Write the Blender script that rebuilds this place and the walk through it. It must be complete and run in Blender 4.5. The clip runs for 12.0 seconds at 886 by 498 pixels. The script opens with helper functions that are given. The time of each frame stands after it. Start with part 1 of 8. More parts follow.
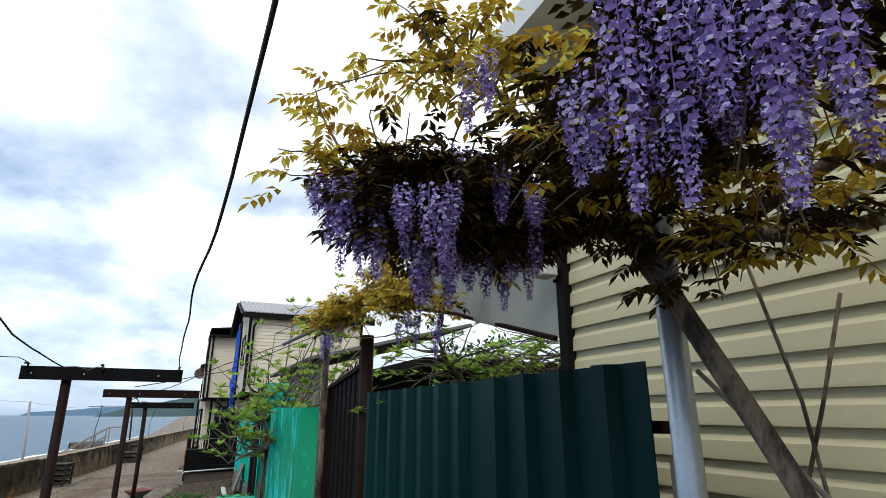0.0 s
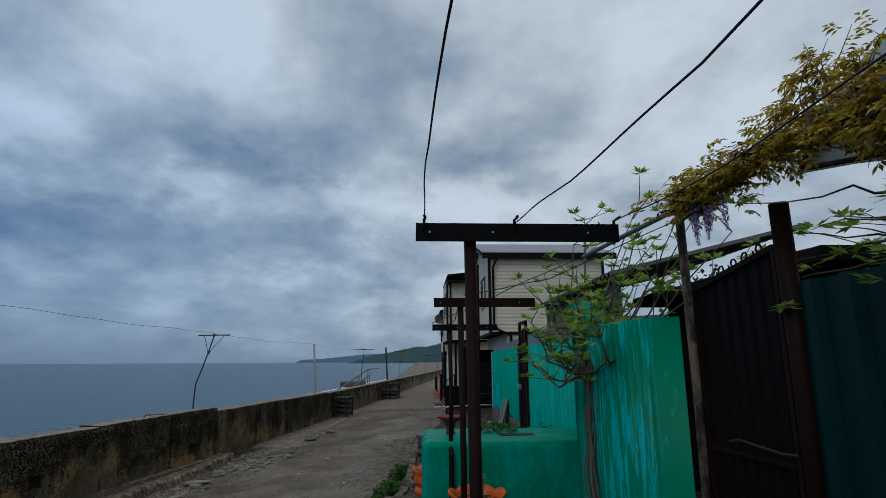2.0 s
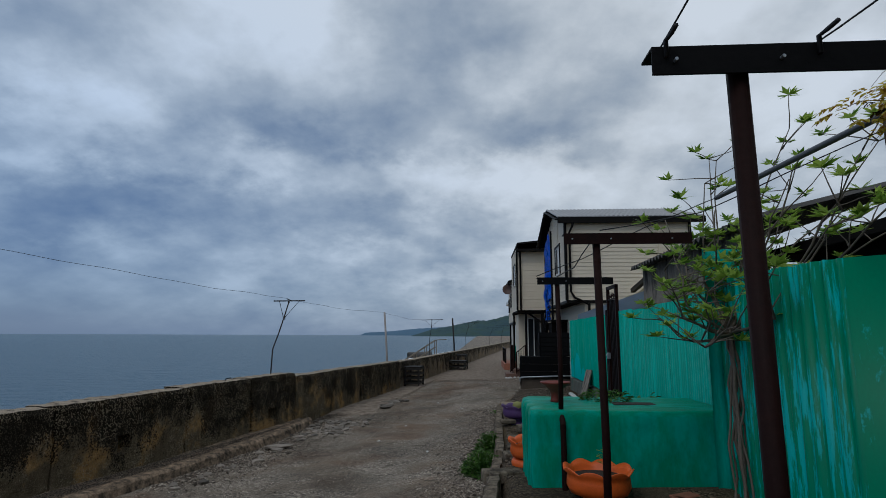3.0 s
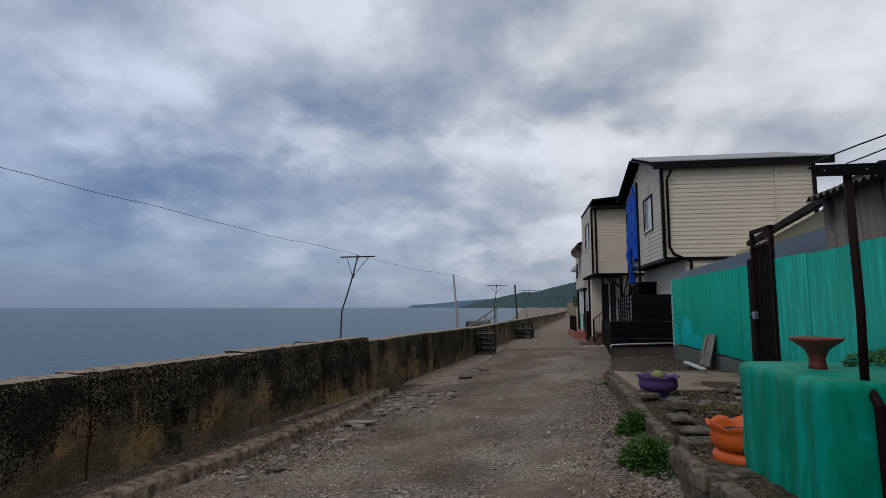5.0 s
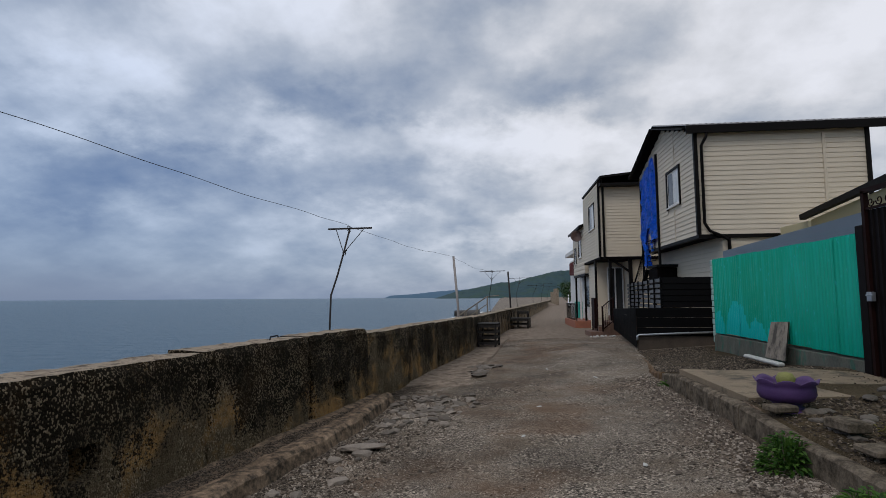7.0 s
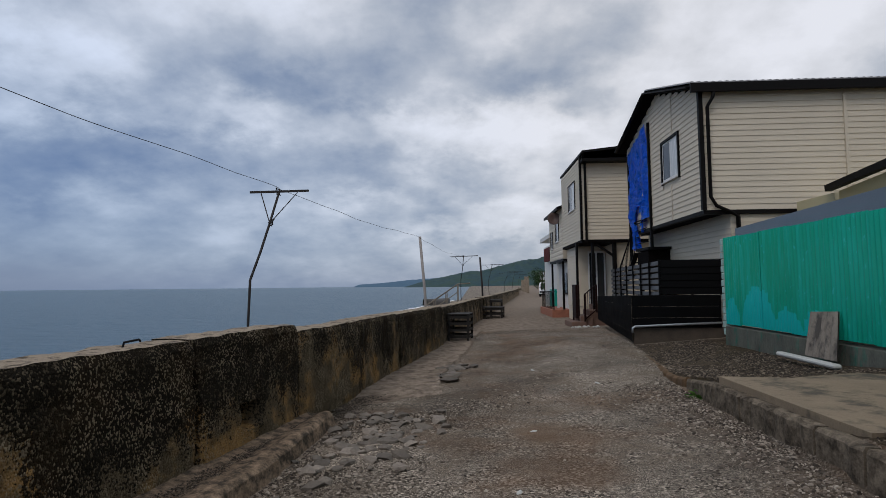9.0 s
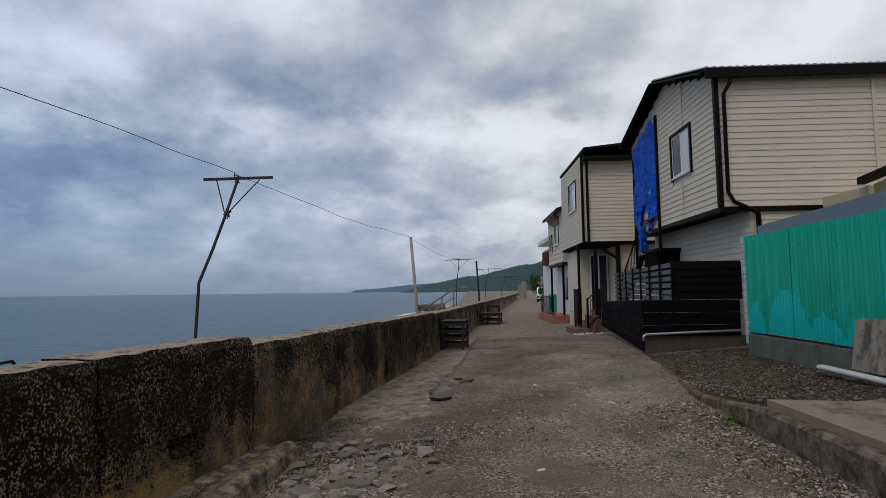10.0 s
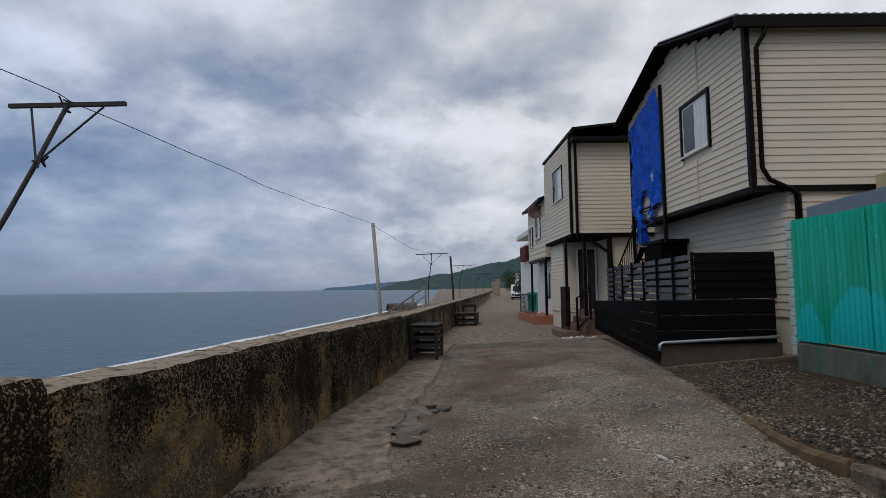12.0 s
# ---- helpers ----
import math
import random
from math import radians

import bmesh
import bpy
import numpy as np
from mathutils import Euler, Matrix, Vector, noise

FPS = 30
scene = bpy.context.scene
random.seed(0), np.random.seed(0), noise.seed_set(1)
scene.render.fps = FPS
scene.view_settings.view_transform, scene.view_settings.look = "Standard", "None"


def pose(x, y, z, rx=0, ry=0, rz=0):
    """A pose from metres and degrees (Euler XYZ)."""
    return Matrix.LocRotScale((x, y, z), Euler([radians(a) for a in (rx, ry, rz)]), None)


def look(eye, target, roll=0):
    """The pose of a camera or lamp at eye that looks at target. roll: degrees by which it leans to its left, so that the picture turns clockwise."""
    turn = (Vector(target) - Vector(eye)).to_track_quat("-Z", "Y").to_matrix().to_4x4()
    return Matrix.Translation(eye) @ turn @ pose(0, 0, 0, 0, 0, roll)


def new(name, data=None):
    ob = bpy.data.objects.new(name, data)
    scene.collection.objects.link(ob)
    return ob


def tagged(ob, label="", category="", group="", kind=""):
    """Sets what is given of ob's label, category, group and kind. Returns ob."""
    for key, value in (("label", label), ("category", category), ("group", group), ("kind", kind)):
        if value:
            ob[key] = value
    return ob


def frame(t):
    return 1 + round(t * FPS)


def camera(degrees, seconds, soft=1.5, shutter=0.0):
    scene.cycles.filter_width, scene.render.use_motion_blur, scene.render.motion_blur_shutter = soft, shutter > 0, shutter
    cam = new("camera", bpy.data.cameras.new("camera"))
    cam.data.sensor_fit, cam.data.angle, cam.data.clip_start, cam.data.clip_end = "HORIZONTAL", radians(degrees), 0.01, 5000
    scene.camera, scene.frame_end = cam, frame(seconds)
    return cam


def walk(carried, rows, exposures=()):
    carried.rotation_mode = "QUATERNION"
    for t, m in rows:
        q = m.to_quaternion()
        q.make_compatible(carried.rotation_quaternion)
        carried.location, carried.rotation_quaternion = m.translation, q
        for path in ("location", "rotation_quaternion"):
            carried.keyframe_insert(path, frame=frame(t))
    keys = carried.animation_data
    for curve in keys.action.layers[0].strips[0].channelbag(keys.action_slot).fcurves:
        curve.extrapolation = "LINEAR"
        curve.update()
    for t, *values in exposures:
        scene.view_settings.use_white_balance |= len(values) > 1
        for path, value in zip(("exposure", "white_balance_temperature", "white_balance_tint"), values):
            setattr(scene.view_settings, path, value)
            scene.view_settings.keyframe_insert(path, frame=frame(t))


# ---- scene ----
cam = camera(78.2, 12.0, soft=0.8)
METRES, EYE, TILT, LEAN, TURN = 12.9, 1.5, 0.0, 0.0, -25.9
PATH = [
    (0, (0.096, 0.052, 1.589), (0.887, 1.794, 2.171), 0.0),
    (0.5, (-0.101, 0.373, 1.524), (0.479, 2.209, 2.063), 0.1),
    (1, (-0.256, 0.768, 1.491), (0.13, 2.668, 1.984), 0.1),
    (1.5, (-0.448, 1.145, 1.372), (-0.218, 3.081, 1.82), -0.2),
    (2, (-0.683, 1.585, 1.335), (-0.59, 3.541, 1.739), -0.3),
    (2.5, (-0.867, 1.995, 1.265), (-0.898, 3.962, 1.627), -0.1),
    (3, (-1.084, 2.342, 1.186), (-1.21, 4.314, 1.498), 0.2),
    (3.1, (-1.113, 2.442, 1.192), (-1.253, 4.414, 1.496), 0.5),
    (3.2, (-1.159, 2.53, 1.223), (-1.306, 4.503, 1.517), -0.6),
    (4.8, (-2.025, 4.02, 0.933), (-2.306, 5.988, 1.152), -0.1),
    (5, (-2.182, 4.202, 0.922), (-2.472, 6.169, 1.134), -0.1),
    (5.5, (-2.479, 4.699, 0.869), (-2.774, 6.666, 1.077), -0.2),
    (6, (-2.738, 5.249, 0.849), (-3.019, 7.219, 1.052), -0.2),
    (6.5, (-2.981, 5.78, 0.825), (-3.232, 7.755, 1.019), -0.3),
    (7, (-3.121, 6.363, 0.808), (-3.33, 8.344, 0.985), -0.4),
    (7.2, (-3.194, 6.591, 0.78), (-3.389, 8.575, 0.943), -0.3),
    (8.8, (-3.239, 8.366, 0.746), (-3.35, 10.358, 0.885), -0.9),
    (9, (-3.23, 8.572, 0.757), (-3.329, 10.565, 0.892), -0.6),
    (9.5, (-3.23, 9.104, 0.75), (-3.329, 11.097, 0.886), -0.6),
    (10, (-3.191, 9.647, 0.738), (-3.278, 11.639, 0.892), -0.7),
    (10.5, (-3.192, 10.204, 0.764), (-3.243, 12.197, 0.927), -0.6),
    (11, (-3.211, 10.77, 0.755), (-3.228, 12.764, 0.91), -0.7),
    (11.5, (-3.202, 11.351, 0.764), (-3.193, 13.345, 0.914), -0.8),
    (12, (-3.235, 11.902, 0.75), (-3.221, 13.896, 0.894), -0.8),
]
EXPOSURES = [(0, 1.22, 6400, 8), (0.5, 0.6, 5900, 6), (1.0, 0.12, 5600, 2), (1.5, -0.15, 5600, 3), (2.0, -0.2, 5700, 4), (2.5, -0.17, 5750, 5), (3.2, -0.12, 5950, 8), (4.8, 0.05, 6250, 13), (5.5, 0.1, 6300, 13), (7, 0.15, 6350, 13), (9, 0.15, 6350, 13), (12, 0.12, 6350, 13)]
walk(cam, [(t, look(eye, target, roll)) for t, eye, target, roll in PATH], EXPOSURES)

# ---- world and sun ----
SUN_ELEVATION, SUN_ROTATION = radians(48), radians(150)
# bearing, height, half width and half height in degrees, and how far each bank brightens or darkens the layer
CLOUDS = [
    (-38, 19, 6, 3.0, 0.13), (-42, 15, 5, 2.0, 0.06), (-24, 17, 6, 2.2, 0.10), (2, 16, 11, 3.8, 0.17), (-9, 18, 5, 2.0, 0.05), (27, 19, 12, 4.5, 0.08), (-11, 8, 6, 1.6, 0.07),
    (7, 9, 3, 1.8, 0.08), (-2, 6, 8, 1.0, 0.07), (-20, 31, 14, 6, 0.13), (2, 26, 5, 2.5, 0.06), (27, 29, 8, 5, 0.05), (-40, 10, 7, 2.4, -0.13), (-33, 13.2, 9, 2.0, -0.09),
    (-17, 19.5, 11, 2.2, -0.09), (-7, 31, 8, 6, -0.08), (7, 21, 9, 1.8, -0.08), (13, 17.5, 4, 1.6, -0.08), (-17, 11.5, 13, 2.4, -0.06), (4, 4, 7, 1.4, -0.05), (28, 15.5, 7, 2.4, -0.05),
    (12, 25, 9, 2.5, -0.05), (-30, 25, 10, 3.0, -0.02),
]


def make_world():
    world = bpy.data.worlds.new("overcast_sky")
    world.use_nodes = True
    nt = world.node_tree
    nt.nodes.clear()
    N, L = nt.nodes.new, nt.links.new
    out, bg = N("ShaderNodeOutputWorld"), N("ShaderNodeBackground")
    sky = N("ShaderNodeTexSky")
    sky.sky_type, sky.sun_disc = "NISHITA", False
    sky.sun_elevation, sky.sun_rotation = SUN_ELEVATION, SUN_ROTATION
    tc, sep = N("ShaderNodeTexCoord"), N("ShaderNodeSeparateXYZ")
    L(tc.outputs["Generated"], sep.inputs[0])

    def m(op, a, b=None, c=None, clamp=False):
        n = N("ShaderNodeMath")
        n.operation, n.use_clamp = op, clamp
        for i, v in enumerate((a, b, c)):
            if v is None:
                continue
            if isinstance(v, (int, float)):
                n.inputs[i].default_value = v
            else:
                L(v, n.inputs[i])
        return n.outputs[0]

    # a cloud layer seen from below: its cells shrink and flatten towards the horizon
    up = m("MAXIMUM", sep.outputs[2], 0.0)
    div = m("ADD", up, 0.42)
    comb = N("ShaderNodeCombineXYZ")
    L(m("DIVIDE", sep.outputs[0], div), comb.inputs[0])
    L(m("DIVIDE", sep.outputs[1], div), comb.inputs[1])

    def noise_tex(scale, detail, rough, offset, distortion=0.0):
        mp = N("ShaderNodeMapping")
        mp.inputs["Location"].default_value = offset
        L(comb.outputs[0], mp.inputs[0])
        n = N("ShaderNodeTexNoise")
        n.inputs["Scale"].default_value, n.inputs["Detail"].default_value = scale, detail
        n.inputs["Roughness"].default_value, n.inputs["Distortion"].default_value = rough, distortion
        L(mp.outputs[0], n.inputs["Vector"])
        return n.outputs[0]

    big = noise_tex(1.3, 3, 0.5, (1.3, 4.7, 0.0), 0.2)
    mid = noise_tex(4.2, 7, 0.52, (0.4, 5.2, 1.0), 0.1)
    fine = noise_tex(12.0, 5, 0.55, (2.4, 1.2, 0), 0.0)
    # bearing and height in degrees, frayed by the noise, for the large banks of cloud
    az = m("MULTIPLY", m("ARCTAN2", sep.outputs[0], sep.outputs[1]), 57.2958)
    el = m("MULTIPLY", m("ARCSINE", sep.outputs[2]), 57.2958)
    az = m("ADD", az, m("MULTIPLY", m("SUBTRACT", noise_tex(4.5, 6, 0.6, (3.1, 8.2, 5.0)), 0.5), 20.0))
    el = m("ADD", el, m("MULTIPLY", m("SUBTRACT", noise_tex(4.5, 6, 0.6, (7.4, 2.2, 3.0)), 0.5), 10.0))
    banks = None
    for a0, e0, wa, we, amount in CLOUDS:
        da, de = m("DIVIDE", m("SUBTRACT", az, a0), wa), m("DIVIDE", m("SUBTRACT", el, e0), we)
        lobe = m("MULTIPLY", m("EXPONENT", m("MULTIPLY", m("ADD", m("MULTIPLY", da, da), m("MULTIPLY", de, de)), -1.0)), amount)
        banks = lobe if banks is None else m("ADD", banks, lobe)
    # the hidden sun brightens the layer ahead on the land side
    dot = N("ShaderNodeVectorMath")
    dot.operation = "DOT_PRODUCT"
    L(tc.outputs["Generated"], dot.inputs[0])
    dot.inputs[1].default_value = Vector((0.25, 0.72, 0.65)).normalized()
    glow = m("MULTIPLY", m("POWER", m("MAXIMUM", dot.outputs["Value"], 0.0), 3.0), 0.07)
    mix = m("ADD", m("ADD", m("MULTIPLY", big, 0.22), m("MULTIPLY", mid, 0.36)), m("ADD", m("MULTIPLY", fine, 0.12), m("ADD", banks, m("ADD", m("ADD", glow, m("MULTIPLY", up, 0.08)), 0.121))))
    ramp = N("ShaderNodeValToRGB")
    L(mix, ramp.inputs[0])
    r = ramp.color_ramp
    r.elements[0].position, r.elements[0].color = 0.33, (0.18, 0.255, 0.39, 1)
    r.elements[1].position, r.elements[1].color = 0.66, (0.95, 0.97, 1.0, 1)
    for pos, col in ((0.40, (0.29, 0.355, 0.46, 1)), (0.46, (0.42, 0.475, 0.55, 1)), (0.52, (0.575, 0.615, 0.66, 1)), (0.59, (0.80, 0.82, 0.84, 1))):
        e = r.elements.new(pos)
        e.color = col
    # the thinner layer over the sea lets more blue through
    blue = N("ShaderNodeMix")
    blue.data_type, blue.blend_type = "RGBA", "MULTIPLY"
    side = N("ShaderNodeMapRange")
    side.inputs["From Min"].default_value, side.inputs["From Max"].default_value = -0.15, 0.75
    L(m("MULTIPLY", sep.outputs[0], -1.0), side.inputs["Value"])
    L(m("MULTIPLY", side.outputs[0], m("SUBTRACT", 1.0, m("MULTIPLY", up, 1.2))), blue.inputs["Factor"])
    L(ramp.outputs[0], blue.inputs["A"])
    blue.inputs["B"].default_value = (0.62, 0.80, 1.06, 1)
    # thin haze over the sea
    haze = N("ShaderNodeMix")
    haze.data_type = "RGBA"
    hz = m("POWER", m("SUBTRACT", 1.0, up, clamp=True), 14.0)
    left = N("ShaderNodeMapRange")
    left.inputs["From Min"].default_value, left.inputs["From Max"].default_value = 0.0, 0.75
    L(m("MULTIPLY", sep.outputs[0], -1.0), left.inputs["Value"])
    low = m("POWER", m("SUBTRACT", 1.0, up, clamp=True), 9.0)
    L(m("MAXIMUM", m("MULTIPLY", hz, 0.7), m("MULTIPLY", m("MULTIPLY", low, left.outputs[0]), 1.15, clamp=True)), haze.inputs["Factor"])
    L(blue.outputs["Result"], haze.inputs["A"])
    haze.inputs["B"].default_value = (0.21, 0.28, 0.41, 1)
    mixc = N("ShaderNodeMix")
    mixc.data_type = "RGBA"
    scaled = N("ShaderNodeVectorMath")
    scaled.operation = "SCALE"
    L(sky.outputs[0], scaled.inputs[0])
    scaled.inputs["Scale"].default_value = 0.08
    cl = N("ShaderNodeVectorMath")
    cl.operation = "SCALE"
    L(haze.outputs["Result"], cl.inputs[0])
    cl.inputs["Scale"].default_value = 0.8
    mixc.inputs["Factor"].default_value = 0.9
    L(scaled.outputs[0], mixc.inputs["A"])
    L(cl.outputs[0], mixc.inputs["B"])
    L(mixc.outputs["Result"], bg.inputs["Color"])
    bg.inputs["Strength"].default_value = 1.0
    L(bg.outputs[0], out.inputs[0])
    scene.world = world


make_world()
sun = new("sun", bpy.data.lights.new("sun", "SUN"))
sun.data.energy, sun.data.angle, sun.data.color = 0.7, radians(25), (1.0, 0.95, 0.88)
sun.matrix_world = look((-20, -30, 40), (0, 0, 0))


# ---- materials ----
def material(name, color, rough=0.7, metal=0.0, vary=0.25, scale=6.0, bump=0.2, bump_scale=60.0, second=None, second_amount=0.5, second_scale=2.0, spec=0.5, stretch=(1, 1, 1), rand=0.0, bump_distance=0.01, edge=0.12):
    """A surface with broad stains, fine grain and relief. second: a colour of worn or dirty patches."""
    mat = bpy.data.materials.new(name)
    mat.use_nodes = True
    nt = mat.node_tree
    N, L = nt.nodes.new, nt.links.new
    b = nt.nodes["Principled BSDF"]
    b.inputs["Metallic"].default_value = metal
    b.inputs["Specular IOR Level"].default_value = spec
    geo = N("ShaderNodeNewGeometry")
    mp = N("ShaderNodeMapping")
    mp.inputs["Scale"].default_value = stretch
    L(geo.outputs["Position"], mp.inputs[0])

    def tex(s, detail=6, r=0.6):
        n = N("ShaderNodeTexNoise")
        n.inputs["Scale"].default_value, n.inputs["Detail"].default_value, n.inputs["Roughness"].default_value = s, detail, r
        L(mp.outputs[0], n.inputs["Vector"])
        return n.outputs[0]

    fine, broad = tex(bump_scale, 5, 0.65), tex(scale, 6, 0.6)
    hsv = N("ShaderNodeHueSaturation")
    hsv.inputs["Color"].default_value = (*color, 1)
    mr = N("ShaderNodeMapRange")
    mr.inputs["From Min"].default_value, mr.inputs["From Max"].default_value = 0.3, 0.7
    mr.inputs["To Min"].default_value, mr.inputs["To Max"].default_value = 1 - vary, 1 + vary
    add = N("ShaderNodeMath")
    add.operation = "MULTIPLY_ADD"
    L(fine, add.inputs[0])
    add.inputs[1].default_value = 0.45
    sc = N("ShaderNodeMath")
    sc.operation = "MULTIPLY"
    L(broad, sc.inputs[0])
    sc.inputs[1].default_value = 0.55
    L(sc.outputs[0], add.inputs[2])
    L(add.outputs[0], mr.inputs["Value"])
    val = mr.outputs[0]
    if rand:
        oi = N("ShaderNodeObjectInfo")
        ra = N("ShaderNodeMapRange")
        ra.inputs["To Min"].default_value, ra.inputs["To Max"].default_value = 1 - rand, 1 + rand
        L(oi.outputs["Random"], ra.inputs["Value"])
        mu = N("ShaderNodeMath")
        mu.operation = "MULTIPLY"
        L(val, mu.inputs[0])
        L(ra.outputs[0], mu.inputs[1])
        val = mu.outputs[0]
    L(val, hsv.inputs["Value"])
    col = hsv.outputs[0]
    if second:
        rp = N("ShaderNodeMapRange")
        L(tex(second_scale, 8, 0.68), rp.inputs["Value"])
        mid = 0.72 - 0.42 * second_amount
        rp.inputs["From Min"].default_value, rp.inputs["From Max"].default_value = mid - edge / 2, mid + edge / 2
        mx = N("ShaderNodeMix")
        mx.data_type = "RGBA"
        L(rp.outputs[0], mx.inputs["Factor"])
        L(col, mx.inputs["A"])
        h2 = N("ShaderNodeHueSaturation")
        h2.inputs["Color"].default_value = (*second, 1)
        L(val, h2.inputs["Value"])
        L(h2.outputs[0], mx.inputs["B"])
        col = mx.outputs["Result"]
    L(col, b.inputs["Base Color"])
    rr = N("ShaderNodeMapRange")
    L(broad, rr.inputs["Value"])
    rr.inputs["To Min"].default_value, rr.inputs["To Max"].default_value = max(rough - 0.12, 0.02), min(rough + 0.12, 1)
    L(rr.outputs[0], b.inputs["Roughness"])
    if bump:
        bp = N("ShaderNodeBump")
        bp.inputs["Strength"].default_value, bp.inputs["Distance"].default_value = bump, bump_distance
        L(add.outputs[0], bp.inputs["Height"])
        L(bp.outputs[0], b.inputs["Normal"])
    return mat


def repainted_tin():
    """Green turquoise paint, with broad fresher patches brushed on low down and streaks that run along the ribs."""
    mat = bpy.data.materials.new("repainted_turquoise_tin")
    mat.use_nodes = True
    nt = mat.node_tree
    N, L = nt.nodes.new, nt.links.new
    b = nt.nodes["Principled BSDF"]
    b.inputs["Roughness"].default_value, b.inputs["Specular IOR Level"].default_value = 0.5, 0.15
    geo, sep = N("ShaderNodeNewGeometry"), N("ShaderNodeSeparateXYZ")
    L(geo.outputs["Position"], sep.inputs[0])

    def m(op, p, q=0.0):
        n = N("ShaderNodeMath")
        n.operation = op
        for i, v in enumerate((p, q)):
            if isinstance(v, (int, float)):
                n.inputs[i].default_value = v
            else:
                L(v, n.inputs[i])
        return n.outputs[0]

    def nz(sc, stretch, detail=5):
        mp, n = N("ShaderNodeMapping"), N("ShaderNodeTexNoise")
        mp.inputs["Scale"].default_value = stretch
        n.inputs["Scale"].default_value, n.inputs["Detail"].default_value = sc, detail
        L(geo.outputs["Position"], mp.inputs[0])
        L(mp.outputs[0], n.inputs["Vector"])
        return n.outputs[0]

    def ramp(v, lo, hi):
        n = N("ShaderNodeMapRange")
        n.inputs["From Min"].default_value, n.inputs["From Max"].default_value = lo, hi
        L(v, n.inputs["Value"])
        return n.outputs[0]

    def mix(f, p, q):
        n = N("ShaderNodeMix")
        n.data_type = "RGBA"
        for sock, v in (("Factor", f), ("A", p), ("B", q)):
            if isinstance(v, tuple):
                n.inputs[sock].default_value = (*v, 1)
            elif isinstance(v, (int, float)):
                n.inputs[sock].default_value = v
            else:
                L(v, n.inputs[sock])
        return n.outputs["Result"]

    y, z = sep.outputs[1], sep.outputs[2]
    wob = m("MULTIPLY", m("SUBTRACT", nz(5, (1, 2.5, 1)), 0.5), 0.28)
    fresh = None
    for cy, cz, ry, rz in ((18.35, 0.05, 0.52, 0.62), (17.45, -0.1, 0.42, 0.42), (16.75, -0.15, 0.3, 0.5), (19.3, -0.1, 0.3, 0.55)):
        dy, dz = m("DIVIDE", m("SUBTRACT", y, cy), ry), m("DIVIDE", m("SUBTRACT", m("ADD", z, wob), cz), rz)
        inside = ramp(m("ADD", m("MULTIPLY", dy, dy), m("MULTIPLY", dz, dz)), 1.04, 0.97)
        fresh = inside if fresh is None else m("MAXIMUM", fresh, inside)
    streaks = ramp(nz(9, (1, 1, 0.12)), 0.45, 0.62)
    old = mix(m("MULTIPLY", streaks, 0.75), (0.0, 0.245, 0.145), (0.005, 0.34, 0.27))
    # greener towards the far end
    old = mix(m("MULTIPLY", ramp(y, 15.6, 17.6), 0.55), mix(0.6, old, (0.002, 0.33, 0.25)), old)
    spots = ramp(nz(30, (1, 1, 0.35), 3), 0.66, 0.70)
    col = mix(m("MULTIPLY", spots, 0.6), mix(fresh, old, (0.005, 0.38, 0.37)), (0.03, 0.40, 0.42))
    col = mix(m("MULTIPLY", ramp(nz(2.2, (1, 1, 0.6)), 0.35, 0.7), 0.18), col, (0.0, 0.20, 0.13))
    L(col, b.inputs["Base Color"])
    bp = N("ShaderNodeBump")
    bp.inputs["Strength"].default_value, bp.inputs["Distance"].default_value = 0.25, 0.004
    L(nz(60, (1, 1, 0.5)), bp.inputs["Height"])
    L(bp.outputs[0], b.inputs["Normal"])
    return mat


M = {}
M["siding"] = material("cream_vinyl_siding", (0.63, 0.55, 0.425), 0.55, vary=0.07, scale=1.5, bump=0.08, bump_scale=40)
M["siding_yellow"] = material("yellow_vinyl_siding", (0.54, 0.48, 0.29), 0.5, vary=0.06, scale=1.2, bump=0.06, bump_scale=50)
M["dark_trim"] = material("dark_brown_metal_trim", (0.005, 0.004, 0.0035), 0.55, vary=0.3, spec=0.12)
M["roof_metal"] = material("grey_profiled_metal", (0.30, 0.29, 0.29), 0.4, 0.5, vary=0.15, scale=2)
M["roof_under"] = material("dark_soffit", (0.004, 0.003, 0.003), 0.8, vary=0.3, spec=0.05)
M["turquoise"] = material("turquoise_painted_tin", (0.0, 0.30, 0.22), 0.5, vary=0.25, scale=3, bump=0.2, bump_scale=50, second=(0.005, 0.36, 0.29), second_amount=0.42, second_scale=3, stretch=(3, 3, 0.35), spec=0.3)
M["green_paint"] = material("glossy_green_paint", (0.0, 0.22, 0.13), 0.4, vary=0.2, scale=3, bump=0.4, bump_scale=20)
M["dark_green"] = material("dark_green_profiled_sheet", (0.0, 0.021, 0.0195), 0.5, vary=0.2, scale=2, bump=0.05, spec=0.12)
M["brown_iron"] = material("rusty_brown_painted_iron", (0.014, 0.0045, 0.0035), 0.65, vary=0.5, scale=8, bump=0.3, spec=0.12)
M["black_iron"] = material("black_painted_iron", (0.004, 0.004, 0.0045), 0.6, vary=0.3, spec=0.1)
M["black_panel"] = material("black_fence_panel", (0.0035, 0.0035, 0.004), 0.6, vary=0.3, scale=3, bump=0.1, spec=0.08)
M["galvanised"] = material("galvanised_steel", (0.42, 0.45, 0.48), 0.4, 0.7, vary=0.2, scale=5)
M["pale_wood"] = material("grey_weathered_wood", (0.22, 0.19, 0.15), 0.85, vary=0.3, scale=5, bump=0.4, stretch=(1, 1, 0.15))
M["orange"] = material("orange_painted_rubber", (0.62, 0.10, 0.008), 0.55, vary=0.2, scale=8, bump=0.3)
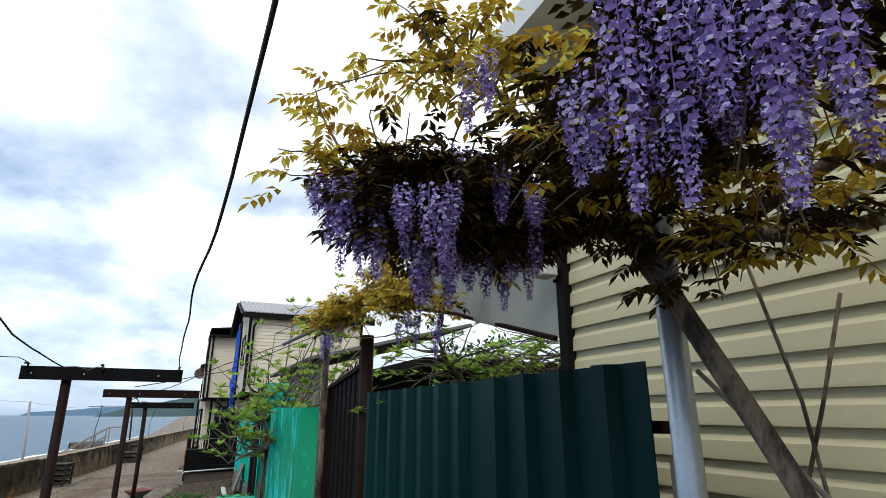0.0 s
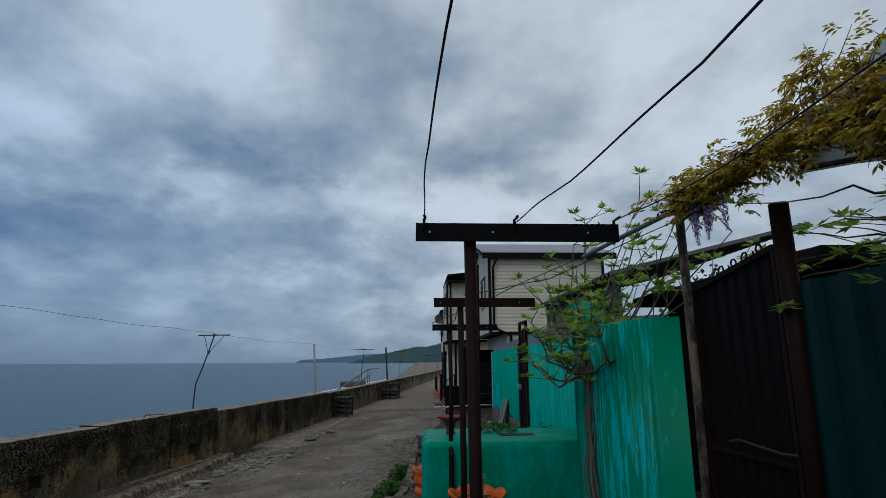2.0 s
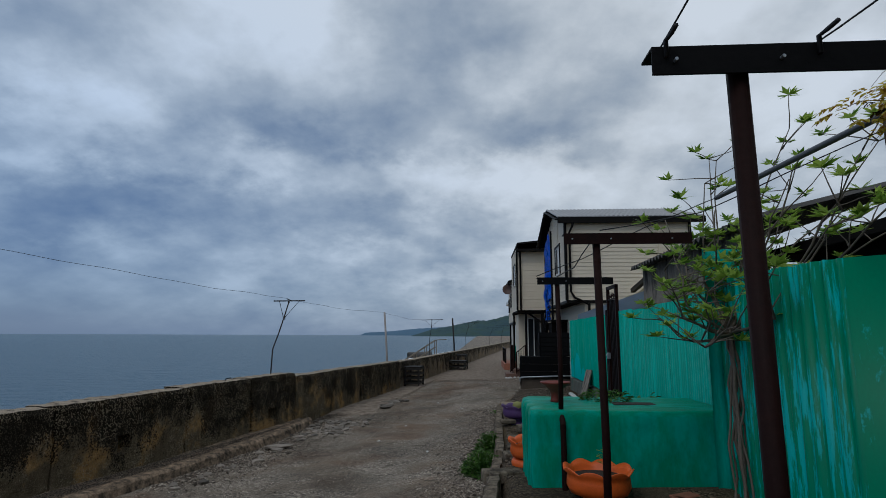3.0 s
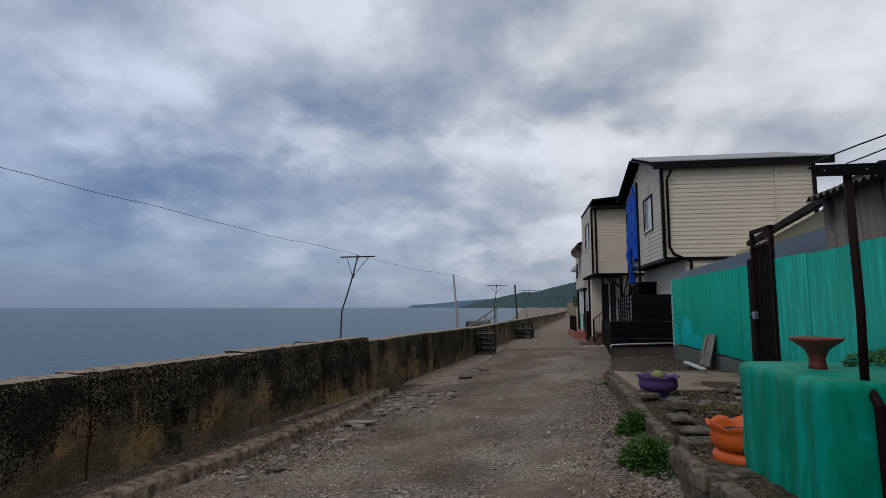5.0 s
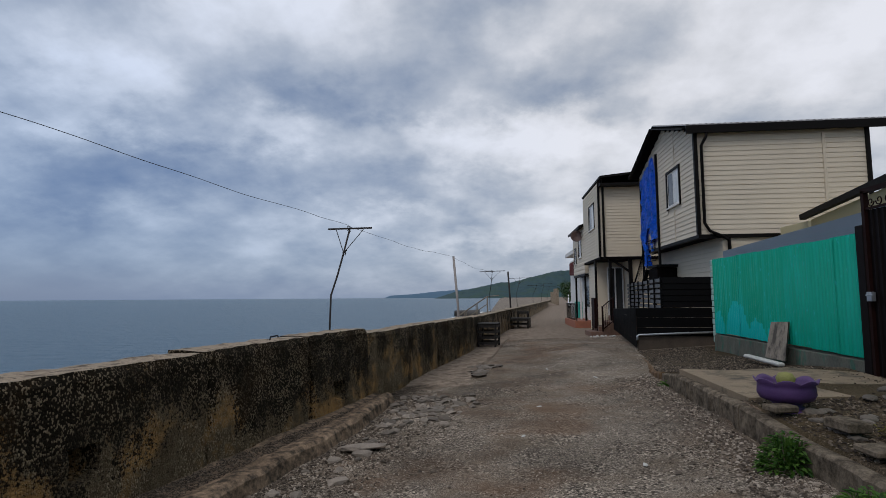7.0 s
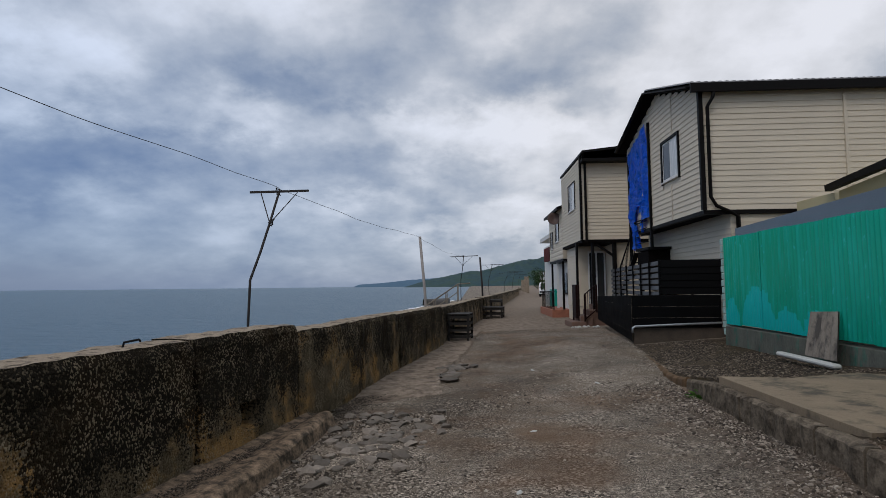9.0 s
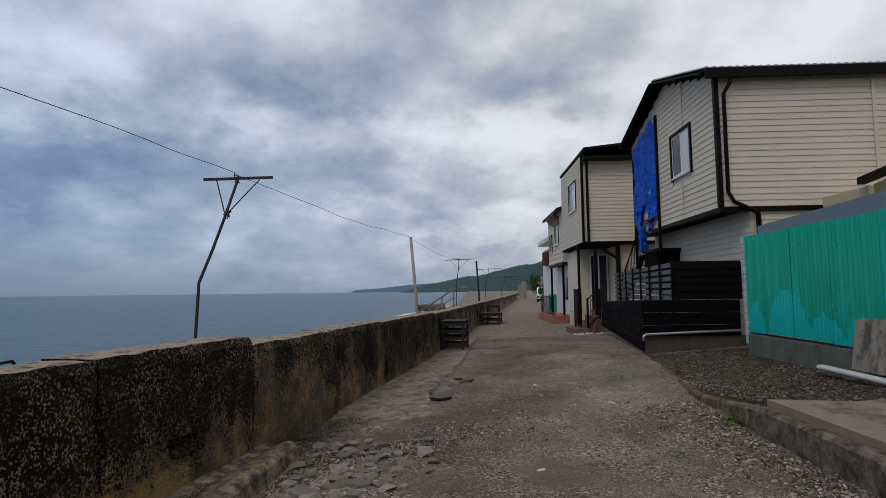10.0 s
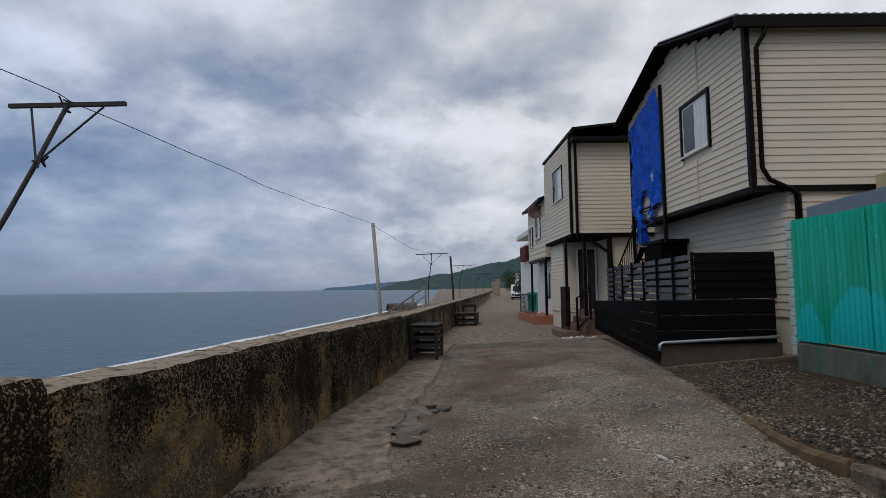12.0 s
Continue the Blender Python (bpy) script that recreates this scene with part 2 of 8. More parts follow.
M["purple"] = material("purple_painted_rubber", (0.07, 0.03, 0.12), 0.6, vary=0.2, scale=8, bump=0.3)
M["white"] = material("white_painted_wall", (0.70, 0.69, 0.66), 0.6, vary=0.08)
M["tarp"] = material("blue_tarpaulin", (0.0, 0.15, 0.85), 0.3, vary=0.45, scale=5, bump=1.0, bump_scale=7, bump_distance=0.12)
M["brick"] = material("red_brick", (0.26, 0.10, 0.06), 0.9, vary=0.3, bump=0.4, rand=0.25)
M["footing_green"] = material("green_splashed_concrete", (0.10, 0.105, 0.085), 0.92, vary=0.5, scale=5, bump=0.7, bump_scale=50, second=(0.02, 0.13, 0.09), second_amount=0.32, second_scale=3.5, stretch=(1, 1, 0.4), bump_distance=0.02)
M["base_concrete"] = material("brown_stained_concrete", (0.07, 0.052, 0.038), 0.92, vary=0.4, scale=4, bump=0.4, bump_scale=40)
M["paving"] = material("old_concrete_paving", (0.25, 0.20, 0.155), 0.95, vary=0.55, scale=7, bump=1.0, bump_scale=90, second=(0.12, 0.092, 0.07), second_amount=0.42, second_scale=6, edge=0.18, bump_distance=0.012, spec=0.15)
M["slab"] = material("brown_sandy_concrete", (0.23, 0.175, 0.115), 0.93, vary=0.3, scale=3, bump=0.4, bump_scale=60, second=(0.08, 0.065, 0.045), second_amount=0.4, second_scale=2.5)
M["rust"] = material("rusty_edging", (0.12, 0.07, 0.032), 0.9, vary=0.6, scale=5, bump=0.4)
M["turquoise_streaky"] = material("streaky_turquoise_tin", (0.0, 0.19, 0.10), 0.45, spec=0.18, vary=0.15, scale=3, bump=0.15, bump_scale=50, second=(0.01, 0.36, 0.35), second_amount=0.43, second_scale=2.6, stretch=(9, 9, 0.7), edge=0.05)
M["bed_paint"] = material("thick_glossy_green_paint", (0.0, 0.22, 0.12), 0.5, spec=0.15, vary=0.18, scale=2.5, bump=0.5, bump_scale=22, second=(0.0, 0.31, 0.23), second_amount=0.50, second_scale=2.2, stretch=(1.2, 6, 0.4), bump_distance=0.012)
M["turquoise_patchy"] = repainted_tin()
M["green_sheet"] = material("green_sheet_with_flakes", (0.0, 0.20, 0.10), 0.45, spec=0.15, vary=0.12, scale=2, bump=0.1, second=(0.01, 0.34, 0.30), second_amount=0.2, second_scale=9, edge=0.05, stretch=(1, 1, 0.5))
M["pot_green"] = material("bright_green_rubber", (0.0, 0.30, 0.12), 0.5, vary=0.2, scale=8, bump=0.3)
M["pale_green"] = material("pale_green_sheet", (0.36, 0.50, 0.46), 0.6, vary=0.3, scale=6)
M["gate_dark"] = material("near_black_brown_iron", (0.005, 0.003, 0.003), 0.6, vary=0.3, scale=6, spec=0.1)
M["bark"] = material("brown_grey_bark", (0.155, 0.115, 0.08), 0.9, vary=0.5, scale=14, bump=1.0, bump_scale=70, second=(0.03, 0.022, 0.016), second_amount=0.45, second_scale=9, bump_distance=0.01, stretch=(1, 1, 0.4))
M["twig"] = material("pale_twig", (0.13, 0.105, 0.08), 0.85, vary=0.3, scale=10, bump=0.3)
M["black_cord"] = material("black_cord", (0.012, 0.012, 0.014), 0.7, vary=0.2)
M["grey_rust"] = material("dark_weathered_steel", (0.018, 0.014, 0.013), 0.7, 0.1, vary=0.4, scale=8, bump=0.3)
M["pale_pipe"] = material("pale_pipe", (0.30, 0.27, 0.25), 0.6, vary=0.3, scale=6)
M["grey_pipe"] = material("grey_painted_pipe", (0.09, 0.09, 0.10), 0.5, 0.3, vary=0.3, scale=8)
M["soil"] = material("dark_soil", (0.03, 0.022, 0.016), 0.95, vary=0.5, scale=20, bump=1.0, bump_scale=90)
M["cactus"] = material("yellow_green_cactus", (0.24, 0.24, 0.07), 0.7, vary=0.25, scale=20, bump=0.8, bump_scale=120)
M["urn_red"] = material("rusty_red_paint", (0.16, 0.022, 0.012), 0.55, vary=0.3, scale=8, bump=0.3)
M["white_grey"] = material("pale_grey_paint", (0.50, 0.50, 0.47), 0.6, vary=0.15, scale=6)
M["plywood"] = material("yellow_plywood", (0.48, 0.33, 0.15), 0.7, vary=0.15, scale=5)
M["brown_tile"] = material("brown_step_tile", (0.15, 0.085, 0.06), 0.7, vary=0.25, scale=6)
M["dish"] = material("brown_dish", (0.10, 0.06, 0.05), 0.6, vary=0.2)
M["red_paint"] = material("red_awning", (0.12, 0.02, 0.02), 0.8, vary=0.2)
M["slat"] = material("dark_graphite_slat", (0.006, 0.005, 0.005), 0.45, vary=0.3, scale=5)
M["asbestos"] = material("weathered_asbestos_sheet", (0.20, 0.175, 0.145), 0.9, vary=0.35, scale=5, bump=0.5, bump_scale=60, second=(0.05, 0.045, 0.04), second_amount=0.42, second_scale=2.5, stretch=(2, 2, 0.4))
M["asbestos_dark"] = material("dark_asbestos_roof", (0.07, 0.065, 0.06), 0.9, vary=0.35, scale=5, bump=0.5)
M["blue_grey"] = material("blue_grey_render", (0.30, 0.36, 0.44), 0.7, vary=0.08, scale=1)
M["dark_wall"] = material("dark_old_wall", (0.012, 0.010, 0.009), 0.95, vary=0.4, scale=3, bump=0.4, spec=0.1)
M["van_white"] = material("white_car_paint", (0.72, 0.72, 0.72), 0.25, vary=0.03, bump=0)
M["boat"] = material("dark_boat_hull", (0.06, 0.055, 0.05), 0.7, vary=0.3)
M["dark_wood"] = material("dark_wet_wood", (0.014, 0.011, 0.009), 0.8, vary=0.4, scale=8, bump=0.5)
M["glass_dark"] = material("dark_window_glass", (0.02, 0.024, 0.028), 0.14, vary=0.1, bump=0, spec=0.6)
M["curtain_glass"] = material("window_with_pale_curtain", (0.62, 0.63, 0.62), 0.25, vary=0.2, scale=4, bump=0, stretch=(1, 6, 0.2), spec=0.6)
M["stone"] = material("grey_beach_stone", (0.20, 0.17, 0.14), 0.9, vary=0.4, scale=12, bump=0.4, rand=0.35)
M["stone_dark"] = material("brown_slate_stone", (0.13, 0.11, 0.09), 0.85, vary=0.35, scale=12, bump=0.4, rand=0.35)


def island_material(name, dark, light, rough=0.85, translucent=0.0, spec=0.3, mid=None):
    """Small pieces whose colour runs from dark to light, piece by piece."""
    mat = bpy.data.materials.new(name)
    mat.use_nodes = True
    nt = mat.node_tree
    N, L = nt.nodes.new, nt.links.new
    b = nt.nodes["Principled BSDF"]
    geo, ramp = N("ShaderNodeNewGeometry"), N("ShaderNodeValToRGB")
    ramp.color_ramp.elements[0].color, ramp.color_ramp.elements[1].color = (*dark, 1), (*light, 1)
    if mid:
        e = ramp.color_ramp.elements.new(0.6)
        e.color = (*mid, 1)
    L(geo.outputs["Random Per Island"], ramp.inputs[0])
    n = N("ShaderNodeTexNoise")
    n.inputs["Scale"].default_value = 60
    L(geo.outputs["Position"], n.inputs["Vector"])
    hs, mr = N("ShaderNodeHueSaturation"), N("ShaderNodeMapRange")
    mr.inputs["To Min"].default_value, mr.inputs["To Max"].default_value = 0.7, 1.3
    L(n.outputs[0], mr.inputs["Value"])
    L(mr.outputs[0], hs.inputs["Value"])
    L(ramp.outputs[0], hs.inputs["Color"])
    L(hs.outputs[0], b.inputs["Base Color"])
    b.inputs["Roughness"].default_value = rough
    b.inputs["Specular IOR Level"].default_value = spec
    if translucent:
        tr, mx = N("ShaderNodeBsdfTranslucent"), N("ShaderNodeMixShader")
        L(hs.outputs[0], tr.inputs[0])
        mx.inputs[0].default_value = translucent
        L(b.outputs[0], mx.inputs[1])
        L(tr.outputs[0], mx.inputs[2])
        L(mx.outputs[0], nt.nodes["Material Output"].inputs[0])
    return mat


M["gravel"] = island_material("mixed_gravel", (0.035, 0.027, 0.02), (0.44, 0.38, 0.31), mid=(0.17, 0.135, 0.105))
M["gravel_dark"] = island_material("dark_brown_gravel", (0.018, 0.013, 0.010), (0.25, 0.20, 0.15), mid=(0.06, 0.045, 0.031))
M["petal"] = island_material("lilac_petal", (0.06, 0.04, 0.17), (0.66, 0.62, 0.90), 0.6, 0.3, mid=(0.29, 0.19, 0.52))
M["bronze_leaf"] = island_material("bronze_yellow_leaf", (0.24, 0.11, 0.012), (0.66, 0.62, 0.13), 0.5, 0.55, mid=(0.52, 0.38, 0.04))
# darker copy of the leaf: shade inside the plant is put into its colour
M["shade_leaf"] = island_material("shade_dark_brown_green_leaf", (0.010, 0.007, 0.003), (0.08, 0.052, 0.012), 0.7, 0.15, spec=0.1)
M["leaf_green"] = island_material("fresh_green_leaf", (0.09, 0.20, 0.02), (0.42, 0.56, 0.10), 0.5, 0.55)
M["weed_green"] = island_material("dark_weed_leaf", (0.02, 0.065, 0.01), (0.10, 0.21, 0.03), 0.6, 0.3)
M["tree_green"] = island_material("distant_tree_leaf", (0.015, 0.04, 0.015), (0.06, 0.11, 0.03), 0.7, 0.2)
M["dry_grass"] = island_material("dry_moss_grass", (0.08, 0.07, 0.015), (0.20, 0.17, 0.05), 0.8, 0.2)


def pebble_material(name, dark, light, scale, patch, patch_color, bump=1.0, coarse=0.3, warm=(0.17, 0.10, 0.06), warm_amount=0.5):
    """Packed gravel: cells of two sizes, each with its own grey, patches of dust between, reddish stains."""
    mat = bpy.data.materials.new(name)
    mat.use_nodes = True
    nt = mat.node_tree
    N, L = nt.nodes.new, nt.links.new
    b = nt.nodes["Principled BSDF"]
    b.inputs["Roughness"].default_value, b.inputs["Specular IOR Level"].default_value = 0.95, 0.15
    geo = N("ShaderNodeNewGeometry")

    def mix(f, a, c, mode="MIX"):
        n = N("ShaderNodeMix")
        n.data_type, n.blend_type = "RGBA", mode
        for sock, v in (("Factor", f), ("A", a), ("B", c)):
            if isinstance(v, (int, float)):
                n.inputs[sock].default_value = v
            elif isinstance(v, tuple):
                n.inputs[sock].default_value = (*v, 1)
            else:
                L(v, n.inputs[sock])
        return n.outputs["Result"]

    def cells(sc):
        v = N("ShaderNodeTexVoronoi")
        v.inputs["Scale"].default_value, v.inputs["Randomness"].default_value = sc, 1.0
        L(geo.outputs["Position"], v.inputs["Vector"])
        bw = N("ShaderNodeSeparateColor")
        L(v.outputs["Color"], bw.inputs[0])
        r = N("ShaderNodeValToRGB")
        r.color_ramp.elements[0].color, r.color_ramp.elements[1].color = (*dark, 1), (*light, 1)
        e = r.color_ramp.elements.new(0.7)
        e.color = (*[d * 0.6 + l * 0.4 for d, l in zip(dark, light)], 1)
        L(bw.outputs[0], r.inputs[0])
        return r.outputs[0], v.outputs["Distance"]

    def nz(sc, lo, hi, detail=6):
        n, r = N("ShaderNodeTexNoise"), N("ShaderNodeMapRange")
        n.inputs["Scale"].default_value, n.inputs["Detail"].default_value, n.inputs["Roughness"].default_value = sc, detail, 0.62
        L(geo.outputs["Position"], n.inputs["Vector"])
        r.inputs["From Min"].default_value, r.inputs["From Max"].default_value = lo, hi
        L(n.outputs[0], r.inputs["Value"])
        return r.outputs[0]

    c1, d1 = cells(scale)
    c2, d2 = cells(scale * 2.6)
    col = mix(nz(2.2, 0.42, 0.58), c1, c2)
    col = mix(nz(1.1, 0.5, 0.62, 8), col, mix(0.55, col, patch_color)) if patch else col
    col = mix(nz(0.6, 0.49, 0.62, 8), col, mix(warm_amount, col, warm))
    big = N("ShaderNodeHueSaturation")
    mr = N("ShaderNodeMapRange")
    mr.inputs["To Min"].default_value, mr.inputs["To Max"].default_value = 0.5, 1.3
    L(nz(0.8, 0.3, 0.7, 9), mr.inputs["Value"])
    L(mr.outputs[0], big.inputs["Value"])
    L(col, big.inputs["Color"])
    L(big.outputs[0], b.inputs["Base Color"])
    h = N("ShaderNodeMath")
    h.operation = "MULTIPLY_ADD"
    L(d1, h.inputs[0])
    h.inputs[1].default_value = -1.0
    h2 = N("ShaderNodeMath")
    h2.operation = "MULTIPLY"
    L(d2, h2.inputs[0])
    h2.inputs[1].default_value = -0.45
    L(h2.outputs[0], h.inputs[2])
    bp = N("ShaderNodeBump")
    bp.inputs["Strength"].default_value, bp.inputs["Distance"].default_value = bump, 0.5 / scale
    L(h.outputs[0], bp.inputs["Height"])
    L(bp.outputs[0], b.inputs["Normal"])
    return mat


M["road"] = pebble_material("packed_gravel", (0.018, 0.013, 0.009), (0.60, 0.51, 0.41), 62, True, (0.15, 0.11, 0.075), bump=1.0, warm=(0.16, 0.095, 0.055), warm_amount=0.6)
M["terrace"] = pebble_material("gravelly_soil", (0.010, 0.0075, 0.005), (0.20, 0.15, 0.10), 56, True, (0.10, 0.075, 0.05), warm=(0.07, 0.05, 0.02))
M["sand"] = pebble_material("shingle_beach", (0.12, 0.10, 0.08), (0.46, 0.40, 0.33), 16, True, (0.28, 0.23, 0.18), warm_amount=0.1)


def sea_wall_material(name, ochre, grey, black, growth=0.6):
    """Exposed-aggregate concrete: dark growth that hangs from the top in streaks, ochre wash-outs low down, pale speckles."""
    mat = bpy.data.materials.new(name)
    mat.use_nodes = True
    nt = mat.node_tree
    N, L = nt.nodes.new, nt.links.new
    b = nt.nodes["Principled BSDF"]
    b.inputs["Roughness"].default_value, b.inputs["Specular IOR Level"].default_value = 0.95, 0.12
    geo = N("ShaderNodeNewGeometry")

    def nz(sc, lo, hi, stretch=(1, 1, 1), detail=8, off=0.0):
        mp, n, r = N("ShaderNodeMapping"), N("ShaderNodeTexNoise"), N("ShaderNodeMapRange")
        mp.inputs["Scale"].default_value, mp.inputs["Location"].default_value = stretch, (off, off, off)
        L(geo.outputs["Position"], mp.inputs[0])
        n.inputs["Scale"].default_value, n.inputs["Detail"].default_value, n.inputs["Roughness"].default_value = sc, detail, 0.62
        L(mp.outputs[0], n.inputs["Vector"])
        r.inputs["From Min"].default_value, r.inputs["From Max"].default_value = lo, hi
        L(n.outputs[0], r.inputs["Value"])
        return r.outputs[0], n.outputs[0]

    def mix(f, a, c):
        n = N("ShaderNodeMix")
        n.data_type = "RGBA"
        for sock, v in (("Factor", f), ("A", a), ("B", c)):
            if isinstance(v, (int, float)):
                n.inputs[sock].default_value = v
            elif isinstance(v, tuple):
                n.inputs[sock].default_value = (*v, 1)
            else:
                L(v, n.inputs[sock])
        return n.outputs["Result"]

    def m(op, a, c):
        n = N("ShaderNodeMath")
        n.operation = op
        for i, v in enumerate((a, c)):
            if isinstance(v, (int, float)):
                n.inputs[i].default_value = v
            else:
                L(v, n.inputs[i])
        return n.outputs[0]

    # each cast block has its own tone and its own share of growth
    oi = N("ShaderNodeObjectInfo")
    own = oi.outputs["Random"]
    base = mix(nz(1.3, 0.40, 0.50)[0], ochre, grey)
    base = mix(nz(11, 0.38, 0.7, off=4)[0], base, mix(0.55, base, (0.05, 0.035, 0.02)))
    # growth: more of it high up, drawn out downwards, broken into grains
    sep = N("ShaderNodeSeparateXYZ")
    L(geo.outputs["Position"], sep.inputs[0])
    high = N("ShaderNodeMapRange")
    high.inputs["From Min"].default_value, high.inputs["From Max"].default_value = -0.75, 0.25
    L(sep.outputs[2], high.inputs["Value"])
    streak = nz(1.5, 0.0, 1.0, (1, 1, 0.5), off=2)[1]
    drip = nz(7, 0.0, 1.0, (1, 1, 0.22), off=5, detail=4)[1]
    grain = nz(42, 0.0, 1.0, detail=4)[1]
    g = m("ADD", m("ADD", m("MULTIPLY", streak, 1.15), m("MULTIPLY", grain, 0.75)), m("ADD", m("MULTIPLY", drip, 0.35), m("MULTIPLY", high.outputs[0], 0.42)))
    g = m("ADD", g, m("MULTIPLY", m("SUBTRACT", own, 0.5), 0.12))
    r = N("ShaderNodeMapRange")
    r.inputs["From Min"].default_value, r.inputs["From Max"].default_value = 1.60 - growth * 0.5, 1.66 - growth * 0.5
    L(g, r.inputs["Value"])
    col = mix(m("MULTIPLY", r.outputs[0], 0.95), base, black)
    # pale aggregate
    v = N("ShaderNodeTexVoronoi")
    v.inputs["Scale"].default_value = 100
    wob = N("ShaderNodeMapping")
    wob.inputs["Scale"].default_value = (1.0, 1.0, 0.7)
    L(geo.outputs["Position"], wob.inputs[0])
    L(wob.outputs[0], v.inputs["Vector"])
    sc = N("ShaderNodeSeparateColor")
    L(v.outputs["Color"], sc.inputs[0])
    sp = N("ShaderNodeMapRange")
    sp.inputs["From Min"].default_value, sp.inputs["From Max"].default_value = 0.73, 0.78
    L(sc.outputs[0], sp.inputs["Value"])
    spk = m("MULTIPLY", sp.outputs[0], m("ADD", m("MULTIPLY", nz(2.0, 0.42, 0.56, off=9)[0], 0.8), 0.2))
    col = mix(m("MULTIPLY", spk, 0.75), col, (0.34, 0.27, 0.18))
    L(col, b.inputs["Base Color"])
    bp = N("ShaderNodeBump")
    bp.inputs["Strength"].default_value, bp.inputs["Distance"].default_value = 1.0, 0.014
    L(m("SUBTRACT", m("ADD", m("MULTIPLY", grain, 1.8), m("MULTIPLY", sp.outputs[0], 0.5)), v.outputs["Distance"]), bp.inputs["Height"])
    L(bp.outputs[0], b.inputs["Normal"])
    return mat


M["concrete"] = sea_wall_material("stained_sea_wall_concrete", (0.40, 0.235, 0.09), (0.135, 0.105, 0.065), (0.009, 0.0072, 0.0045), 0.72)
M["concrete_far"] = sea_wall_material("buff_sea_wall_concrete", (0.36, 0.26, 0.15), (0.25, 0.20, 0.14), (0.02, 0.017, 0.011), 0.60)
M["concrete_top"] = material("bleached_wall_top", (0.36, 0.29, 0.215), 0.95, vary=0.6, scale=9, bump=1.0, bump_scale=75, second=(0.07, 0.055, 0.04), second_amount=0.4, second_scale=9, bump_distance=0.02, spec=0.15)
M["footing"] = material("pinkish_old_concrete", (0.28, 0.20, 0.135), 0.95, vary=0.6, scale=5, bump=1.0, bump_scale=60, second=(0.06, 0.048, 0.036), second_amount=0.52, second_scale=9, bump_distance=0.02, spec=0.15, edge=0.2)
M["kerb"] = material("grey_concrete_kerb", (0.19, 0.155, 0.115), 0.95, vary=0.5, scale=8, bump=1.0, bump_scale=60, second=(0.05, 0.04, 0.03), second_amount=0.5, second_scale=9, spec=0.1, edge=0.25)


def polycarbonate():
    mat = bpy.data.materials.new("milky_polycarbonate")
    mat.use_nodes = True
    nt = mat.node_tree
    N, L = nt.nodes.new, nt.links.new
    b = nt.nodes["Principled BSDF"]
    b.inputs["Base Color"].default_value, b.inputs["Roughness"].default_value = (0.34, 0.36, 0.33, 1), 0.35
    geo, n, mp = N("ShaderNodeNewGeometry"), N("ShaderNodeTexNoise"), N("ShaderNodeMapping")
    mp.inputs["Scale"].default_value = (1, 0.6, 14)
    n.inputs["Scale"].default_value = 3
    L(geo.outputs["Position"], mp.inputs[0])
    L(mp.outputs[0], n.inputs["Vector"])
    mr = N("ShaderNodeMapRange")
    mr.inputs["To Min"].default_value, mr.inputs["To Max"].default_value = 0.35, 0.65
    L(n.outputs[0], mr.inputs["Value"])
    tr, mx = N("ShaderNodeBsdfTranslucent"), N("ShaderNodeMixShader")
    tr.inputs[0].default_value = (0.34, 0.36, 0.34, 1)
    L(mr.outputs[0], mx.inputs[0])
    L(b.outputs[0], mx.inputs[1])
    L(tr.outputs[0], mx.inputs[2])
    L(mx.outputs[0], nt.nodes["Material Output"].inputs[0])
    return mat


M["polycarb"] = polycarbonate()


# ---- mesh helpers ----
def part(name, bm, mat, parent=None, label="", smooth=False):
    me = bpy.data.meshes.new(name)
    bm.to_mesh(me)
    bm.free()
    for mm in mat if isinstance(mat, (list, tuple)) else [mat]:
        me.materials.append(mm)
    if smooth:
        me.polygons.foreach_set("use_smooth", [True] * len(me.polygons))
    ob = new(name, me)
    if parent is not None:
        ob.parent = parent
    if label:
        tagged(ob, label)
    return ob


def thing(name, label, category, at=(0, 0, 0), turn=0.0, group=""):
    ob = new(name)
    ob.matrix_world = pose(*at, 0, 0, turn)
    return tagged(ob, label, category, group)


def structure(name, bm, mat, label="", smooth=False):
    return tagged(part(name, bm, mat, None, label, smooth), kind="structure")


def box(bm, x0, x1, y0, y1, z0, z1, bevel=0.0, m=None, idx=0):
    vs = [bm.verts.new((x, y, z)) for x in (x0, x1) for y in (y0, y1) for z in (z0, z1)]
    fs = [bm.faces.new([vs[i] for i in f]) for f in ((0, 1, 3, 2), (4, 6, 7, 5), (0, 4, 5, 1), (2, 3, 7, 6), (0, 2, 6, 4), (1, 5, 7, 3))]
    for f in fs:
        f.material_index = idx
    if bevel:
        es = {e for f in fs for e in f.edges}
        r = bmesh.ops.bevel(bm, geom=list(es), offset=bevel, segments=1, affect="EDGES")
        vs = list({v for f in r["faces"] for v in f.verts} | {v for v in vs if v.is_valid})
    if m is not None:
        bmesh.ops.transform(bm, matrix=m, verts=vs)
    return vs


def beam(bm, a, b, w, h=None, up=(0, 0, 1)):
    """A square bar from a to b."""
    a, b = Vector(a), Vector(b)
    d = b - a
    z = d.normalized()
    x = z.cross(Vector(up))
    if x.length < 1e-3:
        x = z.cross(Vector((0, 1, 0)))
    x.normalize()
    y = z.cross(x)
    h = h or w
    q = [bm.verts.new(p + x * sx * w / 2 + y * sy * h / 2) for p in (a, b) for sx, sy in ((-1, -1), (1, -1), (1, 1), (-1, 1))]
    bm.faces.new(q[3::-1])
    bm.faces.new(q[4:])
    for i in range(4):
        j = (i + 1) % 4
        bm.faces.new((q[i], q[j], q[j + 4], q[i + 4]))


